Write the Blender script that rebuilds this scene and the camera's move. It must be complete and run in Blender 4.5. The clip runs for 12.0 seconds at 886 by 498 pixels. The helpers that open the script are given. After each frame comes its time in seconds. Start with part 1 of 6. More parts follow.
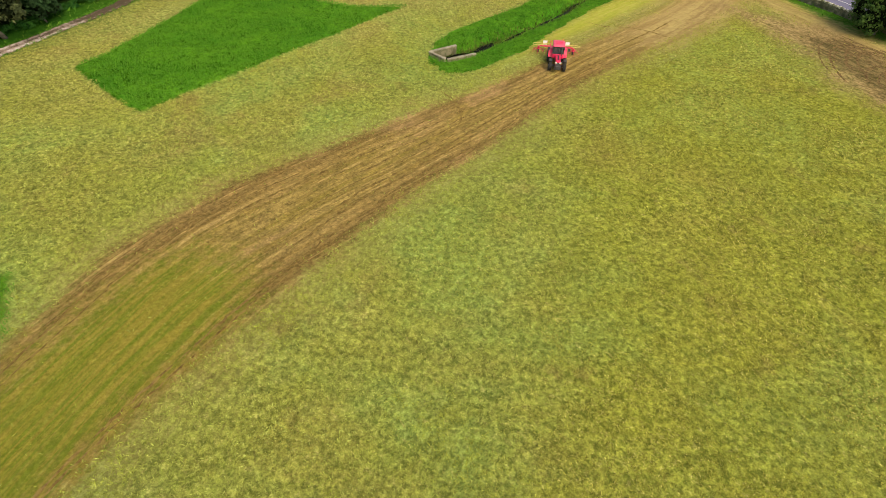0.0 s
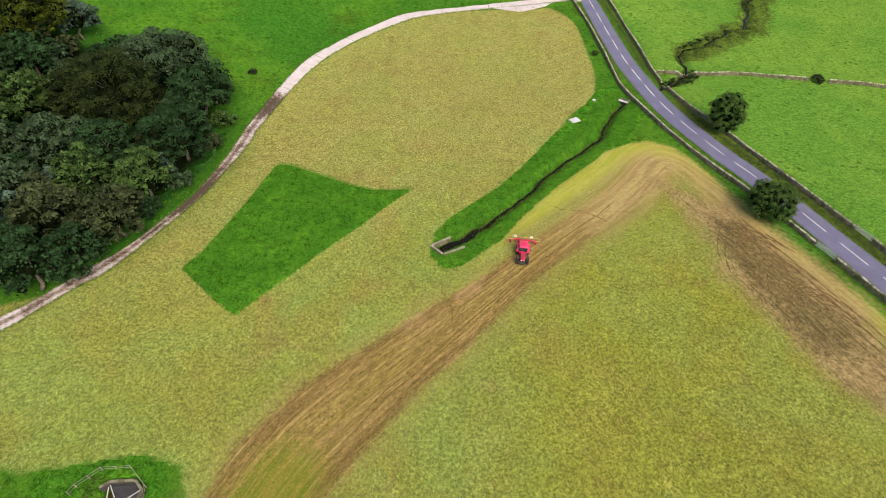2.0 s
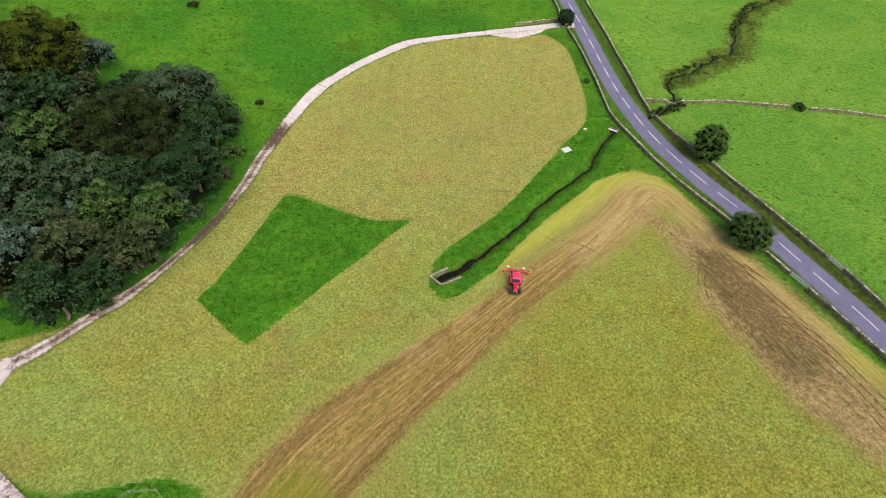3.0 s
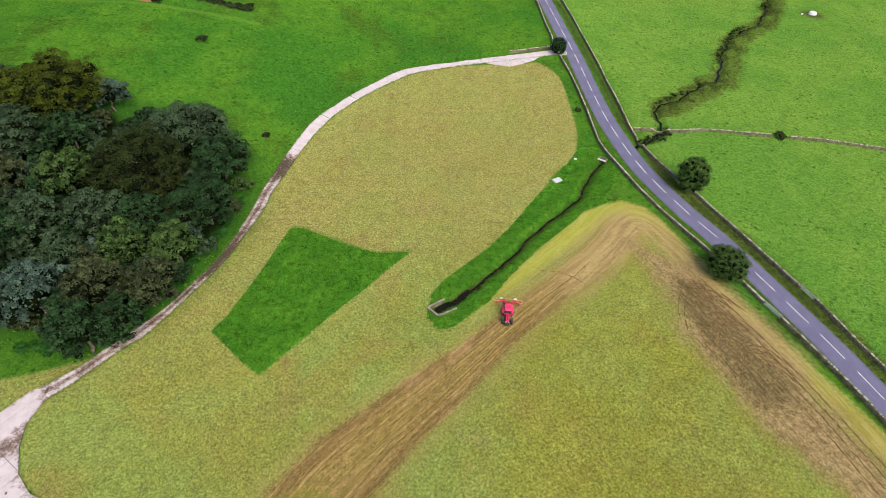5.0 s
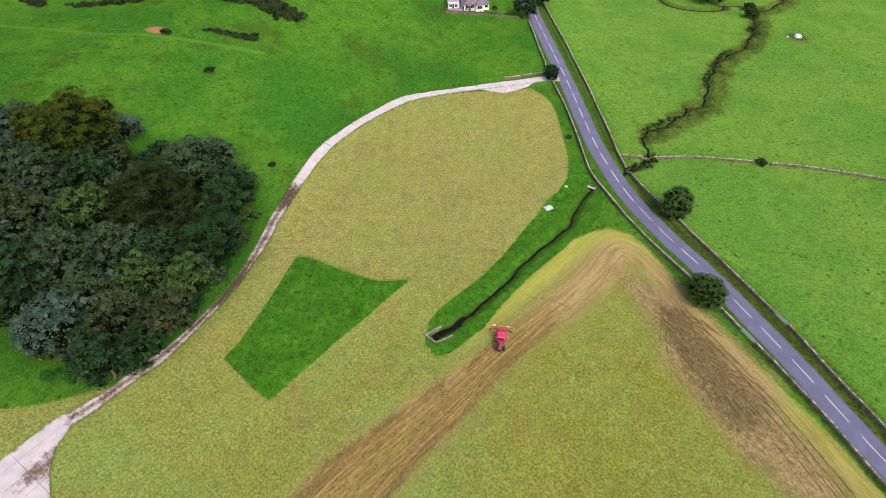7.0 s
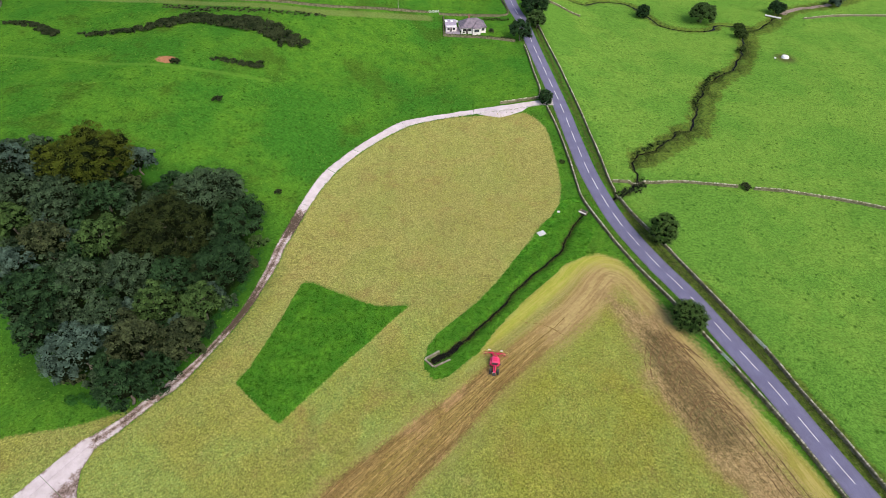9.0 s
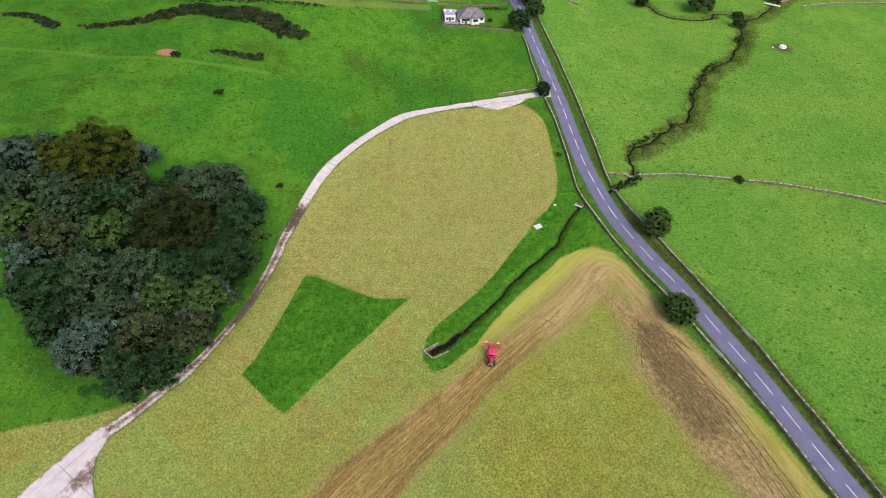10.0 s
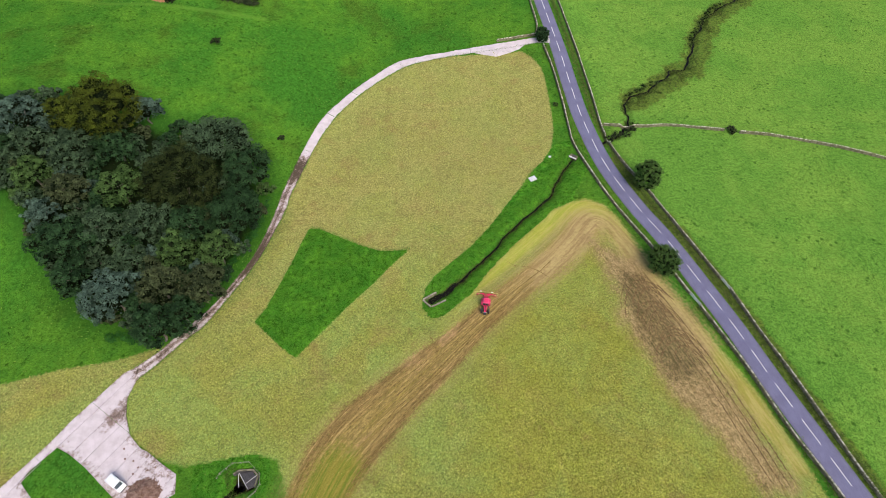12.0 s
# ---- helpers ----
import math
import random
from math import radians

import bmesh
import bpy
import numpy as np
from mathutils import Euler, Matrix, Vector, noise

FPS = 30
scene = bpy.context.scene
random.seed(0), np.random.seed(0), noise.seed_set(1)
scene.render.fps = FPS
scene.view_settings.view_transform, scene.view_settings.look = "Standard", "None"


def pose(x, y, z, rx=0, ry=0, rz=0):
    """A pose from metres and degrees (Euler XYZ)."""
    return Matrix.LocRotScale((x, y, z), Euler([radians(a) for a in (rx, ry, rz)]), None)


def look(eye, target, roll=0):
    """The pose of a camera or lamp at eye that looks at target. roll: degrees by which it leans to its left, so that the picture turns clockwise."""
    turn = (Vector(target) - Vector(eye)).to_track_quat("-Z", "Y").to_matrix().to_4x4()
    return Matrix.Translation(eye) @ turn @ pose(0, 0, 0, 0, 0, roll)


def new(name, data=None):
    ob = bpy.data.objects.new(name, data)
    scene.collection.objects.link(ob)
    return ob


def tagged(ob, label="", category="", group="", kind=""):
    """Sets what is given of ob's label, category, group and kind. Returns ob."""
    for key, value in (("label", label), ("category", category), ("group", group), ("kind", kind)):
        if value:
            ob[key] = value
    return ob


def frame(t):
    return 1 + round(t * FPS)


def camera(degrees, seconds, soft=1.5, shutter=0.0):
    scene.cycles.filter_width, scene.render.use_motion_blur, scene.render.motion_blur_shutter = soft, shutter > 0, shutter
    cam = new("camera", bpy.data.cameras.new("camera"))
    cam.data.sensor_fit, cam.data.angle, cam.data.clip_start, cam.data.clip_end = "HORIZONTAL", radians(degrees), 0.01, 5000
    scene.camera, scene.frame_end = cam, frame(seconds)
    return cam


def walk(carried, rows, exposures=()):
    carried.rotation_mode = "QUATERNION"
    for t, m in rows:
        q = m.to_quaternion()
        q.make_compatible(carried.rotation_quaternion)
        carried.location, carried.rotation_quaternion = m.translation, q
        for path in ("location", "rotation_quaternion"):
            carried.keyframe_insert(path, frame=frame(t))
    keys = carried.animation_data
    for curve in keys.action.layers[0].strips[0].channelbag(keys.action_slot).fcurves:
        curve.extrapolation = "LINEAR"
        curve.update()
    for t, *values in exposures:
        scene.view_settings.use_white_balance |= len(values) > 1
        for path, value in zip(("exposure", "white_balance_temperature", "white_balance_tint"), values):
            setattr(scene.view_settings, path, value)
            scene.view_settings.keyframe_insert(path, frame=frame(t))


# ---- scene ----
cam = camera(79.2, 12.0, soft=0.8)
METRES, EYE, TILT, LEAN, TURN = 89.0, 29.6, -43.73, -1.72, 0.0
ROWS = [
    (0.0, 0.0, 0.0, 0.0, 0.0, 0.0, -0.0),
    (0.2, -0.0008, -0.0172, 0.0210, 0.052, -0.545, 0.012),
    (0.5, -0.0016, -0.0583, 0.0633, 0.11, -0.61, 0.01),
    (1.0, 0.0025, -0.1374, 0.1395, 0.19, -0.63, -0.07),
    (1.5, 0.0064, -0.2171, 0.2143, 0.29, -0.59, -0.07),
    (2.0, 0.0117, -0.2972, 0.2869, 0.4, -0.52, -0.08),
    (2.2, 0.0139, -0.3301, 0.3145, 0.384, -0.399, -0.02),
    (2.5, 0.0138, -0.3496, 0.332, 0.33, -0.43, -0.05),
    (3.0, 0.015, -0.3701, 0.3501, 0.32, -0.41, -0.04),
    (5.0, 0.0211, -0.4522, 0.4241, 0.26, -0.32, 0.11),
    (5.5, 0.0224, -0.4736, 0.4421, 0.21, -0.29, 0.14),
    (6.0, 0.0241, -0.4949, 0.46, 0.19, -0.26, 0.16),
    (6.5, 0.0257, -0.5162, 0.4786, 0.18, -0.22, 0.2),
    (7.0, 0.0277, -0.5377, 0.4974, 0.18, -0.19, 0.24),
    (9.0, 0.0342, -0.6228, 0.573, 0.16, -0.11, 0.38),
    (9.3, 0.0352, -0.636, 0.585, 0.154, -0.176, 0.393),
    (9.5, 0.0358, -0.6434, 0.5907, 0.13, -0.43, 0.4),
    (9.7, 0.0364, -0.6517, 0.5975, 0.125, -0.917, 0.42),
    (10.0, 0.0373, -0.6641, 0.6078, 0.11, -1.96, 0.42),
    (10.5, 0.039, -0.684, 0.6254, 0.08, -3.73, 0.43),
    (11.0, 0.04, -0.7043, 0.6431, 0.04, -5.48, 0.43),
    (11.5, 0.0419, -0.7235, 0.659, 0.04, -7.24, 0.45),
    (12.0, 0.0431, -0.7387, 0.6714, 0.03, -8.99, 0.49),
]
# the drone climbs almost straight up from 30 m to 118 m, then tips down
walk_rows = [(t, pose(0, 0, EYE, TILT, LEAN, TURN) @ pose(METRES * x, METRES * y, METRES * z, 90 + pitch, roll, yaw)) for t, x, y, z, yaw, pitch, roll in ROWS]
walk(cam, walk_rows, exposures=[(0.0, 0.70, 8300, 5), (2.5, 0.68, 7150, 9), (12.0, 0.60, 6550, 12)])

# ---- light: high thin overcast, soft sun from the right and behind ----
SUN_ELEV, SUN_AZ = 48.0, 150.0
world = bpy.data.worlds.new("sky")
world.use_nodes = True
scene.world = world
wn = world.node_tree.nodes
sky = wn.new("ShaderNodeTexSky")
sky.sky_type = "NISHITA"
sky.sun_disc = False
sky.sun_elevation, sky.sun_rotation = radians(SUN_ELEV), radians(SUN_AZ)
sky.air_density, sky.dust_density, sky.ozone_density = 1.0, 3.0, 1.0
world.node_tree.links.new(sky.outputs[0], wn["Background"].inputs[0])
wn["Background"].inputs[1].default_value = 0.145
sun = new("sun", bpy.data.lights.new("sun", "SUN"))
sun.data.energy, sun.data.angle, sun.data.color = 1.7, radians(36), (1.0, 0.93, 0.82)
az, el = radians(SUN_AZ), radians(SUN_ELEV)
sun.matrix_world = look((0, 0, 200), (0 - math.sin(az) * math.cos(el), -math.cos(az) * math.cos(el), 200 - math.sin(el)))


# ---- node helpers ----
class Nodes:
    """Short hands for shader nodes."""

    def __init__(self, name):
        self.mat = bpy.data.materials.new(name)
        self.mat.use_nodes = True
        self.tree = self.mat.node_tree
        self.bsdf = self.tree.nodes["Principled BSDF"]
        self.coord = self.tree.nodes.new("ShaderNodeTexCoord").outputs["Object"]

    def link(self, value, socket):
        if isinstance(value, bpy.types.NodeSocket):
            self.tree.links.new(value, socket)
        elif value is not None:
            if isinstance(value, (tuple, list)) and len(value) == 3 and socket.type == "RGBA":
                value = (*value, 1)
            socket.default_value = value

    def noise(self, scale, detail=4, rough=0.6, vec=None, distort=0.0):
        n = self.tree.nodes.new("ShaderNodeTexNoise")
        self.link(vec or self.coord, n.inputs["Vector"])
        n.inputs["Scale"].default_value, n.inputs["Detail"].default_value = scale, detail
        n.inputs["Roughness"].default_value, n.inputs["Distortion"].default_value = rough, distort
        return n.outputs["Fac"]

    def flow(self, long, wide, detail=5, rough=0.7, distort=0.0):
        """Noise drawn out along the wheelings, that many metres long and wide."""
        c = self.tree.nodes.new("ShaderNodeCombineXYZ")
        self.link(self.math("MULTIPLY", self.attr("flow_along"), 1 / long), c.inputs[0])
        self.link(self.math("MULTIPLY", self.attr("flow_across"), 1 / wide), c.inputs[1])
        return self.noise(1.0, detail, rough, c.outputs[0], distort)

    def voronoi(self, scale, vec=None, feature="F1", out="Distance"):
        n = self.tree.nodes.new("ShaderNodeTexVoronoi")
        n.feature = feature
        self.link(vec or self.coord, n.inputs["Vector"])
        n.inputs["Scale"].default_value = scale
        return n.outputs[out]

    def warp(self, turn=0.0, scale=(1, 1, 1), loc=(0, 0, 0), vec=None):
        n = self.tree.nodes.new("ShaderNodeMapping")
        n.vector_type = "TEXTURE"
        self.link(vec or self.coord, n.inputs["Vector"])
        n.inputs["Location"].default_value = loc
        n.inputs["Rotation"].default_value = (0, 0, radians(turn))
        n.inputs["Scale"].default_value = scale
        return n.outputs[0]

    def math(self, op, a, b=0.0, clamp=False):
        n = self.tree.nodes.new("ShaderNodeMath")
        n.operation, n.use_clamp = op, clamp
        self.link(a, n.inputs[0])
        self.link(b, n.inputs[1])
        return n.outputs[0]

    def ramp(self, value, lo, hi, out_lo=0.0, out_hi=1.0):
        n = self.tree.nodes.new("ShaderNodeMapRange")
        n.interpolation_type = "SMOOTHSTEP"
        self.link(value, n.inputs["Value"])
        for key, v in (("From Min", lo), ("From Max", hi), ("To Min", out_lo), ("To Max", out_hi)):
            n.inputs[key].default_value = v
        return n.outputs["Result"]

    def mix(self, fac, a, b, mode="MIX"):
        n = self.tree.nodes.new("ShaderNodeMix")
        n.data_type, n.blend_type = "RGBA", mode
        self.link(fac, n.inputs["Factor"])
        self.link(a, n.inputs[6])
        self.link(b, n.inputs[7])
        return n.outputs[2]

    def attr(self, name):
        n = self.tree.nodes.new("ShaderNodeAttribute")
        n.attribute_name = name
        return n.outputs["Fac"]

    def island(self):
        return self.tree.nodes.new("ShaderNodeNewGeometry").outputs["Random Per Island"]

    def object_random(self):
        return self.tree.nodes.new("ShaderNodeObjectInfo").outputs["Random"]

    def done(self, colour, rough=0.8, bump=None, depth=0.02, metal=0.0, spec=0.3):
        self.link(colour, self.bsdf.inputs["Base Color"])
        self.link(rough, self.bsdf.inputs["Roughness"])
        self.link(metal, self.bsdf.inputs["Metallic"])
        self.bsdf.inputs["Specular IOR Level"].default_value = spec
        if bump is not None:
            n = self.tree.nodes.new("ShaderNodeBump")
            n.inputs["Distance"].default_value = depth
            n.inputs["Strength"].default_value = 1.0
            self.link(bump, n.inputs["Height"])
            self.link(n.outputs[0], self.bsdf.inputs["Normal"])
        return self.mat


def simple(name, a, b, scale=3.0, rough=0.7, metal=0.0, depth=0.01, spec=0.3, grain=30.0):
    """Two tones by a broad noise, with a fine grain on top."""
    k = Nodes(name)
    col = k.mix(k.ramp(k.noise(scale, 6), 0.35, 0.65), a, b)
    fine = k.noise(grain, 3)
    col = k.mix(k.ramp(fine, 0.3, 0.7, 0.0, 0.25), col, tuple(c * 0.6 for c in a))
    return k.done(col, rough, fine, depth, metal, spec)


def leaf_material(name, dark, light):
    """Leaves: each spray of the crown its own tone, every leaf clump a little off it, some light through."""
    k = Nodes(name)
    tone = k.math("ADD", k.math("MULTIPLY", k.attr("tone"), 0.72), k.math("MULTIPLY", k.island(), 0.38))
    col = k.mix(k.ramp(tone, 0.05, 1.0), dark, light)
    col = k.mix(k.ramp(k.noise(0.30, 4), 0.42, 0.62, 0, 0.35), col, light)
    col = k.mix(k.ramp(k.noise(2.2, 3), 0.54, 0.68, 0, 0.5), col, dark)
    k.done(col, 0.75, spec=0.08)
    t = k.tree.nodes.new("ShaderNodeBsdfTranslucent")
    k.link(col, t.inputs["Color"])
    m = k.tree.nodes.new("ShaderNodeMixShader")
    m.inputs[0].default_value = 0.10
    k.tree.links.new(k.bsdf.outputs[0], m.inputs[1])
    k.tree.links.new(t.outputs[0], m.inputs[2])
    k.tree.links.new(m.outputs[0], k.tree.nodes["Material Output"].inputs["Surface"])
    return k.mat


# ---- geometry helpers ----
rng = np.random.default_rng(7)


def softplus(v, s):
    return s * np.logaddexp(0, np.asarray(v, float) / s)


def sigmoid(v):
    return 1 / (1 + np.exp(-np.clip(v, -40, 40)))


def smoothstep(v, lo, hi):
    u = np.clip((np.asarray(v, float) - lo) / (hi - lo), 0, 1)
    return u * u * (3 - 2 * u)


def spline(pts, n=6, closed=False):
    """A Catmull-Rom line through the points."""
    p = np.array(pts, float)
    p = np.vstack([p[-1:], p, p[:2]]) if closed else np.vstack([2 * p[:1] - p[1:2], p, 2 * p[-1:] - p[-2:-1]])
    out = []
    u = np.linspace(0, 1, n, endpoint=False)[:, None]
    for a, b, c, d in zip(p, p[1:], p[2:], p[3:]):
        out.append(0.5 * (2 * b + (c - a) * u + (2 * a - 5 * b + 4 * c - d) * u ** 2 + (3 * b - a - 3 * c + d) * u ** 3))
    if not closed:
        out.append(p[-2:-1])
    return np.vstack(out)


def line_distance(P, line, closed=False):
    q = np.vstack([line, line[:1]]) if closed else np.asarray(line)
    best = np.full(len(P), 1e9)
    for a, b in zip(q, q[1:]):
        d = b - a
        u = np.clip(((P - a) @ d) / max(d @ d, 1e-9), 0, 1)
        best = np.minimum(best, np.hypot(*(P - a - u[:, None] * d).T))
    return best


def inside(P, poly):
    res = np.zeros(len(P), bool)
    for a, b in zip(poly, np.roll(poly, -1, 0)):
        cross = (a[1] > P[:, 1]) != (b[1] > P[:, 1])
        with np.errstate(divide="ignore", invalid="ignore"):
            res ^= cross & (P[:, 0] < (b[0] - a[0]) * (P[:, 1] - a[1]) / (b[1] - a[1] + 1e-12) + a[0])
    return res


def area_distance(P, poly):
    """Metres to the outline: positive inside."""
    poly = np.asarray(poly, float)
    lo, hi = poly.min(0) - 12, poly.max(0) + 12
    near = ((P > lo) & (P < hi)).all(1)
    out = np.full(len(P), -12.0)
    d = line_distance(P[near], poly, True)
    out[near] = np.where(inside(P[near], poly), d, -d)
    return np.clip(out, -12, 12)


def resample(line, step):
    line = np.asarray(line, float)
    s = np.concatenate([[0], np.cumsum(np.hypot(*np.diff(line, axis=0).T))])
    at = np.linspace(0, s[-1], max(2, int(round(s[-1] / step)) + 1))
    return np.stack([np.interp(at, s, line[:, 0]), np.interp(at, s, line[:, 1])], 1)


def side(line):
    """Unit vectors to the left of a line."""
    t = np.gradient(np.asarray(line, float), axis=0)
    t /= np.maximum(np.hypot(t[:, 0], t[:, 1]), 1e-9)[:, None]
    return np.stack([-t[:, 1], t[:, 0]], 1)


def quickmesh(name, V, F, material=None, smooth=False):
    """A mesh from arrays of corners and of faces with equal corner counts."""
    V, F = np.asarray(V, np.float32), np.asarray(F, np.int32)
    me = bpy.data.meshes.new(name)
    me.vertices.add(len(V))
    me.vertices.foreach_set("co", V.ravel())
    k = F.shape[1]
    me.loops.add(F.size)
    me.loops.foreach_set("vertex_index", F.ravel())
    me.polygons.add(len(F))
    me.polygons.foreach_set("loop_start", np.arange(0, F.size, k, dtype=np.int32))
    me.update(calc_edges=True)
    me.polygons.foreach_set("use_smooth", np.full(len(F), smooth))
    if material:
        me.materials.append(material)
    me.validate()
    return me


def thing(name, label, category, group="", kind="", at=(0, 0, 0), turn=0.0):
    return_ob = new(name)
    return_ob.empty_display_size = 0.5
    return_ob.matrix_basis = pose(*at, 0, 0, turn)
    return tagged(return_ob, label, category, group, kind)


def part(name, bm, material, parent=None, label="", smooth=False):
    """Links a bmesh (or a mesh) as one object under a thing or a part."""
    if isinstance(bm, bmesh.types.BMesh):
        me = bpy.data.meshes.new(name)
        bmesh.ops.recalc_face_normals(bm, faces=bm.faces)
        bm.to_mesh(me)
        bm.free()
        me.materials.append(material)
        if smooth:
            me.polygons.foreach_set("use_smooth", [True] * len(me.polygons))
    else:
        me = bm
    ob = new(name, me)
    ob.parent = parent
    return tagged(ob, label)


def box(size, at=(0, 0, 0), bevel=0.0, turn=(0, 0, 0), bm=None, taper=1.0):
    """A box of that size with its centre at a place, bevelled, its top tapered."""
    bm = bm or bmesh.new()
    r = bmesh.ops.create_cube(bm, size=1.0)
    vs = r["verts"]
    for v in vs:
        k = taper if v.co.z > 0 else 1.0
        v.co = Vector((v.co.x * size[0] * k, v.co.y * size[1] * k, v.co.z * size[2]))
    if bevel:
        es = list({e for v in vs for e in v.link_edges})
        g = bmesh.ops.bevel(bm, geom=es, offset=bevel, segments=2, affect="EDGES", profile=0.6)
        vs = list({v for f in g["faces"] for v in f.verts} | {v for v in vs if v.is_valid})
    m = pose(*at, *turn)
    bmesh.ops.transform(bm, matrix=m, verts=vs)
    return bm


def rod(a, b, r, bm=None, seg=8, r2=None):
    """A round bar from a to b."""
    bm = bm or bmesh.new()
    a, b = Vector(a), Vector(b)
    d = b - a
    m = Matrix.Translation((a + b) / 2) @ d.to_track_quat("Z", "Y").to_matrix().to_4x4()
    bmesh.ops.create_cone(bm, cap_ends=True, segments=seg, radius1=r, radius2=r if r2 is None else r2, depth=d.length, matrix=m)
    return bm


def prism(outline, z0, z1, bm=None):
    """An upright prism over an outline in plan."""
    bm = bm or bmesh.new()
    lo = [bm.verts.new((x, y, z0)) for x, y in outline]
    hi = [bm.verts.new((x, y, z1)) for x, y in outline]
    n = len(lo)
    bm.faces.new(hi)
    bm.faces.new(lo[::-1])
    for i in range(n):
        bm.faces.new((lo[i], lo[(i + 1) % n], hi[(i + 1) % n], hi[i]))
    return bm


# ---- the plan ----
ROAD = spline([(20, 420), (31, 330), (37.9, 270), (41.2, 253), (44.1, 227), (47.0, 203), (49.6, 180), (51.3, 158), (52.9, 139.4), (56.4, 118.7), (62.3, 101.3), (68.2, 88.2),
               (74.3, 71.5), (78.5, 59.5), (83.3, 43.5), (88.8, 27), (95, 8), (104, -20), (125, -80), (180, -220)], 8)
WALL_W = spline([(43.6, 181), (45.5, 168.7), (46.9, 150), (47.2, 136), (47.6, 127.5), (50.5, 116.7), (55.4, 102.3), (60.7, 90.3), (65.5, 80), (69.3, 70.2)], 8)
WALL_W_SOUTH = spline([(71.3, 65.6), (75.2, 55), (78, 46.8), (82.1, 33.4), (86.5, 21.8), (92, 5), (100, -18), (120, -75)], 8)
WALL_NW = spline([(41.2, 187.5), (42.3, 193.8), (41.4, 205.6), (40.5, 219.2), (39.6, 227.8)], 8)
WALL_E = spline([(46.5, 268), (49, 248), (51.6, 228.5), (53.4, 214.2), (55.4, 197), (57.6, 172), (58.7, 152), (59.2, 136.6), (61.1, 125), (64.6, 115.3), (69, 104.9), (73.5, 92.3), (77.6, 81.4), (80, 75)], 8) + (-0.75, -0.25)
WALL_E_SOUTH = spline([(81.5, 71.2), (84.9, 59), (88.2, 48.3), (91, 37.9), (95.1, 23.2), (101, 5), (110, -20), (130, -75)], 8) + (-0.75, -0.25)
WALL_F = spline([(59.4, 137.4), (71.5, 136.9), (81.2, 137.6), (90.4, 136.9), (100, 135.7)], 8)
WALL_F_EAST = spline([(105.4, 134.6), (116.8, 133.1), (133.1, 128.9), (143.4, 125.2), (175, 113), (230, 95)], 8)
WALL_FAR = spline([(-190, 238), (-114, 235.6), (-89, 234), (-52, 237), (-18, 247.6), (-3.4, 252.8)], 8)
WALL_FAR_EAST = spline([(2, 253.6), (15, 255), (31, 256), (35, 260), (33, 272)], 8)
DITCH = spline([(1.0, 67.0), (4.9, 69.6), (7.6, 72.4), (10.4, 75), (14.2, 79.4), (18.8, 84.1), (21.3, 88), (24.7, 92), (29.1, 96.7), (33.7, 101.2), (37.5, 105.4), (39.6, 110.2), (42.5, 115.3), (46.6, 121.6)], 6)
STREAM = spline([(57, 128), (62, 132.2), (67.5, 136.9), (69, 144.7), (70.1, 151.4), (73.5, 154.3), (80.9, 159), (88.2, 166), (91.6, 170.1), (98, 173.1), (103.2, 183.8), (107.1, 193), (112.9, 202.8),
                 (118.2, 210.7), (125.6, 217.4), (135.4, 226.1), (142.4, 237.1), (146.9, 244.8), (151.9, 256.8), (157.8, 267.7), (166.8, 271.8), (180.1, 286.3), (197, 301), (216, 307), (234, 317), (280, 345)], 5)
STREAM = STREAM + side(STREAM) * (0.45 * np.sin(np.arange(len(STREAM)) * 0.83) + 0.35 * np.sin(np.arange(len(STREAM)) * 2.1 + 1))[:, None]
DITCH = DITCH + side(DITCH) * (0.14 * np.sin(np.arange(len(DITCH)) * 0.71) + 0.10 * np.sin(np.arange(len(DITCH)) * 1.9 + 1))[:, None]
BRANCH = spline([(160.3, 272), (151.8, 274.6), (144.3, 274.2), (141.4, 268.9), (132.7, 266.3), (123.1, 267.8), (115.9, 272.6), (113.6, 280), (109.7, 293.3), (104, 303), (90.4, 303.8), (79.3, 297), (60, 302)], 5)
OUTFALL = spline([(-37.5, 22.6), (-39.3, 20.4), (-42.5, 17.5), (-48, 12), (-60, 4), (-90, -20)], 6)
TRACK_L = [(46.5, 187.5), (40.3, 185.6), (28.9, 182.6), (17.9, 179.5), (7.0, 176.4), (-3.5, 173.2), (-12.7, 169.1), (-23, 157.9), (-32, 144.3), (-36.2, 135.1), (-38.9, 125.2), (-41.6, 112.4), (-43.3, 103.1),
           (-43.9, 96.7), (-45.3, 88.5), (-47.4, 80.1), (-50.2, 73.1), (-53.7, 65.9), (-57.3, 60.7), (-60.5, 56.4), (-63.9, 51.9), (-68.3, 47.6)]
TRACK_R = [(46.5, 183.0), (40.2, 182.4), (29.5, 179.2), (18.0, 176.3), (7.6, 173.8), (-2.4, 170.4), (-10.2, 166.3), (-20.4, 156.3), (-29.3, 143.0), (-33.3, 133.6), (-36.2, 124.3), (-38.7, 112.5), (-40.6, 103.6),
           (-41.2, 97.5), (-43.0, 89.2), (-45.0, 81.3), (-47.6, 74.2), (-51.0, 67.1), (-54.8, 59.2), (-59.0, 54.2), (-62.6, 49.4), (-66.5, 44.9)]
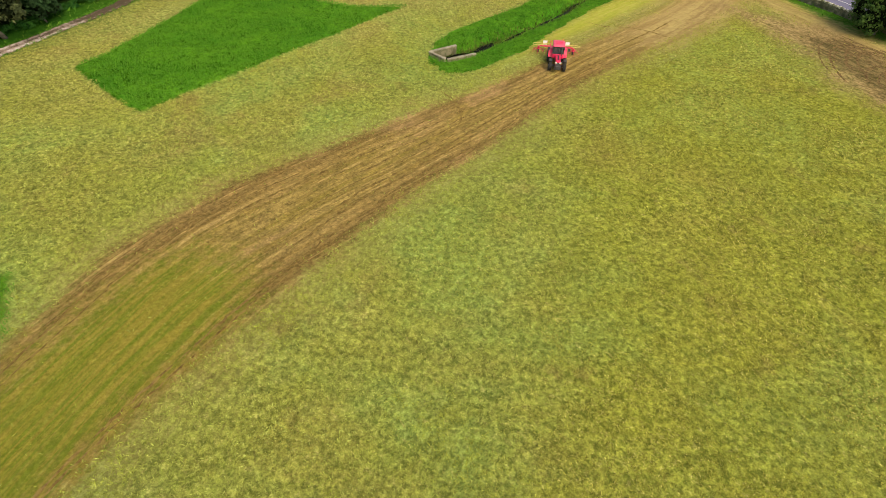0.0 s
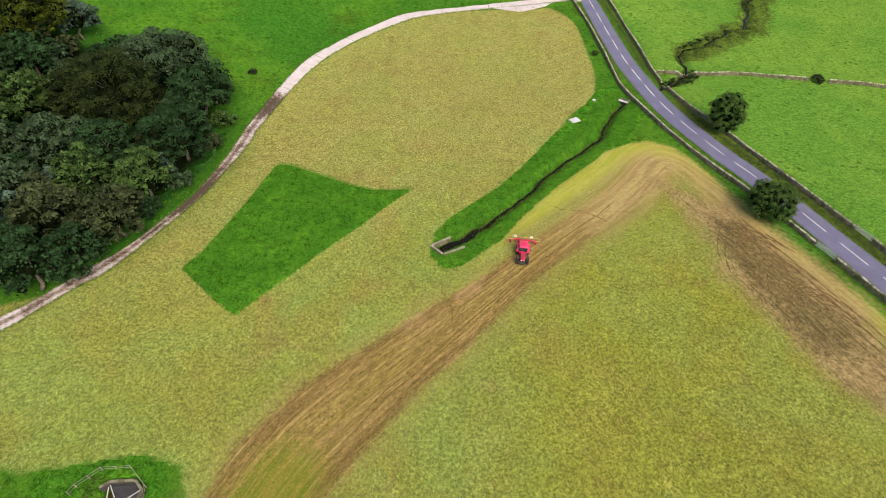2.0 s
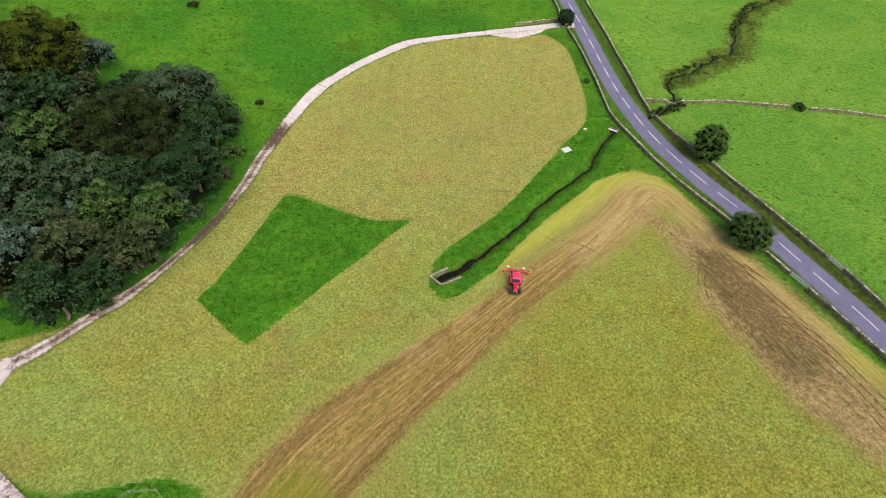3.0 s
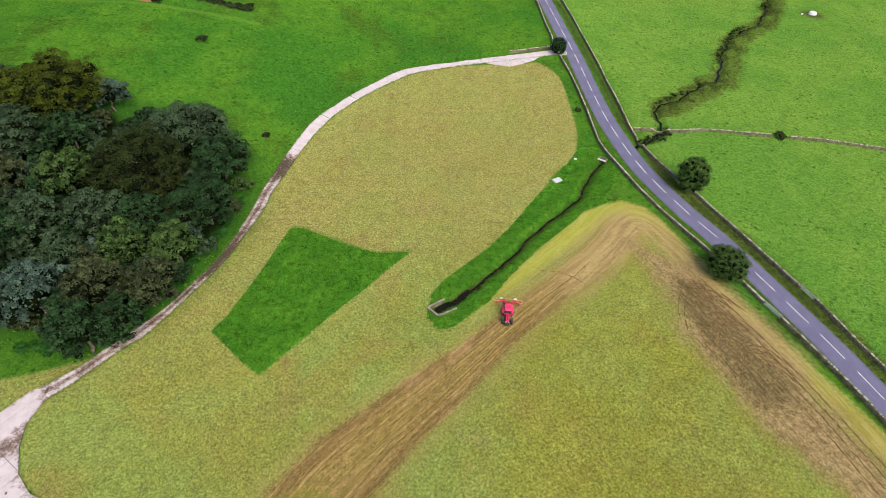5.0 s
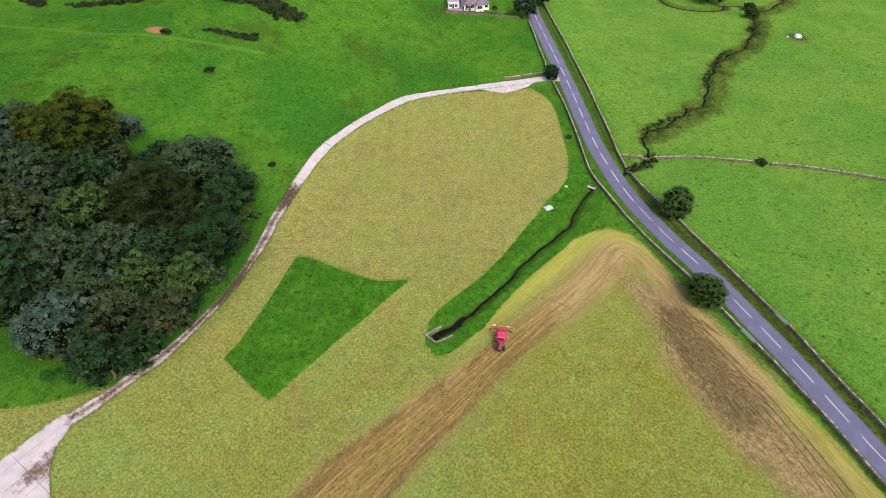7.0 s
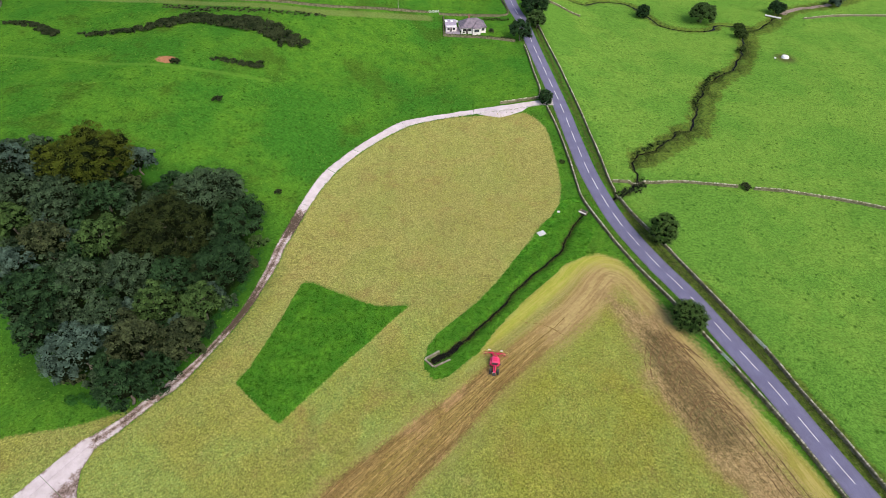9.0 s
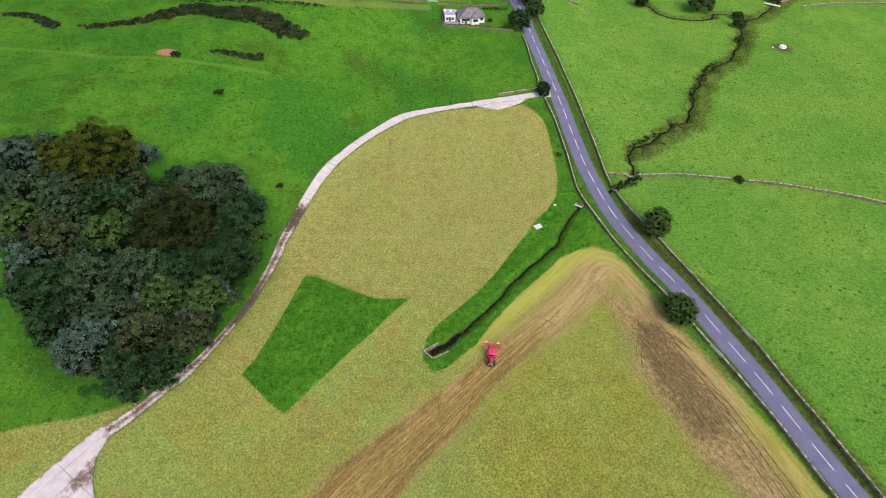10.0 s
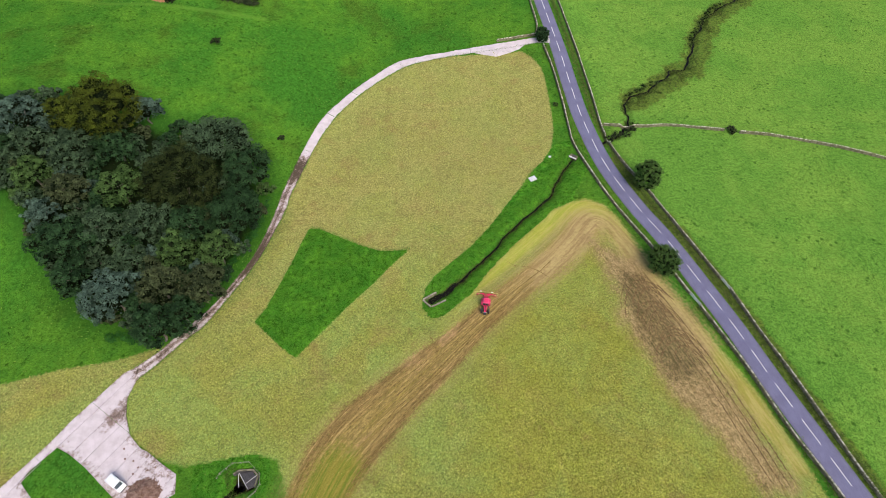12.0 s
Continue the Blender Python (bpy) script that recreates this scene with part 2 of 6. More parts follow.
MOWN_EAST = [(29.4, 175.9), (34.9, 177.6), (38.8, 173.7), (41.3, 168.5), (42.3, 160), (42.4, 147), (41.9, 134.6), (40, 125.8), (36.3, 119), (32.3, 115), (28.1, 107.5), (24.2, 101.7), (17.9, 91.9),
             (13.1, 85.9), (7.1, 79.3), (2.2, 74.5), (-0.2, 70.7), (-1, 65.1), (1.4, 61.5), (4.2, 62.5), (7.4, 65.3), (12.3, 70), (16.8, 76.8), (23.1, 84.2), (31.7, 93.2), (37.3, 99.1)]
MOWN_SOUTH = [(42.6, 102), (47.6, 103.3), (52.7, 101.1), (55.6, 96.8), (57.7, 90.6), (59, 82.9), (61.5, 75.6), (66.1, 67.1), (70.5, 58.1), (74.9, 49.7), (78.4, 40.5), (81.4, 31.5), (84, 21),
              (90, 0), (100, -40), (-30, -40), (-28, 19.7), (-29.2, 23.2), (-31.1, 27.1), (-36.1, 28.3), (-44, 26.8), (-50.2, 25.8), (-55.2, 26.9), (-60.3, 29.6), (-63.7, 32.6), (-66, 36.7), (-67.1, 40.6)]
MOWN = np.array(MOWN_EAST + MOWN_SOUTH + TRACK_R[::-1][0:-4])
MOWN_WEST = [(-60.6, 54.5), (-73.3, 49.6), (-85, 47.4), (-95.4, 44.1), (-130, 35), (-130, 0), (-86, 21), (-79, 32), (-73, 42), (-66, 49.5)]
PATCH = [(-33.5, 90.7), (-30.5, 90.5), (-23.4, 87.1), (-17.3, 84.4), (-12.9, 83), (-5, 83.4), (-9.7, 77.8), (-14.6, 71.3), (-20.3, 64.6), (-24.5, 59), (-30.9, 50.6), (-34.2, 52.8), (-42.8, 60.4), (-40.7, 63.9), (-38.2, 72.6), (-36.3, 79.4), (-34.8, 85.9)]
STRIP_L = [(-34, 0), (-31, 10), (-27.9, 20.6), (-24.9, 30.2), (-18.5, 38.5), (-9.5, 46.3), (-0.6, 53.6), (5.4, 57.9), (12, 64.5), (16.2, 68.5), (23.6, 75.2), (29.9, 80.6), (36.9, 88.2), (42.8, 95.5)]
STRIP_R = [(46.5, 97), (49.5, 93.5), (48.0, 89.6), (42.8, 83.8), (37.2, 78.0), (29.8, 71.4), (22.4, 64.6), (15.4, 58), (9.8, 50.8), (4.0, 44.2), (-1.9, 38), (-5.8, 32.9), (-10.8, 25.9), (-16, 17.9), (-19.5, 11.3), (-24, 0)]
MARGIN = [(51, 92), (54, 84), (57.5, 73), (65.5, 57), (72.5, 42), (79, 24), (83, 24), (78.4, 40.5), (70.5, 58.1), (61.5, 75.6), (57.7, 90.6), (52.7, 101.1), (47.6, 103.3), (42.6, 102), (37.3, 99.1), (31.7, 93.2), (23.1, 84.2), (16.8, 76.8), (12.3, 70), (7.4, 64)]
MUD = [(46, 88), (50.7, 83.7), (57.2, 80), (62, 69), (66.5, 58.6), (69.8, 48), (73, 37.6), (78, 22), (72, 20), (65, 33), (58.5, 40), (55.5, 48.5), (52, 56), (50, 62), (50.5, 69), (49, 78)]
FRESH = [(11, 31), (17, 52), (24, 66), (40, 84), (48, 89), (52, 66), (58, 46), (70, 18), (86, -20), (4, -20), (7, 10)]
YARD = [(-68.3, 47.6), (-69.8, 46.7), (-73.5, 41.2), (-77.8, 34.7), (-79.1, 32.1), (-81.2, 28.7), (-84.6, 23.6), (-92, 13), (-87, 8), (-79, 19.7), (-82.3, 22.5), (-82.1, 24.2), (-79.2, 28.2), (-78, 29.6),
        (-75.3, 28.5), (-70.6, 25.6), (-65.8, 22), (-62.7, 19.7), (-58, 15.5), (-50.5, 20.5), (-51.4, 24.3), (-55.2, 26.5), (-58.7, 28.8), (-60.3, 29.4), (-63.7, 32.4), (-66, 36.7), (-67.1, 40.6), (-66.5, 44.9)]
PIT = [(-39.6, 24.3), (-38.7, 25.0), (-35.7, 25.2), (-34.4, 24.0), (-34.7, 21.9), (-36.0, 20.9), (-38.2, 21.2)]


def hill(x, y):
    """The lie of the land: level round the fields, rising to a bank in the north-west and gently up the road."""
    x, y = np.asarray(x, float), np.asarray(y, float)
    p = softplus(4.0 - 0.31 * (x + 36) + 0.1 * (y - 170), 1.6)
    a = -softplus(20.8 - p, 2.0) + 20.8
    a = a * smoothstep(y, 60, 126)
    b = 0.085 * softplus(y - 152, 7) * sigmoid((64 - x) / 7) * sigmoid((x + 45) / 14)
    far = 26 * smoothstep(y, 380, 1200)
    return a + np.minimum(b, 15) + far


def rolls(x, y):
    """Small unevenness of the fields."""
    return 0.10 * np.sin(x * 0.21 + 1.3 * np.sin(y * 0.09)) * np.sin(y * 0.17 + 0.7) + 0.05 * np.sin(x * 0.63 + y * 0.4) * np.sin(y * 0.55 - x * 0.2)


HEADLAND = spline([(-29, -10), (-28, 2), (-25, 12), (-21.5, 22), (-16, 31.5), (-5, 43), (4.5, 52), (13, 60.5), (22, 69), (33, 79), (40.5, 87), (45, 93), (48.5, 96), (52, 94.5), (55, 89), (58.5, 80), (62.5, 71), (67, 60), (71.5, 48), (76, 34), (81, 18), (88, -6)], 6)


def flow_lines(P, line):
    """Metres along a line and, signed, across it, for points in plan."""
    best, along_d, across_d = np.full(len(P), 1e9), np.zeros(len(P)), np.zeros(len(P))
    run = 0.0
    for a, b in zip(line, line[1:]):
        d = b - a
        L = math.hypot(*d)
        u = np.clip(((P - a) @ d) / (L * L), 0, 1)
        off = P - a - u[:, None] * d
        r = np.hypot(off[:, 0], off[:, 1])
        k = r < best
        best[k], along_d[k] = r[k], run + u[k] * L
        across_d[k] = (r * np.sign(d[0] * off[:, 1] - d[1] * off[:, 0]))[k]
        run += L
    return along_d, across_d


def land(x, y):
    """Ground height with ditches and pit cut in."""
    shape = np.shape(x)
    P = np.stack([np.ravel(x), np.ravel(y)], 1).astype(float)
    z = hill(P[:, 0], P[:, 1])
    flat = np.ones(len(P))
    near = (np.abs(P[:, 0]) < 260) & (P[:, 1] > -230) & (P[:, 1] < 430)
    d = np.full(len(P), 99.0)
    d[near] = line_distance(P[near], ROAD)
    flat = smoothstep(d, 3.2, 6.5)
    z = z + flat * rolls(P[:, 0], P[:, 1]) - 0.05 * (1 - flat)
    for line, depth, bed, bank in ((DITCH, 1.25, 0.35, 1.5), (STREAM, 1.0, 0.4, 1.4), (BRANCH, 0.8, 0.4, 1.5), (OUTFALL, 1.1, 0.5, 1.4)):
        lo, hi = line.min(0) - 6, line.max(0) + 6
        k = ((P > lo) & (P < hi)).all(1)
        e = line_distance(P[k], line)
        z[k] -= depth * (1 - smoothstep(e, bed, bed + bank))
    k = np.hypot(P[:, 0] + 37, P[:, 1] - 23) < 12
    z[k] -= 1.6 * smoothstep(area_distance(P[k], PIT), -0.5, 0.4)
    return z.reshape(shape)


def land1(x, y):
    return float(land(np.array([x]), np.array([y]))[0])


# ---- materials of the land ----
def ground_material():
    """Pasture, mown hay, the brown raked strip, mud, lush uncut grass and rushes, by the distances kept with the ground."""
    k = Nodes("ground")
    big, mid, fine = k.noise(0.03, 5), k.noise(0.22, 6, 0.65), k.noise(2.6, 7, 0.72)
    mott = k.noise(0.9, 6, 0.72)
    mott_h = k.noise(1.9, 6, 0.75, k.warp(20, (0.7, 1.2, 1)), 0.6)
    tiny = k.noise(11.0, 4, 0.7)
    ragged = k.math("SUBTRACT", k.noise(1.3, 5, 0.65), 0.5)
    speck = k.ramp(k.math("ADD", fine, k.math("MULTIPLY", tiny, 0.45)), 0.66, 0.88)
    # pasture: rich green, mottled, with darker tufts
    past = k.mix(k.ramp(big, 0.40, 0.60), (0.048, 0.172, 0.018), (0.096, 0.232, 0.021))
    past = k.mix(k.ramp(mid, 0.42, 0.66, 0.0, 0.6), past, (0.038, 0.144, 0.016))
    past = k.mix(k.ramp(k.noise(0.05, 5, 0.6), 0.52, 0.66, 0, 0.6), past, (0.058, 0.100, 0.014))
    east = k.ramp(k.attr("east"), -2, 6)
    meadow = k.mix(k.ramp(big, 0.42, 0.58), (0.138, 0.296, 0.042), (0.186, 0.334, 0.050))
    meadow = k.mix(k.ramp(mid, 0.42, 0.64, 0, 0.5), meadow, (0.108, 0.250, 0.034))
    past = k.mix(east, past, meadow)
    past = k.mix(k.ramp(mott, 0.50, 0.68, 0, 0.6), past, k.mix(0.55, past, (0.008, 0.030, 0.004)))
    past = k.mix(k.ramp(mott, 0.30, 0.44, 0.45, 0), past, k.mix(0.35, past, (0.200, 0.290, 0.030)))
    tuft = k.ramp(k.voronoi(0.42), 0.10, 0.30, 1, 0)
    tuft = k.math("MULTIPLY", tuft, k.ramp(k.noise(0.12, 3), 0.42, 0.58))
    past = k.mix(k.math("MULTIPLY", tuft, 0.7), past, (0.018, 0.068, 0.007))
    past = k.mix(k.math("MULTIPLY", speck, 0.6), past, (0.014, 0.050, 0.005))
    # dark tussocks and pale blown grass over the pasture
    tussock = k.ramp(k.noise(0.75, 6, 0.72, None, 0.5), 0.59, 0.66, 0, 0.9)
    past = k.mix(k.math("MULTIPLY", tussock, k.ramp(k.noise(0.07, 3), 0.34, 0.58, 0.35, 1.0)), past, k.mix(0.85, past, (0.006, 0.030, 0.004)))
    past = k.mix(1.0, past, k.ramp(k.noise(1.1, 4, 0.6, None, 0.4), 0.34, 0.66, 0.87, 1.18), "MULTIPLY")
    # mown hay: straw lying in wisps over pale green stubble
    wisp_a = k.noise(2.6, 5, 0.7, k.warp(35, (0.35, 1.0, 1)), 1.2)
    wisp_b = k.noise(3.1, 5, 0.7, k.warp(-50, (0.4, 1.0, 1)), 1.2)
    straw = k.ramp(k.math("MAXIMUM", wisp_a, wisp_b), 0.48, 0.68)
    hay = k.mix(k.ramp(big, 0.40, 0.60), (0.292, 0.290, 0.058), (0.235, 0.282, 0.054))
    hay = k.mix(k.ramp(mid, 0.42, 0.66, 0, 0.45), hay, (0.300, 0.225, 0.058))
    hay = k.mix(k.ramp(k.noise(0.06, 4, 0.6, k.warp(40, (2.5, 1, 1))), 0.50, 0.64, 0, 0.5), hay, (0.360, 0.320, 0.105))
    hay = k.mix(k.ramp(k.noise(0.11, 5, 0.65), 0.46, 0.62, 0, 0.7), hay, (0.215, 0.285, 0.070))
    hay = k.mix(k.math("MULTIPLY", k.attr("dry"), 0.75), hay, k.mix(k.ramp(mott_h, 0.36, 0.66), (0.395, 0.348, 0.128), (0.290, 0.262, 0.082)))
    hay = k.mix(k.ramp(mott_h, 0.52, 0.66, 0, 0.48), hay, (0.150, 0.150, 0.030))
    hay = k.mix(k.ramp(mott_h, 0.36, 0.47, 0.65, 0), hay, (0.370, 0.345, 0.100))
    hay = k.mix(k.math("MULTIPLY", straw, 0.45), hay, (0.400, 0.365, 0.100))
    hay = k.mix(k.math("MULTIPLY", speck, 0.50), hay, (0.070, 0.074, 0.012))
    fleck = k.ramp(k.noise(1.0, 3, 0.6, k.warp(25, (0.5, 1.3, 1)), 1.0), 0.62, 0.70, 0, 0.7)
    hay = k.mix(fleck, hay, (0.120, 0.090, 0.026))
    brown = k.ramp(k.noise(0.07, 5, 0.65, None, 0.6), 0.53, 0.64, 0, 0.62)
    hay = k.mix(brown, hay, (0.270, 0.196, 0.072))
    fresh = k.ramp(k.math("ADD", k.attr("fresh"), k.math("MULTIPLY", ragged, 6.0)), -5.0, 5.0)
    hay = k.mix(k.math("MULTIPLY", fresh, 0.55), hay, k.mix(k.ramp(fine, 0.45, 0.62), (0.300, 0.300, 0.038), (0.178, 0.188, 0.021)))
    worn = k.ramp(k.math("ADD", k.noise(0.16, 5, 0.7), k.math("MULTIPLY", ragged, 0.12)), 0.57, 0.70, 0, 0.6)
    hay = k.mix(worn, hay, (0.225, 0.160, 0.055))
    sage = k.ramp(k.math("ADD", k.noise(0.042, 4, 0.6, None, 0.5), k.math("MULTIPLY", ragged, 0.10)), 0.44, 0.58, 0.15, 0.80)
    hay = k.mix(k.math("MULTIPLY", sage, k.math("SUBTRACT", k.math("SUBTRACT", 1.0, k.math("MULTIPLY", k.attr("dry"), 0.6)), k.math("MULTIPLY", fresh, 0.4))), hay, k.mix(k.ramp(fine, 0.42, 0.62), (0.250, 0.335, 0.085), (0.185, 0.250, 0.052)))
    hay = k.mix(k.ramp(k.noise(1.5, 5, 0.72, k.warp(-20, (0.6, 1.1, 1)), 0.9), 0.60, 0.68, 0, 0.60), hay, (0.130, 0.112, 0.024))
    hay = k.mix(k.ramp(k.noise(1.9, 5, 0.72, k.warp(50, (0.6, 1.1, 1)), 0.9), 0.57, 0.67, 0, 0.60), hay, (0.480, 0.430, 0.150))
    hay = k.mix(1.0, hay, k.ramp(k.noise(2.1, 3, 0.6, None, 0.6), 0.34, 0.66, 0.74, 1.28), "MULTIPLY")
    hay = k.mix(1.0, hay, k.ramp(k.noise(5.5, 3, 0.6, None, 0.8), 0.36, 0.64, 0.80, 1.24), "MULTIPLY")
    hay = k.mix(1.0, hay, k.ramp(k.noise(0.40, 5, 0.65), 0.33, 0.67, 0.90, 1.10), "MULTIPLY")
    mown = k.ramp(k.math("ADD", k.attr("mown"), k.math("MULTIPLY", ragged, 2.4)), -0.45, 0.45)
    col = k.mix(mown, past, hay)
    # yellow shaved margin along ditch and road
    streak = k.flow(9.0, 0.7, 5, 0.65, 0.3)
    curve = k.flow(12.0, 1.1, 5, 0.68, 0.5)
    margin = k.ramp(k.math("ADD", k.attr("margin"), k.math("MULTIPLY", ragged, 3.0)), -1.2, 1.6)
    yellow = k.mix(k.ramp(k.math("MULTIPLY", k.math("ADD", streak, curve), 0.5), 0.42, 0.58), (0.345, 0.372, 0.042), (0.475, 0.415, 0.095))
    sx = k.tree.nodes.new("ShaderNodeSeparateXYZ")
    k.link(k.coord, sx.inputs[0])
    yellow = k.mix(k.ramp(sx.outputs[0], 44, 56, 0, 0.85), yellow, k.mix(k.ramp(streak, 0.42, 0.58), (0.330, 0.262, 0.062), (0.460, 0.350, 0.125)))
    col = k.mix(k.math("MULTIPLY", margin, 0.74), col, yellow)
    # raked brown strip with wheel streaks along it
    lane = k.flow(14.0, 0.62, 6, 0.75, 0.5)
    lane2 = k.flow(18.0, 1.5, 3, 0.6)
    lane3 = k.flow(24.0, 1.3, 5, 0.7, 0.3)
    soil = k.mix(k.ramp(lane, 0.40, 0.60), (0.215, 0.146, 0.046), (0.340, 0.252, 0.092))
    soil = k.mix(k.ramp(lane3, 0.54, 0.70, 0, 0.6), soil, (0.120, 0.068, 0.026))
    soil = k.mix(k.ramp(lane2, 0.52, 0.66, 0, 0.40), soil, (0.250, 0.205, 0.040))
    soil = k.mix(k.ramp(lane2, 0.30, 0.42, 0.6, 0), soil, (0.380, 0.270, 0.105))
    across = k.math("ABSOLUTE", k.math("SUBTRACT", k.math("ADD", k.attr("across"), k.math("MULTIPLY", k.math("SUBTRACT", lane2, 0.5), 0.5)), 0.5))
    low = k.math("SUBTRACT", 1.0, k.math("MULTIPLY", k.attr("pale"), 0.8))
    soil = k.mix(k.math("MULTIPLY", k.ramp(across, 0.12, 0.34, 0.25, 0), low), soil, k.mix(k.ramp(lane, 0.42, 0.58), (0.185, 0.200, 0.024), (0.300, 0.270, 0.062)))
    soil = k.mix(k.math("MULTIPLY", k.ramp(across, 0.24, 0.42, 0, 0.55), low), soil, k.mix(k.ramp(lane, 0.42, 0.58), (0.088, 0.050, 0.020), (0.165, 0.102, 0.040)))
    soil = k.mix(k.math("MULTIPLY", speck, 0.55), soil, (0.085, 0.050, 0.020))
    thin = k.flow(26.0, 0.38, 4, 0.65, 0.15)
    broken = k.noise(0.5, 5, 0.7, k.warp(49.0, (3.0, 0.8, 1)))
    soil = k.mix(k.math("MULTIPLY", k.ramp(thin, 0.56, 0.66, 0, 0.6), k.ramp(broken, 0.36, 0.54)), soil, (0.092, 0.054, 0.024))
    soil = k.mix(k.math("MULTIPLY", k.ramp(thin, 0.36, 0.46, 0.75, 0), k.ramp(broken, 0.62, 0.42)), soil, (0.430, 0.320, 0.130))
    soil = k.mix(k.ramp(k.noise(0.09, 5, 0.7, k.warp(49.0, (2.5, 1, 1)), 0.4), 0.54, 0.66, 0, 0.6), soil, (0.400, 0.262, 0.135))
    soil = k.mix(1.0, soil, k.ramp(k.noise(1.4, 5, 0.7, k.warp(49.0, (2.2, 0.9, 1))), 0.34, 0.66, 0.76, 1.34), "MULTIPLY")
    soil = k.mix(1.0, soil, (1.04, 0.93, 0.96), "MULTIPLY")
    scrape = k.math("ABSOLUTE", k.math("SUBTRACT", k.noise(0.16, 3, 0.5, None, 1.2), 0.5))
    soil = k.mix(k.ramp(scrape, 0.003, 0.010, 0.35, 0), soil, (0.100, 0.056, 0.024))
    soil = k.mix(k.math("MULTIPLY", straw, 0.35), soil, (0.400, 0.290, 0.110))
    soil = k.mix(k.math("MULTIPLY", k.attr("pale"), 0.6), soil, k.mix(k.ramp(lane, 0.4, 0.6), (0.310, 0.215, 0.088), (0.450, 0.330, 0.150)))
    green_in = k.ramp(k.math("ADD", k.attr("stripgreen"), k.math("MULTIPLY", ragged, 9.0)), -3.0, 2.5)
    soil = k.mix(k.math("MULTIPLY", green_in, 0.8), soil, k.mix(k.ramp(lane, 0.42, 0.58), (0.135, 0.190, 0.016), (0.250, 0.215, 0.030)))
    tan = k.ramp(k.math("ADD", k.attr("strip"), k.math("MULTIPLY", k.math("ADD", ragged, k.math("SUBTRACT", lane, 0.5)), 4.0)), -4.6, -0.4)
    col = k.mix(k.math("MULTIPLY", tan, k.math("ADD", 0.30, k.math("MULTIPLY", k.attr("pale"), 0.42))), col, k.mix(k.ramp(lane, 0.40, 0.60), (0.310, 0.225, 0.080), (0.430, 0.325, 0.140)))
    strip = k.ramp(k.math("ADD", k.attr("strip"), k.math("MULTIPLY", k.math("ADD", ragged, k.math("SUBTRACT", lane, 0.5)), 2.8)), -0.9, 0.8)
    soil = k.mix(1.0, soil, k.ramp(k.noise(4.0, 4, 0.65, None, 0.5), 0.35, 0.65, 0.82, 1.18), "MULTIPLY")
    col = k.mix(k.math("MULTIPLY", strip, 0.93), col, soil)
    # the headland arch, where the wheels swing from the strip into the east side
    arch = k.ramp(k.math("ADD", k.attr("arch"), k.math("MULTIPLY", k.math("ADD", ragged, k.math("SUBTRACT", curve, 0.5)), 6.0)), -2.4, 2.0)
    swing = k.mix(k.ramp(curve, 0.38, 0.62), (0.440, 0.335, 0.140), (0.300, 0.205, 0.090))
    swing = k.mix(1.0, swing, k.ramp(k.noise(1.3, 5, 0.7), 0.34, 0.66, 0.78, 1.26), "MULTIPLY")
    col = k.mix(k.math("MULTIPLY", arch, 0.75), col, swing)
    # churned mud with curved wheel marks
    ring = k.flow(7.0, 0.8, 5, 0.7, 1.2)
    ring2 = k.noise(0.9, 6, 0.72, k.warp(20, (0.6, 1.6, 1)), 1.0)
    marks = k.math("ADD", k.math("MULTIPLY", ring, 0.6), k.math("MULTIPLY", ring2, 0.4))
    mud = k.mix(k.ramp(marks, 0.36, 0.58), (0.240, 0.152, 0.072), (0.425, 0.295, 0.145))
    core = k.ramp(k.math("ADD", k.attr("mudcore"), k.math("MULTIPLY", k.math("ADD", ragged, k.math("SUBTRACT", k.noise(0.17, 5, 0.7), 0.5)), 6.0)), -2.5, 2.0)
    mud = k.mix(k.math("MULTIPLY", core, 0.92), mud, k.mix(k.ramp(marks, 0.38, 0.56), (0.070, 0.044, 0.026), (0.225, 0.148, 0.075)))
    mud = k.mix(k.math("MULTIPLY", speck, 0.6), mud, (0.050, 0.032, 0.014))
    mud = k.mix(1.0, mud, k.ramp(k.noise(0.9, 7, 0.75), 0.34, 0.66, 0.68, 1.28), "MULTIPLY")
    muddy = k.ramp(k.math("ADD", k.attr("mud"), k.math("MULTIPLY", k.math("SUBTRACT", k.noise(0.20, 5, 0.7), 0.5), 11.0)), -2.6, 3.0)
    col = k.mix(k.math("MULTIPLY", muddy, 0.9), col, mud)
    # lush uncut grass
    rim = k.math("MULTIPLY", k.ramp(k.attr("patch"), -1.1, -0.4), k.ramp(ragged, -0.12, 0.10))
    col = k.mix(k.math("MULTIPLY", rim, 0.8), col, (0.300, 0.235, 0.075))
    lush = k.ramp(k.math("ADD", k.attr("lush"), k.math("MULTIPLY", ragged, 0.9)), -0.15, 0.25)
    rich = k.mix(k.ramp(mid, 0.38, 0.64), (0.050, 0.192, 0.016), (0.106, 0.288, 0.022))
    rich = k.mix(k.ramp(mott, 0.46, 0.62, 0, 0.75), rich, (0.018, 0.085, 0.006))
    rich = k.mix(1.0, rich, k.ramp(k.noise(0.5, 8, 0.75), 0.34, 0.66, 0.70, 1.28), "MULTIPLY")
    rich = k.mix(k.math("MULTIPLY", speck, 0.7), rich, (0.012, 0.052, 0.004))
    col = k.mix(lush, col, rich)
    # rough grass round the wood, with the trees' shade painted into it
    skirt_shade = k.ramp(k.math("ADD", k.attr("woodfloor"), k.math("MULTIPLY", ragged, 6.0)), -14.0, -2.0, 0, 0.75)
    col = k.mix(skirt_shade, col, (0.022, 0.085, 0.011))
